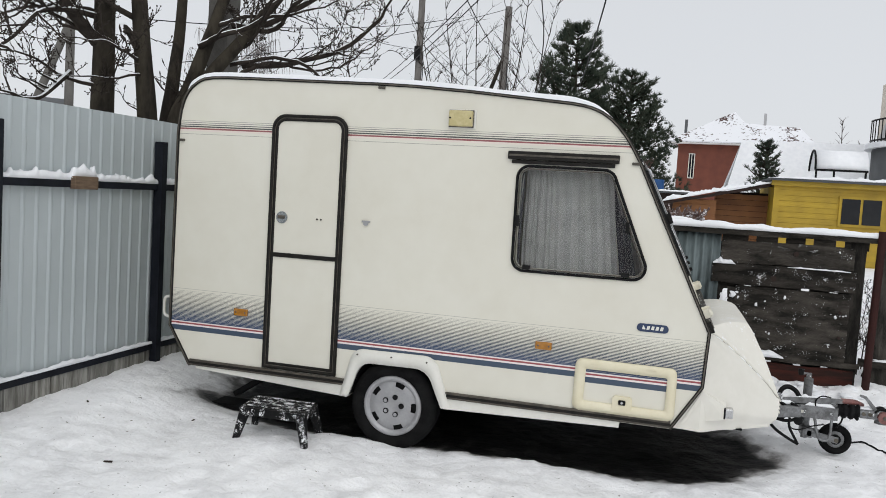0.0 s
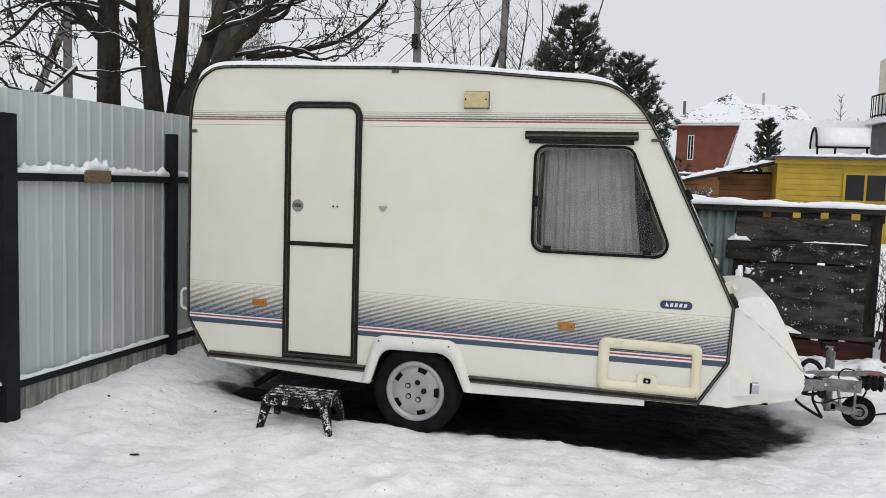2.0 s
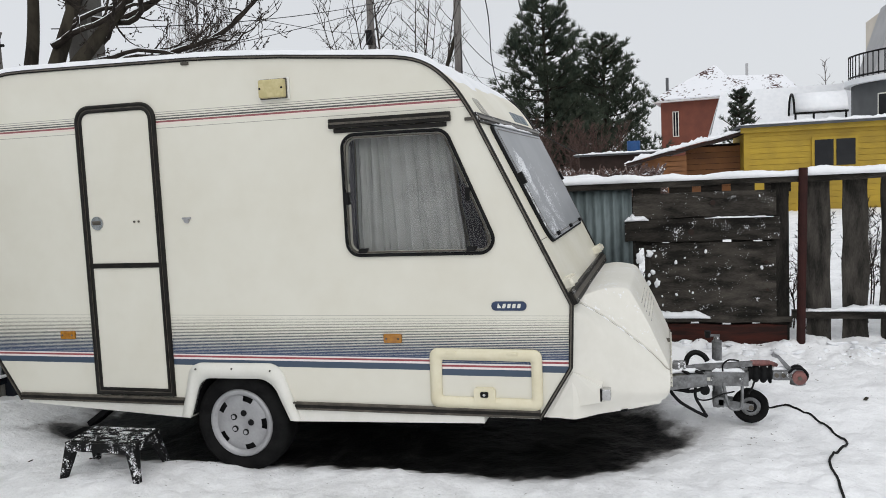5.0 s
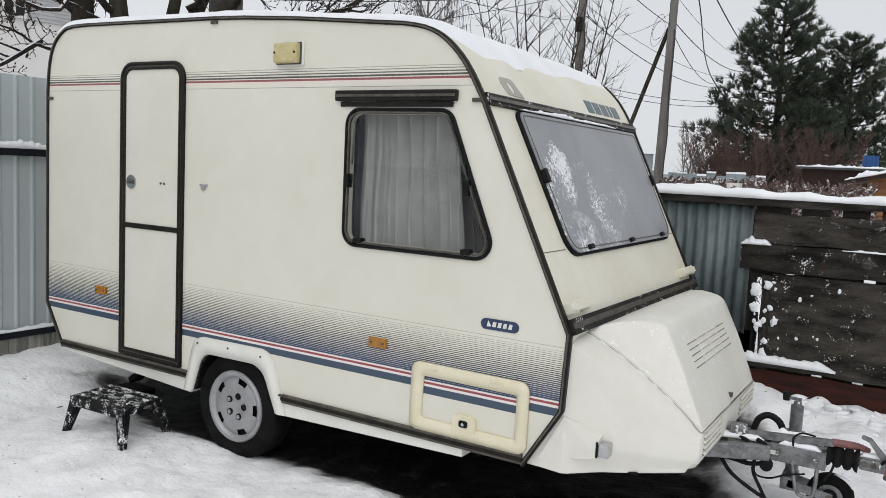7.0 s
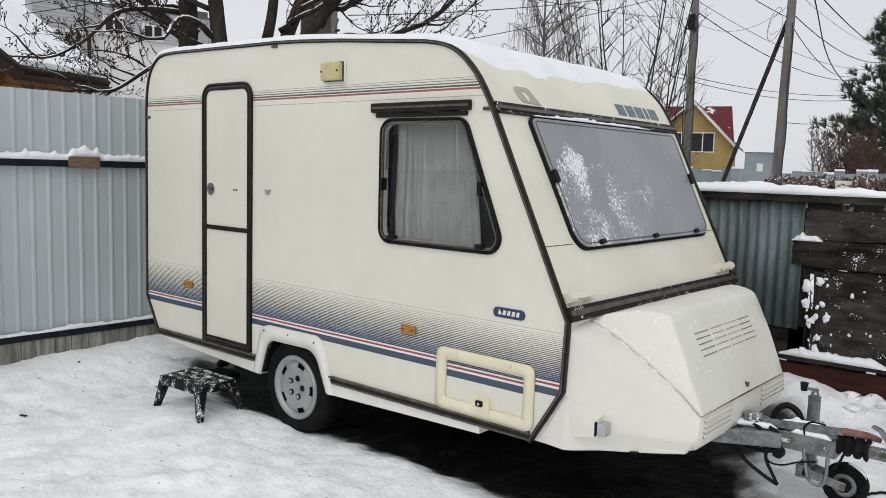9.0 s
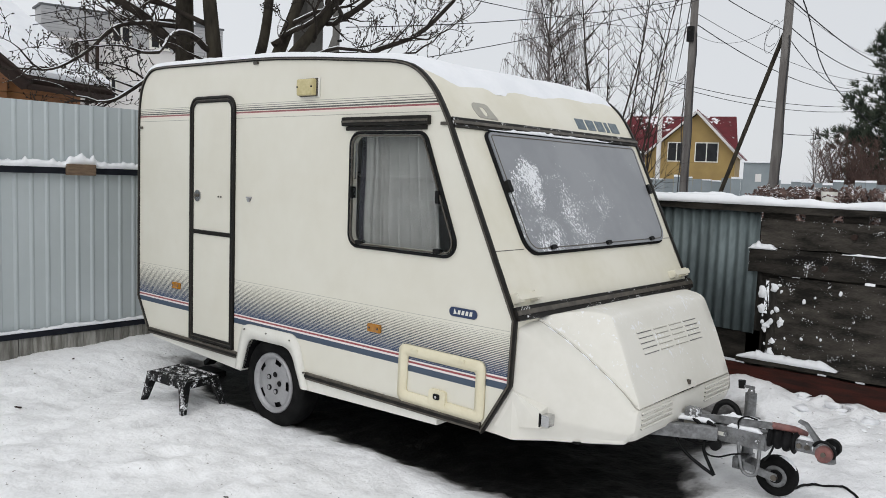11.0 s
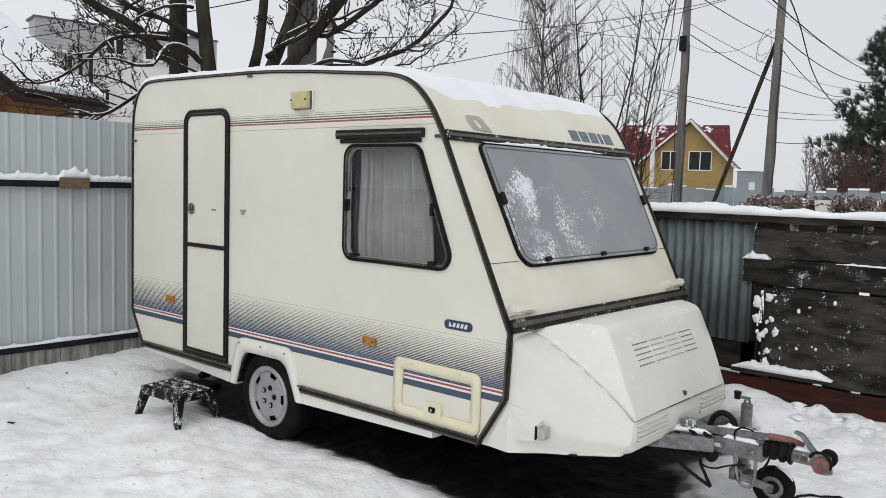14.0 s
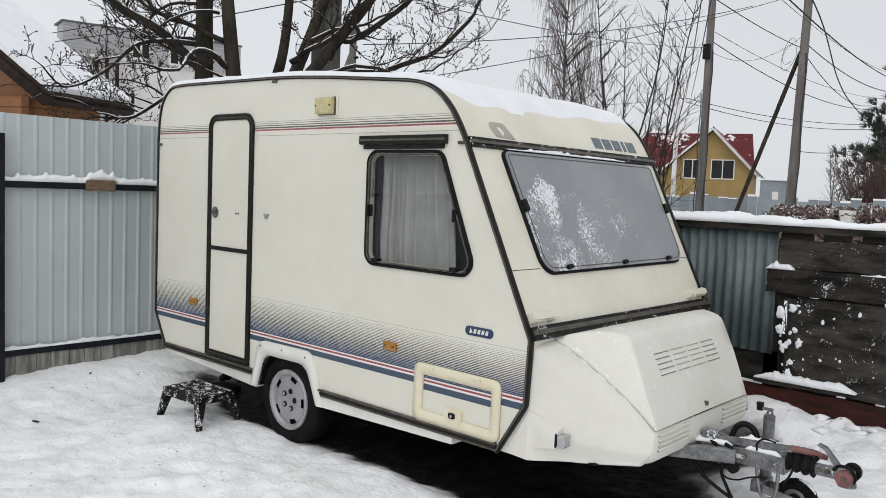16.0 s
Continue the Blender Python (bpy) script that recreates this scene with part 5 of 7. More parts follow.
def build_stool():
    c = [Vector(p) for p in ((-2.775, -0.375, 0.0), (-2.315, -0.36, 0.0), (-2.36, -0.055, 0.0), (-2.82, -0.07, 0.0))]
    mid = sum(c, Vector()) / 4

    def at(s, t, z):
        p = c[0].lerp(c[1], s).lerp(c[3].lerp(c[2], s), t)
        return Vector((p.x, p.y, z))

    bm = bmesh.new()
    rimo = [at(0, 0, 0), at(1, 0, 0), at(1, 1, 0), at(0, 1, 0)]
    for i in range(4):
        a, b = rimo[i], rimo[(i + 1) % 4]
        ai, bi = a.lerp(mid, 0.10), b.lerp(mid, 0.10)
        vs = [bm.verts.new((p.x, p.y, z)) for z in (0.235, 0.288) for p in (a, b, bi, ai)]
        for q in ((0, 1, 2, 3), (4, 5, 6, 7), (0, 1, 5, 4), (1, 2, 6, 5), (2, 3, 7, 6), (3, 0, 4, 7)):
            bm.faces.new([vs[k] for k in q])
    part("rim", bm, M_STOOL, stool, "black rim with snow in its grain")
    for i in range(8):
        t = 0.08 + 0.84 * i / 7
        a, b = at(0.04, t, 0.283), at(0.96, t, 0.283)
        bm = bmesh.new()
        m = Matrix.Translation((a + b) / 2) @ (b - a).to_track_quat("X", "Z").to_matrix().to_4x4()
        box(bm, (-(b - a).length / 2, -0.010, -0.010), ((b - a).length / 2, 0.010, 0.010), m, 0.002)
        part("slat", bm, M_STOOLTOP if i % 2 else M_STOOL, stool)
    for i in range(5):
        s = 0.1 + 0.8 * i / 4
        a, b = at(s, 0.04, 0.276), at(s, 0.96, 0.276)
        bm = bmesh.new()
        m = Matrix.Translation((a + b) / 2) @ (b - a).to_track_quat("X", "Z").to_matrix().to_4x4()
        box(bm, (-(b - a).length / 2, -0.006, -0.010), ((b - a).length / 2, 0.006, 0.008), m)
        part("cross_rib", bm, M_STOOLTOP, stool)
    for s, t in ((0, 0), (1, 0), (1, 1), (0, 1)):
        top = at(0.07 + 0.86 * s, 0.10 + 0.8 * t, 0.27)
        foot = at(-0.04 + 1.08 * s, -0.05 + 1.15 * t, 0.0)
        foot.z = height_at(foot.x, foot.y) - 0.01
        bm = bmesh.new()
        vs = []
        for p, w in ((top, 0.032), (foot, 0.019)):
            vs += [bm.verts.new(p + Vector((dx * w, dy * w, 0))) for dx, dy in ((-1, -1), (1, -1), (1, 1), (-1, 1))]
        for q in ((0, 1, 2, 3), (4, 5, 6, 7), (0, 1, 5, 4), (1, 2, 6, 5), (2, 3, 7, 6), (3, 0, 4, 7)):
            bm.faces.new([vs[k] for k in q])
        bmesh.ops.bevel(bm, geom=list(bm.edges), offset=0.005, segments=1, affect="EDGES")
        part("leg", bm, M_STOOL, stool)


build_stool()


# ---- metal fence beside the caravan ----
mfence = thing("metal_fence", (-4.28, 0.7, 0.1), "light grey corrugated steel fence on black posts and rails", "fence")


def corrugated(along, pitch, depth, flat=0.3):
    """Profile points of ribbed sheet from 0 to along, as (distance, depth)."""
    out, s = [], 0.0
    while s < along:
        for q, d in ((0.0, 0.0), (flat, 0.0), (flat + 0.12, depth), (0.88, depth), (1.0, 0.0)):
            if s + q * pitch <= along:
                out.append((s + q * pitch, d))
        s += pitch
    return out


def steel_sheet(y0, y1):
    prof = corrugated(y1 - y0 + 1e-6, 0.125, 0.008, 0.66)
    v, f = [], []
    for s, d in prof:
        for back in (0.0, -0.0012):
            v += [(-4.300 + d + back, y0 + s, 0.33), (-4.300 + d + back, y0 + s, 2.247)]
    for i in range(len(prof) - 1):
        a = i * 4
        f += [(a, a + 4, a + 5, a + 1), (a + 2, a + 3, a + 7, a + 6), (a + 1, a + 5, a + 7, a + 3), (a, a + 2, a + 6, a + 4)]
    return raw("sheet", v, f, M_SHEET, mfence, "", False)


y = -6.9
while y < 3.0:
    steel_sheet(y, y + 1.125)
    y += 1.125
for y in (-5.9, -3.45, -0.985, 0.745):
    w = 0.05 if y < 0 else 0.034
    p = part("post", boxes(((-4.285, y - w - 0.01 * (y < 0), 0.03 if y < 0 else 0.18), (-4.205, y + w, 2.085 if y < 0 else 2.07)), bevel=0.005), M_FPOST, mfence, "black square steel post")
for z in (1.69, 0.345):
    part("rail", boxes(((-4.288, -6.9, z - 0.025), (-4.245, 3.1, z + 0.03)), bevel=0.003), M_FPOST, mfence, "black steel rail")
lumpy("rail_snow", [(-4.262, -6.5, 1.72), (-4.262, -3.0, 1.72), (-4.262, -0.42, 1.72), (-4.262, 0.68, 1.72), (-4.262, 2.9, 1.72)], 0.05, 0.06, mfence, 41, 700, label="snow on the fence rail")
lumpy("rail_snow", [(-4.262, -6.5, 0.372), (-4.262, 2.9, 0.372)], 0.045, 0.028, mfence, 47, 320)
lumpy("rail_snow", [(-4.255, -0.30, 1.735), (-4.255, -0.02, 1.735)], 0.06, 0.075, mfence, 53, 30)
tagged(part("plinth", boxes(((-4.36, -6.9, -0.1), (-4.275, 3.1, 0.325)), bevel=0.006), M_CONC), "stained rough strip of upright boards under the fence", "plinth", kind="structure")
rng = random.Random(19)
y = -3.2
while y < 2.2:
    w = rng.uniform(0.11, 0.17)
    part("board", boxes(((-4.276, y, -0.05), (-4.262 + rng.uniform(-0.006, 0.006), y + w - 0.007, 0.322 - rng.uniform(0, 0.012))), bevel=0.003), M_PLINTH, bpy.data.objects["plinth"])
    y += w
tagged(part("timber_block", boxes(((-4.25, -0.295, 1.655), (-4.205, -0.055, 1.748)), bevel=0.004), M_BLOCK), "raw timber offcut fixed on the fence rail", "wood block")

# ---- timber fence behind ----
tfence = thing("timber_fence", (1.0, 2.85, 0.2), "weathered dark timber fence patched with boards, snow on top", "fence")
FY = 2.85


def board(name, x0, x1, z0, z1, y, th, material, seed, upright=False, label=""):
    """A rough board with wavy edges."""
    n = 24
    bm = bmesh.new()
    rows = []
    for i in range(n + 1):
        t = i / n
        if upright:
            z = z0 + (z1 - z0) * t
            a, b = x0 + 0.018 * noise.noise((z * 3, seed, 0)), x1 + 0.018 * noise.noise((z * 3, seed, 5))
            q = ((a, z), (b, z))
        else:
            x = x0 + (x1 - x0) * t
            a, b = z0 + 0.014 * noise.noise((x * 4, seed, 0)), z1 + 0.012 * noise.noise((x * 4, seed, 5))
            q = ((x, a), (x, b))
        rows.append([bm.verts.new((p[0], y + d, p[1])) for d in (-th / 2, th / 2) for p in q])
    for a, b in zip(rows, rows[1:]):
        for i, j in ((0, 1), (2, 3), (0, 2), (1, 3)):
            bm.faces.new((a[i], a[j], b[j], b[i]))
    for r in (rows[0], rows[-1]):
        bm.faces.new((r[0], r[1], r[3], r[2]))
    return part(name, bm, material, tfence, label)


def zinc(x0, x1, z0, z1):
    v, f = [], []
    n = int((x1 - x0) / 0.0095)
    for i in range(n + 1):
        x = x0 + (x1 - x0) * i / n
        d = 0.010 * math.sin(2 * math.pi * x / 0.076)
        sag = 0.02 * math.sin(x * 7)
        for back in (0.0, 0.002):
            v += [(x, FY - 0.01 + d + back, z0 + 0.12 * (x1 - x) * 0.3), (x + 0.0, FY - 0.01 + d + back, z1)]
    for i in range(n):
        a = i * 4
        f += [(a, a + 4, a + 5, a + 1), (a + 2, a + 3, a + 7, a + 6), (a, a + 2, a + 6, a + 4), (a + 1, a + 5, a + 7, a + 3)]
    return raw("zinc_sheet", v, f, M_SHEET2, tfence, "old blue-grey corrugated zinc sheet")


zinc(-1.5, 0.362, 0.645, 1.575)
board("top_beam", -4.2, 0.95, 1.570, 1.625, FY - 0.03, 0.05, M_PLANK, 3)
board("top_beam", 0.95, 6.5, 1.575, 1.628, FY - 0.035, 0.05, M_PLANK, 5)
board("board", 0.37, 1.505, 1.312, 1.520, FY - 0.01, 0.03, M_BOARDSNOW, 11)
board("board", 0.30, 1.53, 1.115, 1.302, FY - 0.03, 0.03, M_BOARDSNOW, 17)
board("board", 0.52, 1.50, 0.455, 1.098, FY - 0.012, 0.02, M_BOARDSNOW, 23, label="large dark boarding panel flecked with snow")
board("board", -1.2, 0.40, 0.42, 0.67, FY + 0.03, 0.03, M_PLANK, 25)
# battens that close the joints but for a few chinks
for x0, x1 in ((0.37, 0.60), (0.67, 0.855), (0.925, 1.09), (1.16, 1.345), (1.42, 1.62)):
    board("batten", x0, x1, 1.49, 1.60, FY + 0.009, 0.02, M_PLANK, x0 * 9)
board("batten", 0.36, 1.55, 1.26, 1.35, FY + 0.02, 0.02, M_PLANK, 93)
for x0, x1 in ((0.39, 0.60), (0.66, 1.09), (1.16, 1.33), (1.40, 1.52)):
    board("batten", x0, x1, 1.06, 1.15, FY + 0.02, 0.02, M_PLANK, x0 * 7)
for x0, x1 in ((0.36, 0.825), (0.89, 1.08), (1.145, 1.315), (1.375, 1.62)):
    board("batten", x0, x1, 0.37, 0.45, FY + 0.025, 0.02, M_PLANK, x0 * 5)
board("board", 0.30, 0.41, 0.2, 1.50, FY + 0.03, 0.03, M_PLANKV, 29, True)
board("board", 0.385, 0.432, 0.2, 0.80, FY + 0.06, 0.02, M_PLANKV, 30.4, True)
board("board", 0.455, 0.53, 0.2, 1.08, FY + 0.0, 0.03, M_PLANKV, 31, True)
board("post", 1.47, 1.60, 0.15, 1.575, FY + 0.02, 0.05, M_PLANKV, 33, True)
board("lower_rail", 0.25, 1.62, 0.428, 0.472, FY - 0.02, 0.05, M_PLANK, 35)
board("red_board", -0.6, 1.58, 0.215, 0.405, FY - 0.01, 0.03, M_REDBOARD, 37, label="worn dark red board")
board("red_board", 1.0, 2.4, 0.06, 0.24, FY - 0.03, 0.03, M_REDBOARD, 39)
board("lower_rail", 1.62, 6.5, 0.455, 0.525, FY + 0.01, 0.05, M_PLANK, 43)
x, i = 1.735, 0
random.seed(5)
while x < 6.3:
    w = random.uniform(0.165, 0.195)
    board("paling", x, x + w, 0.17, 1.58, FY + 0.05, 0.028, M_PLANKV, 50 + i * 3, True)
    x += w + random.uniform(0.07, 0.095)
    i += 1
for k in range(6):
    x0 = -4.1 + k * 0.5
    board("paling", x0, x0 + 0.47, 0.17, 1.53, FY + 0.05, 0.028, M_PLANKV, 90 + k * 3, True)
for px, pz, r in ((1.015, 1.43, 0.022), (0.84, 1.19, 0.026), (1.42, 0.93, 0.014), (1.43, 0.7, 0.012)):
    part("knot", cyl(bmesh.new(), (px, FY - 0.048, pz), (px, FY - 0.024, pz), r, 10), M_BROWN, tfence)
rp = part("steel_post", cyl(bmesh.new(), (1.665, FY - 0.12, 0.1), (1.70, FY - 0.08, 1.685), 0.034, 14), M_RUST, tfence, "rusty red-brown steel post")
lumpy("fence_snow", [(-4.1, FY - 0.02, 1.622), (6.5, FY - 0.025, 1.624)], 0.13, 0.075, tfence, 61, 420, label="snow along the fence top", crisp=0.15)
lumpy("fence_snow", [(-0.9, FY + 0.12, 1.622), (0.55, FY + 0.12, 1.622)], 0.12, 0.10, tfence, 64, 90, crisp=0.15)
board("back_plank", -1.0, 0.6, 1.585, 1.62, FY + 0.12, 0.10, M_PLANK, 7)
lumpy("fence_snow", [(1.66, FY + 0.0, 0.52), (6.4, FY + 0.0, 0.52)], 0.08, 0.05, tfence, 67, 180)
lumpy("fence_snow", [(0.27, FY - 0.05, 0.470), (0.60, FY - 0.05, 0.470), (0.98, FY - 0.05, 0.470)], 0.10, 0.06, tfence, 71, 90, crisp=0.5)
lumpy("fence_snow", [(0.95, FY - 0.05, 1.303), (1.48, FY - 0.05, 1.300)], 0.03, 0.012, tfence, 72, 60)
lumpy("fence_snow", [(0.30, FY - 0.05, 1.298), (0.50, FY - 0.05, 1.300)], 0.08, 0.04, tfence, 73, 34)
rng = random.Random(3)
for k in range(46):
    x0, z0, r = 0.40 + 0.16 * rng.random() ** 1.3, rng.uniform(0.50, 1.05), 0.006 + 0.024 * rng.random() ** 2
    if k > 36:
        x0, z0, r = rng.uniform(0.55, 1.48), rng.uniform(0.5, 1.05), rng.uniform(0.007, 0.013)
    bm = bmesh.new()
    bmesh.ops.create_icosphere(bm, subdivisions=3 if r > 0.02 else 2, radius=r, matrix=Matrix.Translation((x0, FY - 0.026, z0)) @ Matrix.Diagonal((rng.uniform(0.7, 1.2), 0.5, rng.uniform(0.8, 1.6), 1)))
    for vv in bm.verts:
        vv.co += Vector((noise.noise(vv.co * 34), 0.4 * noise.noise(vv.co * 41), noise.noise(vv.co * 37 + Vector((5, 0, 0))))) * r * 0.7
        vv.co += Vector((noise.noise(vv.co * 95), 0, noise.noise(vv.co * 95 + Vector((0, 7, 0))))) * r * 0.14
    part("snow_clump", bm, M_SNOW, tfence, "", True)

# odd bits on the snow
for k, (x, y, s, mtl) in enumerate(((-3.25, -1.07, 0.026, M_BROWN), (-3.3, -0.1, 0.02, M_BARK), (-2.9, -0.02, 0.02, M_BARK), (1.9, 1.6, 0.03, M_BARK), (-4.0, -0.35, 0.02, M_BARK), (-1.0, -0.9, 0.014, M_BARK))):
    bm = bmesh.new()
    z = height_at(x, y)
    box(bm, (-s, -s * 0.35, 0), (s, s * 0.35, s * 0.3), Matrix.Translation((x, y, z - 0.002)) @ Matrix.Rotation(k * 1.3 + 0.4, 4, "Z"), s * 0.1)
    tagged(part("litter" if k == 0 else "twig_bit", bm, mtl), "small dull red scrap lying on the snow" if k == 0 else "small dark bark scrap lying on the snow", "litter" if k == 0 else "bark")
cable_pts = [(1.14, 1.2, 0.1), (1.26, 1.42, 0.1), (1.47, 1.42, 0.06), (1.62, 1.06, 0.05), (1.64, 0.86, 0.05), (1.495, 0.57, 0.05), (1.475, 0.18, 0.05), (1.43, -0.5, 0.04), (1.36, -1.2, 0.04)]
tagged(tube("power_cable", [Vector((p[0], p[1], height_at(p[0], p[1]) + 0.006)) for p in spline(cable_pts, 10)], 0.007, M_BLACK), "thin black cable lying on the snow", "cable")


rng = random.Random(77)
v, f = [], []
for k in range(130):
    x = rng.uniform(0.75, 3.4)
    y = 2.74 - 0.5 * rng.random() ** 2
    bm = bmesh.new()
    r = rng.uniform(0.008, 0.03) * (1.2 if y > 2.55 else 0.6)
    bmesh.ops.create_icosphere(bm, subdivisions=2, radius=r)
    b = len(v)
    for q in bm.verts:
        p = q.co + Vector((noise.noise(q.co * 25 + Vector((k, 0, 0))), noise.noise(q.co * 25 + Vector((0, k, 0))), noise.noise(q.co * 25 + Vector((0, 0, k))))) * r * 0.9
        v.append((x + p.x * 1.5, y + p.y * 1.3, height_at(x, y) + p.z * 0.8))
    f += [tuple(b + q.index for q in fc.verts) for fc in bm.faces]
    bm.free()
tagged(raw("snow_chunks", v, f, M_SNOW), "loose lumps of snow along the fence foot", "snow", kind="stuff")

# ---- trees ----
def limb(verts, faces, p, d, length, r, depth, rng, seg=6, droop=0.0, kids=3, snow=None, curl=0.25, tips=None):
    """A crooked limb with its twigs."""
    n = max(6, int(length / 0.13) + 2)
    pts, rad = [Vector(p)], [r]
    d = Vector(d).normalized()
    for i in range(1, n + 1):
        d = (d + Vector((rng.uniform(-1, 1), rng.uniform(-1, 1), rng.uniform(-1, 1))) * curl * 0.5 + Vector((0, 0, droop))).normalized()
        pts.append(pts[-1] + d * (length / n))
        rad.append(r * (1 - 0.88 * i / n))
    if snow is not None and depth <= 0:
        rad[-2], rad[-1] = 0.0075, 0.002
    tube_data(pts, rad, seg if depth > 1 else 4, verts, faces)
    if snow is not None and r > 0.012:
        up = Vector((0, 0, 1))
        q = [a + up * b * 0.62 for a, b in zip(pts, rad)]
        if abs(d.z) < 0.8:
            tube_data(q, [b * 0.62 for b in rad], 5, snow[0], snow[1])
    if depth <= 0:
        return
    for k in range(kids):
        t = rng.uniform(0.25, 0.98) if k else 0.98
        i = min(n - 1, int(t * n))
        side_ = d.orthogonal().normalized()
        side_.rotate(Matrix.Rotation(rng.uniform(0, 6.28), 3, d))
        dl = (pts[i] - pts[i - 1]).normalized() if i else d
        nd = (dl * rng.uniform(0.6, 1.1) + side_ * rng.uniform(0.45, 0.9) + Vector((0, 0, 0.35))).normalized()
        limb(verts, faces, pts[i], nd, length * (rng.uniform(0.24, 0.46) if snow is not None else rng.uniform(0.3, 0.55)), max(rad[i] * 0.5, 0.0045 if snow is not None else 0.0035), depth - 1, rng, seg, droop, kids, snow, curl)


def stem_tree(name, label, stems, branches, seed, snowy=True, twig_kids=4, twig_depth=3, limbs=()):
    t = thing(name, (stems[0][0][0][0], stems[0][0][0][1], 0.2), label, "tree")
    rng = random.Random(seed)
    v, f = [], []
    for pts, r0, r1 in stems:
        c = spline(pts, 8)
        tube_data(c, [r0 + (r1 - r0) * i / (len(c) - 1) for i in range(len(c))], 14, v, f)
    raw("trunk", v, f, M_BARK, t, "dark ridged bark")
    v, f, snow = [], [], ([], [])
    for pts, r0, r1 in limbs:
        c = spline(pts, 6)
        c = [p + Vector((noise.noise(p * 2.3), noise.noise(p * 2.3 + Vector((9, 0, 0))), noise.noise(p * 2.3 + Vector((0, 9, 0))))) * 0.05 for p in c]
        rad = [r0 + (r1 - r0) * i / (len(c) - 1) for i in range(len(c))]
        tube_data(c, rad, 9, v, f)
        tube_data([p + Vector((0, 0, 0.55 * q)) for p, q in zip(c, rad)], [0.68 * q for q in rad], 7, snow[0], snow[1])
        for k in range(4, len(c), 2):
            side_ = Vector((rng.uniform(-1, 1), rng.uniform(-1, 1), rng.uniform(-0.3, 1))).normalized()
            limb(v, f, c[k], (c[k] - c[k - 1]).normalized() * 0.6 + side_ * 0.8, rng.uniform(0.35, 0.8), 0.013, 2, rng, 5, 0.02, 4, snow, 0.75)
        limb(v, f, c[-1], c[-1] - c[-2], 0.7, r1, 2, rng, 5, 0.02, 4, snow, 0.6)
    for p, d, ln, r in branches:
        limb(v, f, p, d, ln * (0.95 if r > 0.03 else 0.85), r * 0.72, twig_depth, rng, 6, 0.03, twig_kids, snow if snowy else None, 0.75)
    for k in range(26):
        pts = stems[k % len(stems)][0]
        a = Vector(pts[1]).lerp(Vector(pts[2]), rng.uniform(0.3, 1.0))
        b = rng.uniform(0, 6.28)
        limb(v, f, a, (math.cos(b), math.sin(b), 0.5), rng.uniform(0.3, 0.7), 0.011, 1, rng, 5, 0.0, 4, snow if snowy else None, 0.8)
    raw("crown", v, f, M_TWIG, t, "bare twigs with buds")
    if snowy:
        raw("branch_snow", snow[0], snow[1], M_SNOW, t, "snow lying on the limbs")
    return t


S = [
    ([(-5.5, 1.55, 0.1), (-5.5, 1.55, 2.0), (-5.5, 1.55, 3.2), (-5.52, 1.53, 5.0), (-5.5, 1.5, 7.2)], 0.135, 0.06),
    ([(-5.2, 1.95, 0.1), (-5.16, 1.85, 1.6), (-5.16, 1.78, 2.4), (-5.2, 1.7, 3.2), (-5.25, 1.62, 4.4), (-5.3, 1.6, 6.5)], 0.13, 0.045),
    ([(-5.2, 2.0, 0.1), (-5.15, 2.05, 2.0), (-5.2, 2.25, 2.8), (-5.3, 2.5, 3.6), (-5.4, 2.7, 5.5)], 0.095, 0.04),
    ([(-5.2, 2.05, 0.1), (-5.1, 2.1, 2.1), (-5.0, 2.3, 2.8), (-4.9, 2.55, 3.5), (-4.75, 2.9, 4.6), (-4.6, 3.2, 6.0)], 0.10, 0.04),
    ([(-5.15, 2.0, 0.1), (-5.05, 2.05, 2.2), (-4.85, 2.25, 2.75), (-4.55, 2.6, 3.35), (-4.2, 3.0, 4.1), (-3.8, 3.4, 5.2)], 0.10, 0.035),
]
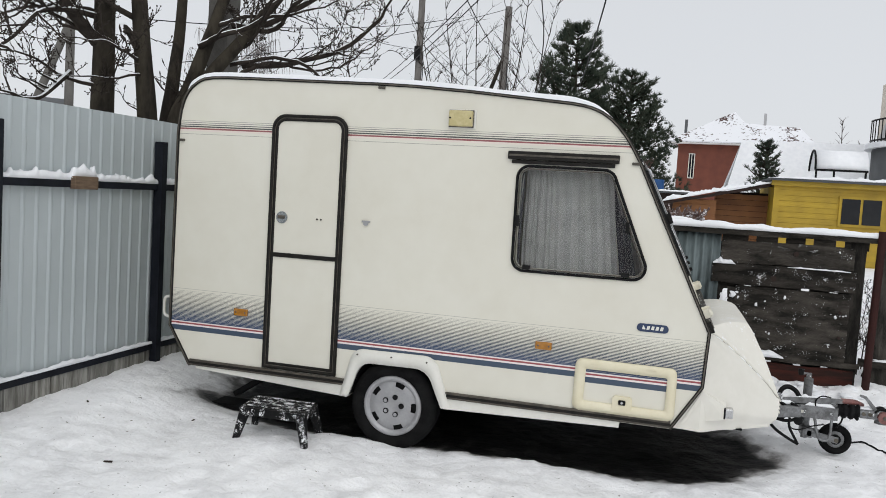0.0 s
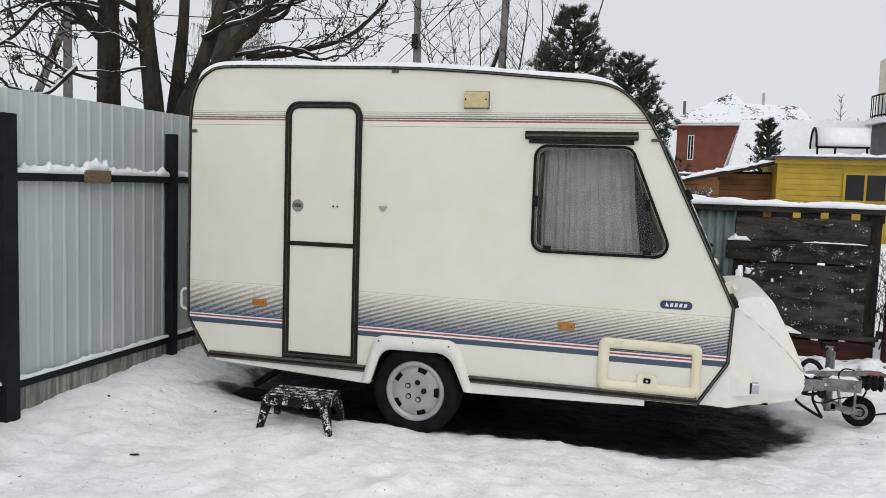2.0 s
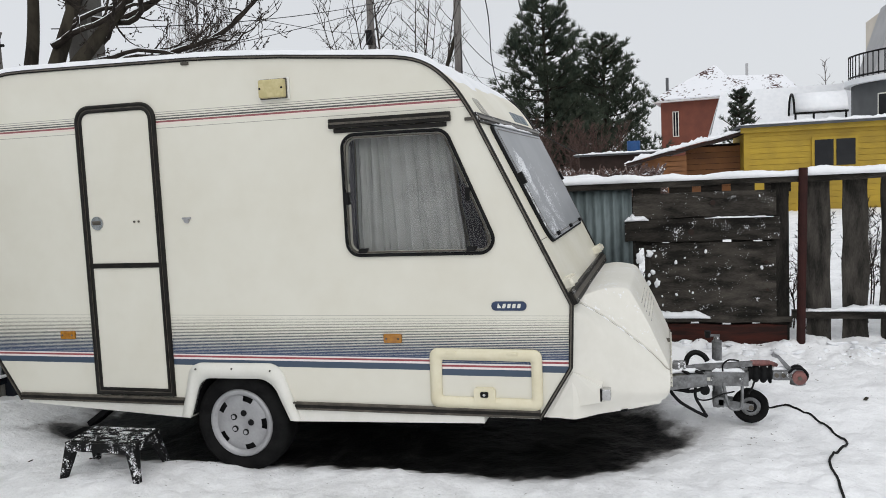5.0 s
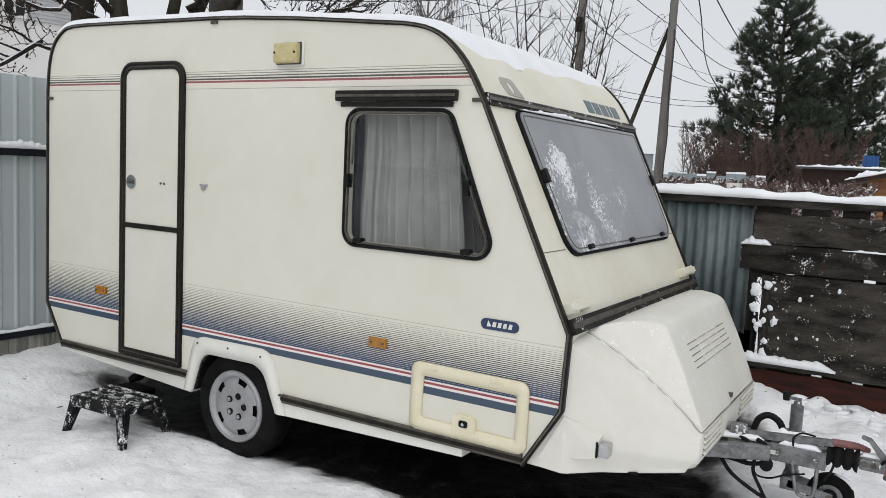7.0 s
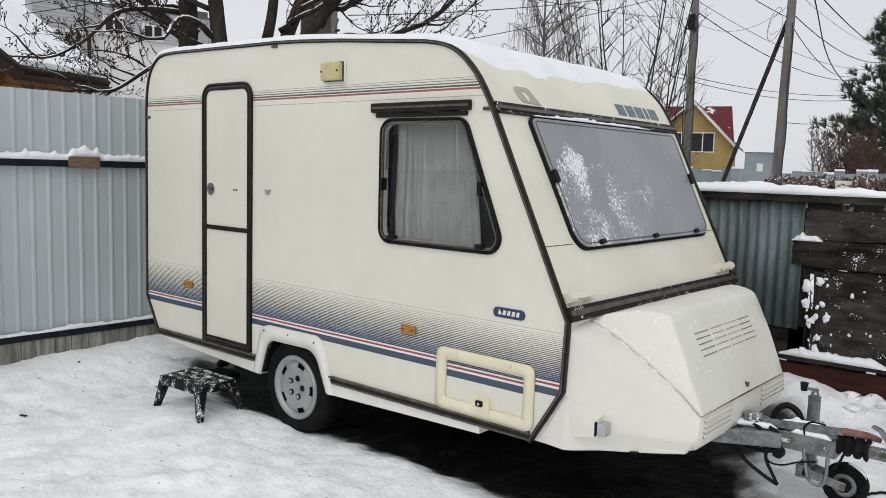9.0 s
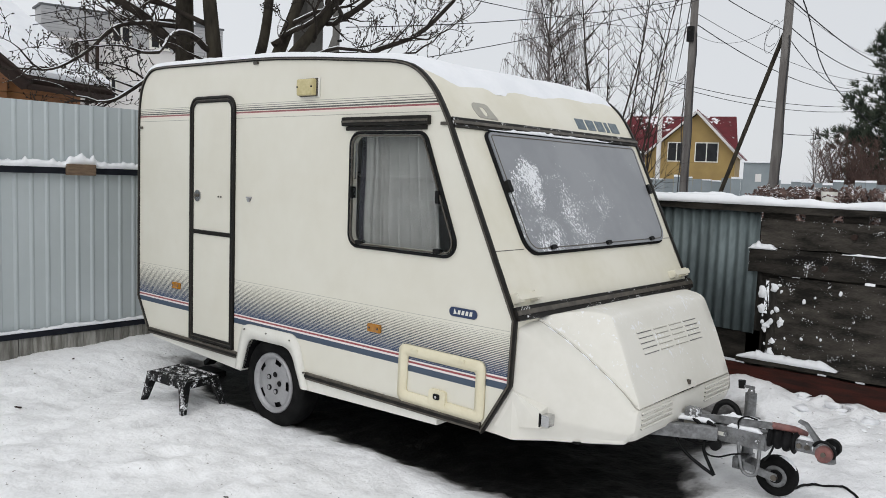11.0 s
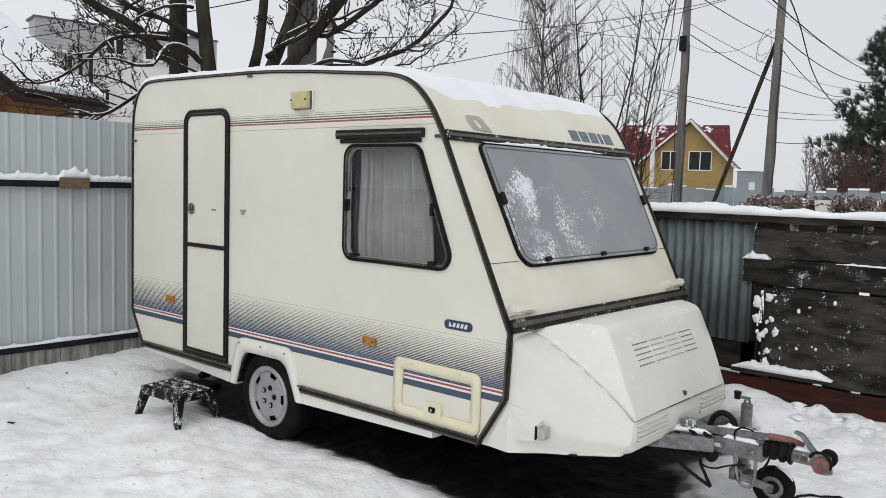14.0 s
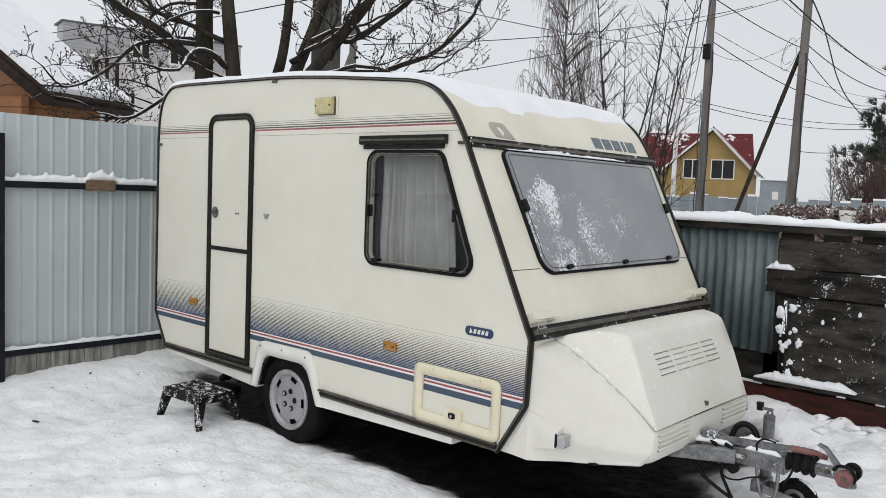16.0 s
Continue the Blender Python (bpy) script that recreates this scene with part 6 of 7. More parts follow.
B = [((-5.5, 1.5, 3.3), (-0.9, -0.6, 0.25), 2.0, 0.026),
     ((-4.9, 2.3, 2.72), (1.0, 0.5, 0.10), 2.9, 0.034), ((-4.7, 2.5, 3.0), (1.0, 0.6, 0.25), 2.7, 0.034), ((-4.95, 2.3, 3.15), (1.0, 0.45, 0.40), 2.2, 0.042),
     ((-5.0, 2.15, 2.62), (1.0, 0.35, 0.06), 2.6, 0.042), ((-4.5, 2.7, 3.4), (1.0, 0.3, 0.25), 2.2, 0.04), ((-4.9, 2.5, 3.4), (0.9, 0.1, 0.5), 1.8, 0.035),
     ((-5.25, 1.65, 3.3), (-0.6, -1.0, 0.15), 2.0, 0.045), ((-5.2, 1.7, 3.0), (-0.3, -1.0, 0.55), 2.2, 0.05), ((-5.5, 1.5, 3.0), (-0.5, -0.9, 0.3), 1.6, 0.035),
     ((-5.5, 1.5, 3.4), (0.3, -1.0, 0.1), 1.7, 0.035), ((-5.2, 1.7, 2.9), (-0.2, -0.9, 0.12), 1.3, 0.024), ((-5.16, 1.75, 2.75), (-0.1, -1.0, 0.15), 1.2, 0.022), ((-4.6, 2.6, 3.2), (1.0, -0.1, 0.1), 1.6, 0.028), ((-5.0, 2.4, 3.1), (0.7, -0.7, 0.5), 1.4, 0.024), ((-5.5, 1.5, 3.7), (-0.9, -0.5, 0.2), 1.8, 0.03), ((-5.5, 1.5, 3.1), (-1.0, -0.3, 0.1), 1.6, 0.026), ((-5.3, 1.6, 3.6), (0.1, -1.0, 0.35), 1.6, 0.028),
     ((-4.2, 3.0, 4.0), (1.0, -0.1, 0.2), 1.9, 0.035), ((-5.3, 1.6, 4.2), (0.4, -0.9, 0.5), 1.6, 0.03), ((-5.5, 1.5, 4.2), (-0.2, -1.0, 0.3), 1.8, 0.035), ((-4.8, 2.8, 4.3), (0.8, 0.5, 0.4), 1.8, 0.03),
     ((-5.5, 1.55, 2.6), (-0.1, -1.0, 0.25), 1.4, 0.03), ((-4.0, 3.2, 4.6), (0.6, 0.6, 0.6), 1.5, 0.025)]
LONG_BOUGHS = [
    ([(-5.56, 1.52, 3.04), (-5.58, 1.18, 3.27), (-5.64, 0.86, 3.45), (-5.7, 0.5, 3.64)], 0.062, 0.04),
    ([(-5.53, 1.47, 3.27), (-5.52, 1.08, 3.24), (-5.57, 0.77, 3.14), (-5.62, 0.44, 2.78), (-5.66, 0.09, 2.66)], 0.03, 0.01),
    ([(-5.58, 1.19, 2.68), (-5.5, 0.91, 2.49), (-5.48, 0.73, 2.39), (-5.57, 0.54, 2.4)], 0.026, 0.012),
    ([(-4.99, 2.79, 3.5), (-4.74, 2.93, 3.47), (-4.5, 3.06, 3.58), (-4.19, 3.24, 3.82)], 0.04, 0.03),
    ([(-4.78, 2.89, 3.04), (-4.32, 3.25, 3.17), (-3.95, 3.48, 3.31), (-3.54, 3.72, 3.7)], 0.034, 0.022),
]
stem_tree("maple_tree", "bare many-stemmed tree with snow on its dark limbs", S, B, 11, True, 5, 3, LONG_BOUGHS)
tagged(part("concrete_pole", boxes(((-5.13, 2.73, 0.0), (-4.88, 2.98, 8.5)), bevel=0.02), M_POLE), "square grey concrete utility pole", "utility pole")


def sapling(name, label, at, hgt, n, spread, seed, material=None, r0=0.02, depth=2, kids=4, droop=0.0, grp=""):
    t = thing(name, at, label, "tree", grp)
    rng = random.Random(seed)
    v, f = [], []
    for i in range(n):
        tv, tf = [], []
        a = rng.uniform(0, 6.28)
        top = Vector(at) + Vector((math.cos(a) * spread * rng.uniform(0.3, 1), math.sin(a) * spread * rng.uniform(0.3, 1), hgt * rng.uniform(0.75, 1)))
        base = Vector(at) + Vector((math.cos(a) * 0.1, math.sin(a) * 0.1, 0))
        c = spline([base, base.lerp(top, 0.35) + Vector((rng.uniform(-1, 1), rng.uniform(-1, 1), 0)) * spread * 0.15, base.lerp(top, 0.7), top], 5)
        tube_data(c, [r0 * (1 - 0.85 * k / (len(c) - 1)) for k in range(len(c))], 5, tv, tf)
        raw("stem", tv, tf, material or M_TWIG, t)
        for k in range(4, len(c)):
            for _ in range(kids // 2):
                b = rng.uniform(0, 6.28)
                limb(v, f, c[k], (math.cos(b), math.sin(b), 1.1), hgt * 0.16 * (1.3 - k / len(c)), r0 * 0.3, depth - 1, rng, 4, droop, kids, None, 0.2)
    raw("crown", v, f, material or M_TWIG, t, "bare twigs")
    return t


sapling("bare_sapling", "bare thin-stemmed sapling with upright twigs", (-2.7, 6.0, 0.2), 4.7, 9, 1.2, 3, r0=0.020, depth=2, kids=4)
sapling("bare_sapling", "bare spreading sapling with angled twigs", (-2.75, 6.3, 0.2), 4.0, 5, 1.25, 8, r0=0.015, depth=2, kids=3)


def birch(at, hgt, width, seed):
    """A birch whose fine twigs hang in curtains from rising limbs."""
    t = thing("birch_tree", at, "tall grey birch with fine drooping twigs", "tree")
    rng = random.Random(seed)
    at = Vector(at)
    tube("trunk", spline((at, at + Vector((0.3, 0, hgt * 0.4)), at + Vector((0.1, 0.1, hgt * 0.75)), at + Vector((0.4, 0, hgt)))), [0.20 * (1 - 0.93 * k / 24) for k in range(25)], M_BIRCH, t)
    lv, lf, v, f = [], [], [], []
    for k in range(46):
        q = rng.uniform(0.28, 0.97)
        a = rng.uniform(0, 6.28)
        ln = width * (1.15 - 0.75 * q) * rng.uniform(0.6, 1.1)
        p = at + Vector((0.25, 0.03, hgt * q))
        d = Vector((math.cos(a), math.sin(a), rng.uniform(0.7, 1.4)))
        c = spline((p, p + d * ln * 0.5, p + Vector((d.x, d.y, d.z * 0.85)) * ln), 5)
        tube_data(c, [0.055 * (1 - 0.85 * i / (len(c) - 1)) for i in range(len(c))], 4, lv, lf)
        for _ in range(24):
            o = c[rng.randrange(3, len(c))]
            b = rng.uniform(0, 6.28)
            w, drop = rng.uniform(0.2, 0.7), rng.uniform(0.5, 2.0)
            e = Vector((math.cos(b) * w, math.sin(b) * w, 0))
            tube_data([o, o + e * 0.5 + Vector((0, 0, 0.12)), o + e * 0.9 - Vector((0, 0, drop * 0.45)), o + e - Vector((0, 0, drop))], [0.018, 0.015, 0.012, 0.007], 3, v, f)
    raw("limb", lv, lf, M_BIRCH, t, "rising grey limbs")
    raw("crown", v, f, M_BIRCH, t, "curtain of fine hanging twigs")
    return t


birch((-30.2, 45.0, 0.2), 16.5, 4.6, 21)
sapling("bare_tree", "bare brown tree far beyond the fences", (-9.5, 38.0, 0.2), 5.0, 5, 1.6, 23, M_BIRCH, 0.05, 2, 4)
sapling("bare_tree", "bare grey tree far behind the houses", (16.0, 82.0, 0.2), 11.0, 5, 3.0, 24, M_BIRCH, 0.15, 2, 4)
for k, (x, y) in enumerate(((0.45, 3.35), (1.75, 3.5), (2.4, 3.8), (3.0, 3.5), (3.6, 3.9))):
    sapling("bare_bush", "bare snowy bush behind the palings", (x, y, 0.2), 1.0 + 0.1 * (k % 3), 9, 0.5, 30 + k, r0=0.008, depth=2, kids=4)


def pine(name, label, at, hgt, width, seed, base=0.12, density=1.0):
    t = thing(name, at, label, "tree")
    rng = random.Random(seed)
    at = Vector(at)
    tube("trunk", [at, at + Vector((0.1, 0, hgt * 0.5)), at + Vector((0, 0, hgt))], [hgt * 0.02, hgt * 0.014, 0.02], M_BARK, t)
    v, f, bv, bf = [], [], [], []
    levels = int(24 * density)
    for i in range(levels):
        q = base + (1 - base) * (i + rng.uniform(-0.25, 0.25)) / levels
        tier = width * (1 - max(q, 0.0)) ** 0.7 * rng.uniform(0.75, 1.1) + 0.15
        for k in range(rng.randint(8, 10)):
            a = rng.uniform(0, 6.28)
            rad = tier * rng.uniform(0.55, 1.12)
            p = at + Vector((0, 0, hgt * q))
            rise = rad * (rng.uniform(0.05, 0.35) + 0.4 * q)
            tip = p + Vector((math.cos(a) * rad, math.sin(a) * rad, rise))
            c = [p, p.lerp(tip, 0.55) - Vector((0, 0, rad * 0.12)), tip]
            tube_data(c, [0.045, 0.028, 0.01], 4, bv, bf)
            across = Vector((-math.sin(a), math.cos(a), 0))
            m = max(4, int(rad * 5.5))
            for j in range(m):
                e = 0.28 + 0.72 * math.sqrt((j + rng.random()) / m)
                o = (c[0].lerp(c[1], e * 2) if e < 0.5 else c[1].lerp(c[2], e * 2 - 1)) + across * rng.uniform(-1, 1) * 0.30 * rad * e + Vector((0, 0, rng.uniform(-0.04, 0.12) * rad))
                dirn = ((tip - p).normalized() * 0.7 + across * rng.uniform(-0.6, 0.6) + Vector((0, 0, rng.uniform(0.3, 1.0)))).normalized()
                size = rng.uniform(0.28, 0.5) * (hgt / 11)
                for _ in range(20):
                    dd = (dirn + Vector((rng.uniform(-1, 1), rng.uniform(-1, 1), rng.uniform(-1, 1))) * 0.7).normalized()
                    sd = dd.orthogonal().normalized() * size * 0.06
                    sd.rotate(Matrix.Rotation(rng.uniform(0, 6.28), 3, dd))
                    b = len(v)
                    v.extend((tuple(o - sd), tuple(o + sd), tuple(o + dd * size)))
                    f.append((b, b + 1, b + 2))
    raw("bough", bv, bf, M_BARK, t)
    raw("crown", v, f, M_NEEDLE, t, "dark green needles", False)
    return t


pine("pine_tree", "tall dark green pine", (-6.0, 42.0, 0.2), 11.8, 4.3, 5)
pine("pine_tree", "dark green pine beside another", (-3.0, 46.0, 0.2), 9.8, 4.4, 6)
pine("pine_tree", "dark green pine behind bare shrubs", (-5.0, 49.0, 0.2), 8.6, 3.8, 7)
pine("spruce_tree", "small dark green spruce beside the snowy roof", (3.6, 31.0, 0.2), 4.6, 1.15, 9, 0.08, 1.1)
for k, (x, y) in enumerate(((-7.6, 38.0), (-6.0, 36.5), (-4.2, 37.5), (-8.6, 40.0), (-2.9, 38.5))):
    sapling("brown_bush", "bare reddish-brown bush under the pines", (x, y, 0.2), 4.2, 16, 2.3, 60 + k, M_HEDGE, 0.045, 2, 8)

# ---- poles and wires ----
def pole(name, label, at, hgt, r, material, lean=(0, 0)):
    t = thing(name, at, label, "utility pole")
    top = Vector(at) + Vector((lean[0], lean[1], hgt))
    part("shaft", cyl(bmesh.new(), at, top, r, 12, r * 0.75), material, t, "", True)
    part("insulator", cyl(bmesh.new(), top - Vector((0.12, 0, 0.35)), top + Vector((0.12, 0, -0.35)), 0.035, 8), M_BLACK, t)
    return t


PA, PB, PC = Vector((-9.2, 22.6, 0.2)), Vector((-6.0, 21.8, 0.2)), Vector((-17.5, 37.5, 0.2))
pole("utility_pole", "grey wooden utility pole with wires", PA, 9.8, 0.15, M_POLEW)
t = pole("utility_pole", "grey wooden utility pole with a dark strut", PB, 8.0, 0.16, M_POLEW, (0.15, 0))
tube("strut", (PB + Vector((0, 0.1, 6.2)), PB + Vector((-2.3, 0.6, 0.0))), 0.07, M_BARK, t, "dark timber strut")
pole("utility_pole", "pale concrete utility pole with insulators", PC, 7.6, 0.14, M_LIGHTWALL)
pole("utility_pole", "leaning grey concrete pole beyond the fence", (-15.0, 12.0, 0.2), 6.4, 0.13, M_POLE, (0.0, 0.0))
pole("utility_pole", "leaning grey concrete brace beyond the fence", (-16.9, 11.2, 0.2), 5.6, 0.12, M_POLE, (2.0, 0.8))
bm = boxes((tuple(PA + Vector((-0.12, -0.25, 6.3))), tuple(PA + Vector((0.10, -0.12, 6.8)))), bevel=0.02)
tagged(part("junction_box", bm, M_BLACK), "small dark box fixed on a utility pole", "junction box")


def wire(p, q, sag=0.5, r=0.012):
    p, q = Vector(p), Vector(q)
    pts = [p.lerp(q, i / 16) - Vector((0, 0, 4 * sag * (i / 16) * (1 - i / 16))) for i in range(17)]
    return tagged(tube("overhead_wire", pts, r, M_WIRE, seg=5), "thin black overhead wire", "wire", "overhead wires")


P1 = Vector((-5.0, 2.85, 7.4))
BOX = PA + Vector((0, 0, 6.7))
TIE = PB + Vector((0.0, 0, 6.3))
PCH = PC + Vector((0.4, 0, 7.1))
for p, q, s, r in ((P1 - Vector((0, 0, 3.4)), (-30, 1, 5.5), 0.5, 0.012), (P1 - Vector((0, 0, 3.1)), (-30, 3, 6.2), 0.6, 0.012),
                   ((-8.2, 6.6, 5.3), BOX, 0.25, 0.014), ((-9.1, 7.1, 4.5), (-7.2, 21.0, 7.7), 0.25, 0.016), ((-9.2, 8.2, 3.95), PB + Vector((0.15, 0, 7.95)), 0.2, 0.014),
                   (PCH, (-2.7, 8.1, 6.0), 0.2, 0.022), (PCH + Vector((0.3, 0, 0)), (-2.5, 8.1, 6.0), 0.25, 0.022),
                   (PCH, (-12.1, 55.0, 7.3), 0.4, 0.03), (PCH - Vector((0, 0, 0.2)), (-12.1, 55.0, 7.0), 0.5, 0.03), (PCH, PA + Vector((0, 0, 5.6)), 0.4, 0.018), (PCH, (-30.0, 33.0, 7.6), 0.5, 0.02),
                   (BOX + Vector((0.15, 0, 0.15)), (-11.0, 55.0, 8.4), 0.9, 0.026), (BOX + Vector((0.15, 0, 0.5)), (-10.5, 58.0, 9.4), 0.9, 0.016),
                   ((-4.2, 8.4, 5.95), TIE, 0.15, 0.018), (TIE + Vector((0, 0, 0.25)), (-8.0, 46.0, 8.3), 0.7, 0.026), (TIE, (-9.6, 45.3, 7.6), 0.8, 0.022), ((-3.6, 9.0, 6.4), (-9.4, 48.0, 9.4), 0.5, 0.012),
                   ((-0.9, 4.0, 4.4), (-5.4, 36.0, 7.2), 0.6, 0.018), (PB + Vector((0.15, 0, 3.2)), (-5.9, 36.0, 5.3), 0.4, 0.018), (BOX - Vector((0, 0, 0.1)), TIE + Vector((0, 0, 0.3)), 0.5, 0.010)):
    wire(p, q, s, r * 0.62)
tagged(tube("overhead_wire", spline(((-3.1, 11.0, 6.9), (-3.61, 15.82, 6.04), (-4.5, 20.5, 5.3), (-4.92, 23.77, 4.89), (-4.6, 26.5, 4.1), (-4.1, 28.5, 3.3), (-2.8, 30.4, 2.46))), 0.016, M_WIRE, seg=5), "slack black overhead wire", "wire", "overhead wires")
for pp, dx, top in ((PA, 0.17, 6.6), (PA, -0.15, 5.2), (PB, 0.22, 6.1)):
    pts = [pp + Vector((dx + 0.025 * math.sin(k * 1.7), -0.1, top * (1 - k / 9))) for k in range(10)]
    tagged(tube("pole_cable", spline(pts, 4), 0.018, M_WIRE, seg=5), "black cable running down a utility pole", "cable")
for k in range(2):
    a = 0.7 * k
    c = TIE + Vector((-0.25, -0.1, -0.2))
    pts = [c + Vector((0.18 * math.cos(a + t * 0.7) * (1 + 0.3 * k), 0.1 * math.sin(t), (0.3 + 0.2 * k) * math.sin(a + t * 0.8))) for t in range(8)]
    tagged(tube("wire_loop", spline(pts, 4), 0.007, M_WIRE, seg=4), "loose loop of thin black wire on a pole", "wire", "wire loops")


# ---- houses ----
def facing(at, yaw):
    return Matrix.Translation(at) @ Matrix.Rotation(radians(yaw), 4, "Z")


def pbox(name, m, lo, hi, material, parent, label="", bevel=0.0):
    return part(name, box(bmesh.new(), lo, hi, m, bevel), material, parent, label)


def window(m, x, z, w, h, parent, frame=M_WHITE, y=0.0, mull=1):
    """A framed window on the face y = 0, looking towards -y."""
    f = pbox("window", m, (x - w / 2, y - 0.06, z - h / 2), (x + w / 2, y + 0.02, z + h / 2), frame, parent, "framed window")
    n = mull + 1
    for i in range(n):
        a, b = x - w / 2 + 0.07 + i * (w - 0.07) / n, x - w / 2 + (i + 1) * (w - 0.07) / n
        pbox("pane", m, (a, y - 0.075, z - h / 2 + 0.07), (b, y - 0.03, z + h / 2 - 0.07), M_DARKGLASS, f)
    return f


def roof(m, pts, quads, material, parent, label="", thick=0.12):
    bm = bmesh.new()
    vs = [bm.verts.new(m @ Vector(p)) for p in pts]
    for q in quads:
        bm.faces.new([vs[i] for i in q])
    bmesh.ops.recalc_face_normals(bm, faces=bm.faces)
    bmesh.ops.solidify(bm, geom=bm.faces[:], thickness=-thick)
    return part("roof", bm, material, parent, label)


# red house with a snowy hipped roof
m = facing((0.6, 73.0, 0.2), -6)
h = thing("red_house", (0.6, 73.0, 0.2), "red rendered house under a snow-covered hipped roof", "house")
pbox("wall", m, (-0.4, 0, 0), (6.0, 9, 7.9), M_BRICK, h)
roof(m, [(-1.2, -0.8, 7.75), (6.9, -0.8, 7.75), (6.9, 9.8, 7.75), (-1.2, 9.8, 7.75), (4.2, 3.4, 10.9), (4.2, 5.6, 10.9)], [(0, 1, 4), (1, 2, 5, 4), (2, 3, 5), (3, 0, 4, 5)], M_ROOFTILE, h, "snow-covered tiles")
m2 = facing((0.6, 73.0, 0.2), -6) @ Matrix.Rotation(radians(-90), 4, "Z")
for x in (-6.5, -3.5):
    window(m2, x, 5.4, 0.8, 1.5, h)
window(m, 0.9, 5.6, 0.55, 2.3, h)
pbox("soffit", m, (-1.1, -0.75, 7.62), (6.8, 0.0, 7.74), M_LIGHTWALL, h)
pbox("chimney", m, (-0.35, 4, 8.0), (-0.1, 4.3, 10.3), M_GREY, h)
m = facing((7.5, 80.0, 0.2), 0)
h = thing("far_house", (7.5, 80.0, 0.2), "far house with a long snowy roof", "house")
pbox("wall", m, (-3.5, 0, 0), (5.5, 8, 7.0), M_BRICK, h)
roof(m, [(-4, -0.5, 7.8), (6.2, -0.5, 7.8), (4.6, 4, 10.4), (-4, 4, 10.9), (-4, 8.5, 7.8), (6.2, 8.5, 7.8)], [(0, 1, 2, 3), (3, 2, 5, 4)], M_ROOFTILE, h)
pbox("chimney", m, (1.05, 3.9, 9.8), (1.3, 4.15, 11.9), M_SIDING, h)
# low house with a steep snow-covered roof
m = facing((4.4, 47.0, 0.2), 0)
h = thing("steep_roof_house", (4.4, 47.0, 0.2), "grey house under a steep snow-covered roof", "house")
pbox("wall", m, (-0.6, 0.4, 0), (12, 5, 3.2), M_GREY, h)
roof(m, [(-1.6, -0.6, 1.6), (13, -0.6, 1.6), (13, 2.6, 5.8), (-0.4, 2.6, 5.8), (-1.6, 6, 1.6), (13, 6, 1.6)], [(0, 1, 2, 3), (3, 2, 5, 4)], M_SNOW, h, "thick snow on the roof", 0.25)
bm = bmesh.new()
bm.faces.new([bm.verts.new(m @ Vector(p)) for p in ((-1.2, -0.3, 1.4), (-1.2, 5.6, 1.4), (-0.3, 2.6, 5.6))])
part("gable", bm, M_GREY, h)
tube("bargeboard", (m @ Vector((-1.62, -0.62, 1.55)), m @ Vector((-0.42, 2.6, 5.75))), 0.16, M_SIDING, h, seg=4)
# yellow shed with a lean-to
m = facing((2.75, 19.8, 0.2), 0)
h = thing("yellow_shed", (2.75, 19.8, 0.2), "yellow boarded shed with a snowy flat roof", "shed")
pbox("wall", m, (0, 0.02, 0), (11.0, 4, 2.5), M_YELLOW, h)
for k in range(15):
    z = 0.1 + k * 0.158
    pbox("board", m, (0, 0.0, z), (11.0, 0.03, z + 0.148), M_YELLOW, h)
pbox("fascia", m, (-0.1, -0.12, 2.42), (11.1, 0.02, 2.56), M_YELLOW, h)
pbox("roof", m, (-0.15, -0.25, 2.56), (11.2, 4.2, 2.64), M_GREY, h)
pbox("corner_board", m, (-0.02, -0.03, 0), (0.14, 0.02, 2.45), M_YELLOW, h)
window(m, 2.30, 1.78, 1.15, 0.85, h, M_YELLOW)
lumpy("roof_snow", [m @ Vector((-0.2, -0.1, 2.63)), m @ Vector((11.2, -0.1, 2.63))], 0.5, 0.10, h, 101, 120, label="snow on the shed roof")
pts = [m @ Vector((4.25 + 0.42 * math.cos(a), -0.06, 1.82 + 0.42 * math.sin(a))) for a in [2 * math.pi * i / 30 for i in range(31)]]
for k in range(3):
    tagged(tube("hose_coil", [p + Vector((0.02 * k, -0.03 * k, 0.03 * k)) for p in pts], 0.022, M_BROWN), "coiled brown hose hanging on the shed wall", "hose", "coiled hose")
h2 = thing("lean_to", (1.3, 20.6, 0.2), "orange timber lean-to under a sloping snowy roof", "shed")
m = facing((-0.15, 20.2, 0.2), 0)
for k in range(12):
    pbox("log", m, (0.1, 0.0, 0.1 + k * 0.15), (1.35, 0.12, 0.235 + k * 0.15), M_ORANGE, h2)
    pbox("log", m, (1.35, 1.0, 0.1 + k * 0.17), (2.9, 1.1, 0.26 + k * 0.17), M_ORANGE, h2)
pbox("wall", m, (0.1, 0.1, 0.0), (1.35, 0.2, 1.9), M_ORANGE, h2)
pbox("wall", m, (1.35, 1.08, 0.0), (2.9, 1.2, 2.2), M_BROWN, h2)
roof(m, [(-0.35, -0.5, 1.72), (2.95, -0.3, 2.5), (2.95, 2.6, 2.5), (-0.35, 2.6, 1.72)], [(0, 1, 2, 3)], M_BROWN, h2, "", 0.08)
lumpy("roof_snow", [m @ Vector((-0.4, -0.35, 1.73)), m @ Vector((1.2, -0.25, 2.12)), m @ Vector((2.85, -0.15, 2.49))], 0.5, 0.13, h2, 107, 60, label="snow on the lean-to roof")
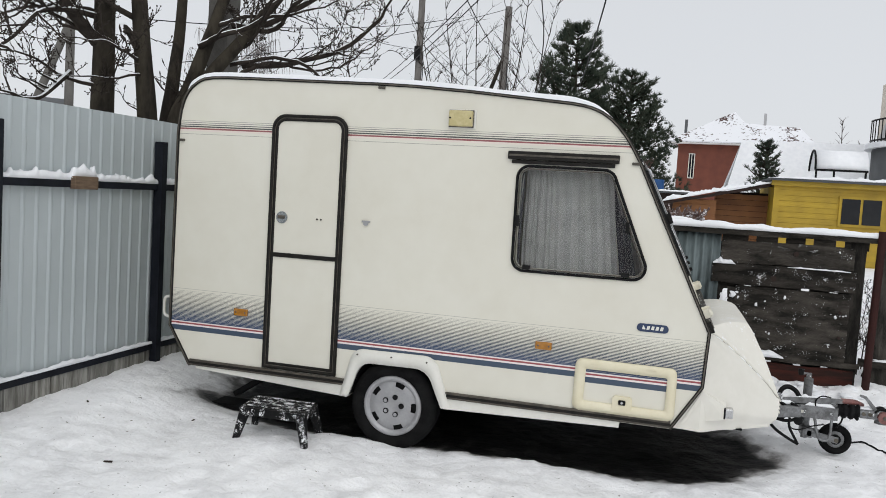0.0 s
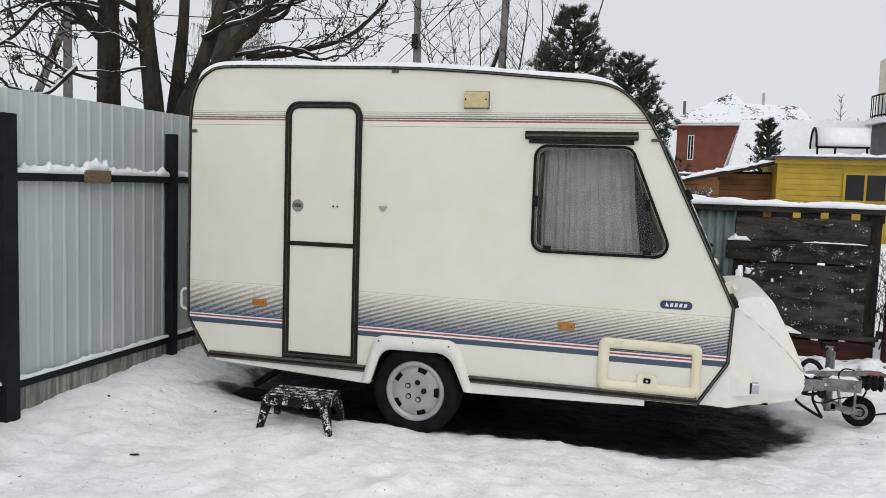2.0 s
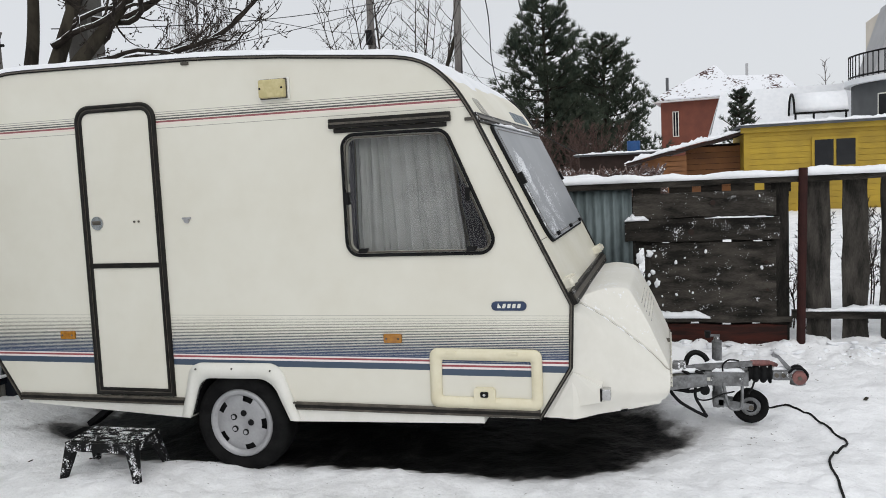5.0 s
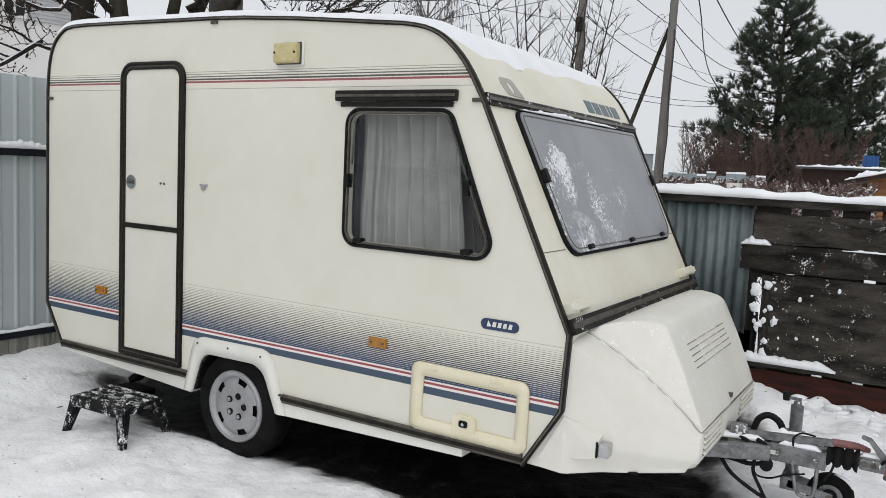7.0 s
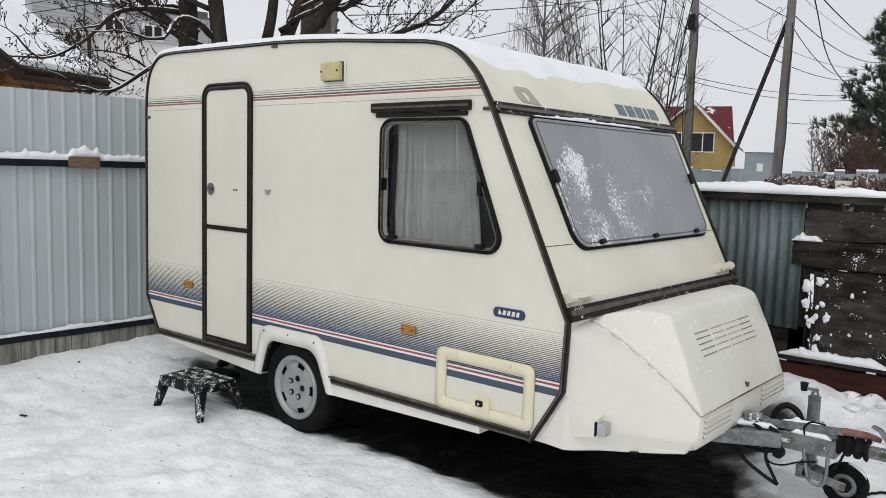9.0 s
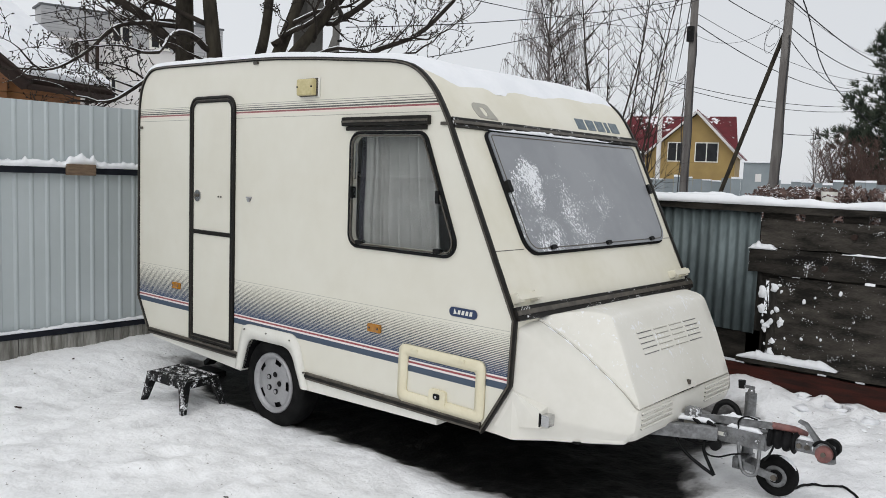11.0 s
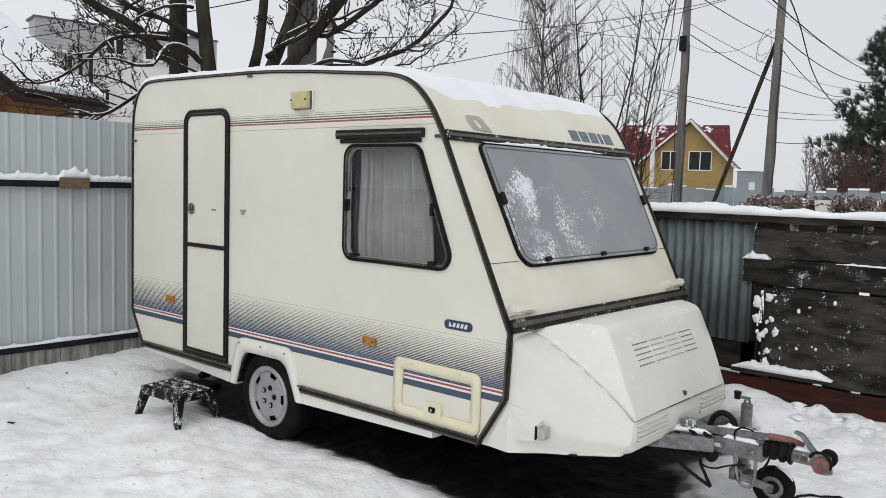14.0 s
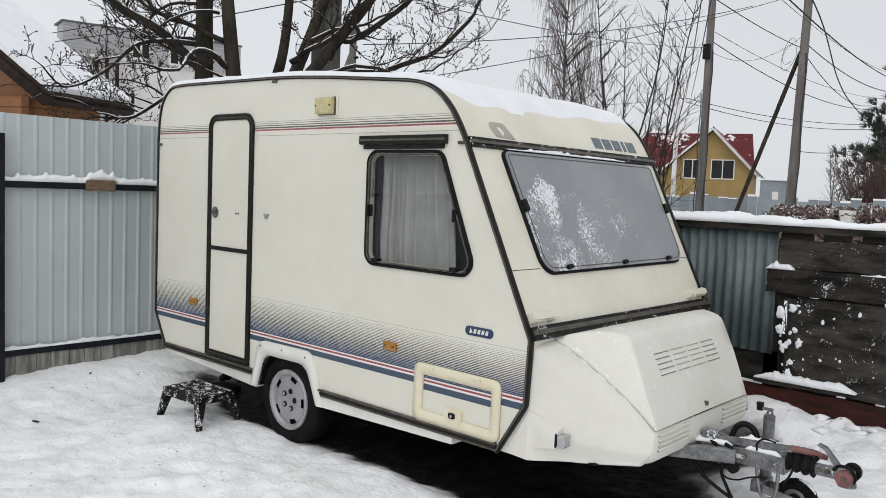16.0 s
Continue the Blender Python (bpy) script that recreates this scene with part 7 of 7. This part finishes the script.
# a low dark shed with long snowy roofs behind the fence
h3 = thing("low_shed", (-2.5, 30.0, 0.2), "low dark timber shed with a snowy flat roof", "shed")
m = facing((-2.9, 30.0, 0.2), 0)
pbox("wall", m, (0, 0, 0), (3.6, 2, 2.2), M_BROWN, h3)
pbox("roof", m, (-0.2, -0.3, 2.2), (3.9, 2.2, 2.27), M_GREY, h3)
lumpy("roof_snow", [m @ Vector((-0.2, -0.2, 2.27)), m @ Vector((3.9, -0.2, 2.27))], 0.5, 0.09, h3, 113, 60)
tagged(part("blue_barrel", cyl(bmesh.new(), (-0.72, 31.5, 2.55), (-0.72, 31.5, 3.0), 0.28, 20), M_BLUE), "blue plastic barrel on a stand", "barrel")
tagged(part("barrel_stand", boxes(((-1.0, 31.1, 0.2), (-0.4, 31.9, 2.55)), bevel=0.02), M_BROWN), "dark timber stand under the barrel", "stand")
# round grey house with a balcony
h = thing("tower_house", (14.6, 42.0, 0.2), "grey rendered round house with a railed balcony", "house")
C = Vector((14.6, 42.0, 0.2))
part("wall", cyl(bmesh.new(), C, C + Vector((0, 0, 5.35)), 4.6, 48), M_GREY, h, "", True)
part("balcony_slab", cyl(bmesh.new(), C + Vector((0, 0, 5.35)), C + Vector((0, 0, 5.62)), 4.95, 48), M_SNOW, h, "snow on the balcony edge")
part("upper_wall", boxes((tuple(C + Vector((-1.5, -1.2, 5.6))), tuple(C + Vector((6, 6, 10.5)))), bevel=0.02), M_GREY, h)
bm = bmesh.new()
slab(bm, [Vector(p) for p in ((-3.9, 6.6), (-2.55, 6.6), (-1.4, 10.6), (-2.6, 10.6))], 0, 4.0, lambda u, v, w: C + Vector((u, -0.9 + w, v - 0.9)))
part("roof", bm, M_SIDING, h, "steep pale grey roof side")
for k in range(44):
    a = math.pi * (1.0 + k / 43)
    p = C + Vector((4.8 * math.cos(a), 4.8 * math.sin(a), 5.6))
    part("baluster", cyl(bmesh.new(), p, p + Vector((0, 0, 1.2)), 0.028, 5), M_BLACK, h)
for z in (5.75, 6.8):
    tube("balcony_rail", [C + Vector((4.8 * math.cos(math.pi * (1 + k / 30)), 4.8 * math.sin(math.pi * (1 + k / 30)), z)) for k in range(31)], 0.045, M_BLACK, h, seg=6)
mw = facing(C + Vector((-3.55, -2.95, 0)), -50)
window(mw, 0, 4.0, 1.3, 1.5, h)
mw = facing(C + Vector((-2.0, -1.25, 0)), 0)
window(mw, 0.6, 7.3, 1.0, 2.4, h)
window(mw, 2.6, 7.3, 1.0, 2.4, h)
window(mw, 4.4, 7.3, 0.8, 2.4, h)
# canopy with a snowy arched top
h = thing("porch_canopy", (8.0, 39.0, 0.2), "arched metal porch canopy covered with snow", "canopy")
v, f = [], []
for i in range(13):
    a = math.pi * i / 12
    for x in (6.6, 8.9):
        v.append((x, 38.4 - 0.9 * math.cos(a), 4.1 + 1.0 * math.sin(a)))
for i in range(12):
    f.append((2 * i, 2 * i + 1, 2 * i + 3, 2 * i + 2))
ob = raw("canopy_roof", v, f, M_SNOW, h, "snow on the arched roof")
ob.modifiers.new("thick", "SOLIDIFY").thickness = 0.12
tube("arch", [(6.55, 38.4 - 0.92 * math.cos(math.pi * i / 12), 4.08 + 1.0 * math.sin(math.pi * i / 12)) for i in range(13)], 0.05, M_BLACK, h)
for x, y in ((6.6, 37.5), (7.4, 37.5), (8.8, 37.5)):
    part("leg", cyl(bmesh.new(), (x, y, 0.2), (x, y, 4.1), 0.05, 8), M_BLACK, h)
tube("edge_bar", ((6.55, 37.48, 4.08), (8.9, 37.48, 4.08)), 0.05, M_BLACK, h)
# far block of flats
h = thing("apartment_block", (50, 165, 0), "far beige panel block of flats", "building")
m = facing((38.6, 158.0, 0), 0)
pbox("wall", m, (0, 0, 0), (40, 14, 28.5), M_BLOCKWALL, h)
for r in range(9):
    for c in range(5):
        window(m, 2.2 + c * 3.4, 3 + r * 2.9, 1.5, 1.5, h, M_LIGHTWALL)

# ochre house with a red roof
D = 60.0
az = radians(-23.7)
e = Vector((2.48 + D * math.sin(az), -3.23 + D * math.cos(az), 0.2))
m = facing(e, 23.7 - 6)
h = thing("ochre_house", tuple(e), "ochre clad house with white trim and a red roof", "house")
bm = bmesh.new()
slab(bm, [Vector(p) for p in ((-3.5, 0), (2.7, 0), (2.7, 4.05), (0, 6.6), (-3.5, 3.6))], 0, 6, lambda u, v, w: m @ Vector((u, w, v)))
part("wall", bm, M_YHOUSE, h, "ochre cladding")
roof(m, [(-4.1, -0.5, 3.2), (0, -0.5, 6.75), (0, 8, 6.75), (-4.1, 8, 3.2), (3.15, -0.5, 3.5), (3.15, 8, 3.5)], [(0, 1, 2, 3), (1, 4, 5, 2)], M_REDSNOW, h, "red metal roof with snow", 0.1)
for x, z in ((-4.1, 3.15), (3.15, 3.45)):
    tube("bargeboard", (m @ Vector((x, -0.55, z)), m @ Vector((0, -0.55, 6.72))), 0.10, M_LIGHTWALL, h, seg=4)
roof(m, [(-6.6, 2.0, 4.0), (2.75, 2.0, 4.0), (2.3, 5.0, 6.75), (-5.6, 5.0, 6.75)], [(0, 1, 2, 3)], M_REDSNOW, h, "", 0.1)
window(m, -1.3, 3.9, 1.3, 1.4, h)
window(m, 0.75, 3.9, 1.6, 1.4, h)
# blue-grey fence and a metal cabinet in the distance
h = thing("far_fence", (-14, 26, 0.2), "blue-grey corrugated sheet fence far away", "fence")
rng = random.Random(4)
for k in range(26):
    a0 = radians(-27.5 + k * 0.62)
    hh = 1.78 + rng.uniform(-0.07, 0.10)
    p = Vector((2.48 + 33 * math.sin(a0), -3.23 + 33 * math.cos(a0), 0.2))
    pbox("sheet", facing(p, math.degrees(-a0)), (0, 0, 0), (0.35, 0.05, hh), M_FARFENCE, h)
    if k % 3:
        pbox("snow_cap", facing(p, math.degrees(-a0)), (0, -0.04, hh), (0.35, 0.08, hh + rng.uniform(0.03, 0.09)), M_SNOW, h)
e = Vector((2.48 + 31 * math.sin(radians(-19.9)), -3.23 + 31 * math.cos(radians(-19.9)), 0.2))
h = thing("metal_cabinet", tuple(e), "blue-grey steel cabinet with a pale notice", "cabinet")
pbox("body", facing(e, 20), (-0.36, -0.4, 0), (0.60, 0.4, 2.42), M_FARFENCE, h, "", 0.02)
pbox("roof", facing(e, 20), (-0.42, -0.5, 2.42), (0.66, 0.5, 2.48), M_SNOW, h, "", 0.02)
pbox("notice", facing(e, 20), (0.05, -0.42, 1.75), (0.25, -0.40, 2.03), M_LIGHTWALL, h)
# hedge beyond the timber fence
v, f = [], []
rng = random.Random(14)
for k in range(8400):
    x = rng.uniform(-3.15, 0.6)
    o = Vector((x, 12.2 + rng.gauss(0, 0.35) - 0.15 * x, rng.uniform(0.4, 1.70)))
    dd = Vector((rng.uniform(-1, 1), rng.uniform(-1, 1), rng.uniform(-0.4, 1))).normalized()
    sd = dd.orthogonal().normalized() * 0.022
    b = len(v)
    ln = rng.uniform(0.08, 0.22)
    v += [tuple(o - sd), tuple(o + sd), tuple(o + dd * ln + sd), tuple(o + dd * ln - sd)]
    f.append((b, b + 1, b + 2, b + 3))
hg = raw("hedge", v, f, M_HEDGESNOW, None, "", False)
tagged(hg, "clipped red-brown hedge dusted with snow", "hedge", kind="stuff")
tagged(part("white_bucket", cyl(bmesh.new(), (-1.62, 11.8, 1.5), (-1.62, 11.8, 1.72), 0.11, 16, 0.14), M_WHITE), "upturned white plastic bucket by the hedge", "bucket")

# orange timber house beyond the metal fence
h = thing("timber_house", (-11, 3.0, 0.2), "orange timber house under a thick snowy roof", "house")
m = facing((-10.16, 1.46, 0.17), 22.4)
for k in range(17):
    pbox("log", m, (-5.0, 0.0, 0.05 + k * 0.16), (0.0, 0.14, 0.20 + k * 0.16), M_ORANGE, h)
    pbox("log", m, (-0.14, 0.0, 0.05 + k * 0.16), (0.0, 1.44, 0.20 + k * 0.16), M_ORANGE, h)
bm = bmesh.new()
slab(bm, [Vector(p) for p in ((-5.0, 2.7), (0.0, 2.7), (-2.5, 4.4))], 0, 0.12, lambda u, v, w: m @ Vector((u, w + 0.25, v)))
part("gable", bm, M_ORANGE, h)
roof(m, [(0.5, -0.15, 2.70), (-2.5, -0.15, 4.65), (-2.5, 1.59, 4.65), (0.5, 1.59, 2.70), (-5.5, -0.15, 2.70), (-5.5, 1.59, 2.70)], [(0, 1, 2, 3), (1, 4, 5, 2)], M_BROWN, h, "dark brown roof edge", 0.09)
tube("bargeboard", (m @ Vector((0.55, -0.18, 2.66)), m @ Vector((-2.5, -0.18, 4.62))), 0.085, M_BROWN, h, seg=4)
tube("eave_board", (m @ Vector((0.52, -0.15, 2.66)), m @ Vector((0.52, 1.59, 2.66))), 0.06, M_BROWN, h, seg=4)
roof(m, [(0.48, -0.10, 2.83), (-2.5, -0.10, 4.80), (-2.5, 1.56, 4.80), (0.48, 1.56, 2.83), (-5.4, -0.10, 2.83), (-5.4, 1.56, 2.83)], [(0, 1, 2, 3), (1, 4, 5, 2)], M_SNOW, h, "thick snow on the roof", 0.09)
# pale house with a grey-sided upper storey
m = facing((-22.48, 7.04, 0.2), 78.9)
h = thing("pale_house", (-22.48, 7.04, 0.2), "pale rendered house with a grey-sided upper storey", "house")
pbox("wall", m, (0.9, 0.02, 0), (5.5, 0.9, 5.28), M_LIGHTWALL, h, "pale render")
pbox("upper_wall", m, (0, 0.0, 5.28), (5.55, 0.9, 6.2), M_SIDING, h)
pbox("upper_wall", m, (0, 0.6, 4.0), (0.9, 0.9, 5.28), M_SIDING, h)
for k in range(9):
    pbox("siding_board", m, (-0.02, -0.05, 5.28 + k * 0.1035), (5.58, 0.0, 5.375 + k * 0.1035), M_SIDING, h)
pbox("roof", m, (-0.06, -0.08, 6.2), (5.62, 1.0, 6.26), M_GREY, h)
pbox("ledge", m, (0.2, -0.3, 5.24), (1.75, 0.0, 5.30), M_LIGHTWALL, h)
for x, z, w, hh in ((2.25, 5.62, 0.62, 0.58), (3.45, 5.55, 0.66, 0.52), (1.92, 3.95, 0.42, 0.78)):
    window(m, x, z, w, hh, h, y=-0.05)
pbox("chimney", m, (4.95, 0.3, 6.26), (5.4, 0.8, 6.5), M_GREY, h)
for x in (0.85, 1.15, 1.45):
    pbox("column", m, (x, -0.3, 3.0), (x + 0.09, -0.2, 5.24), M_BROWN, h)
# a cottage roof far beyond the metal fence
m = facing((-29.5, 24.5, 0.2), 45)
h = thing("far_cottage", (-29.5, 24.5, 0.2), "far cottage under a grey snowy roof", "house")
pbox("wall", m, (-4, 0, 0), (2.5, 5, 3.6), M_LIGHTWALL, h)
roof(m, [(-4.4, -0.5, 3.5), (2.9, -0.5, 3.5), (2.9, 2.5, 5.0), (-4.4, 2.5, 5.0), (-4.4, 5.5, 3.5), (2.9, 5.5, 3.5)], [(0, 1, 2, 3), (3, 2, 5, 4)], M_GREY, h)
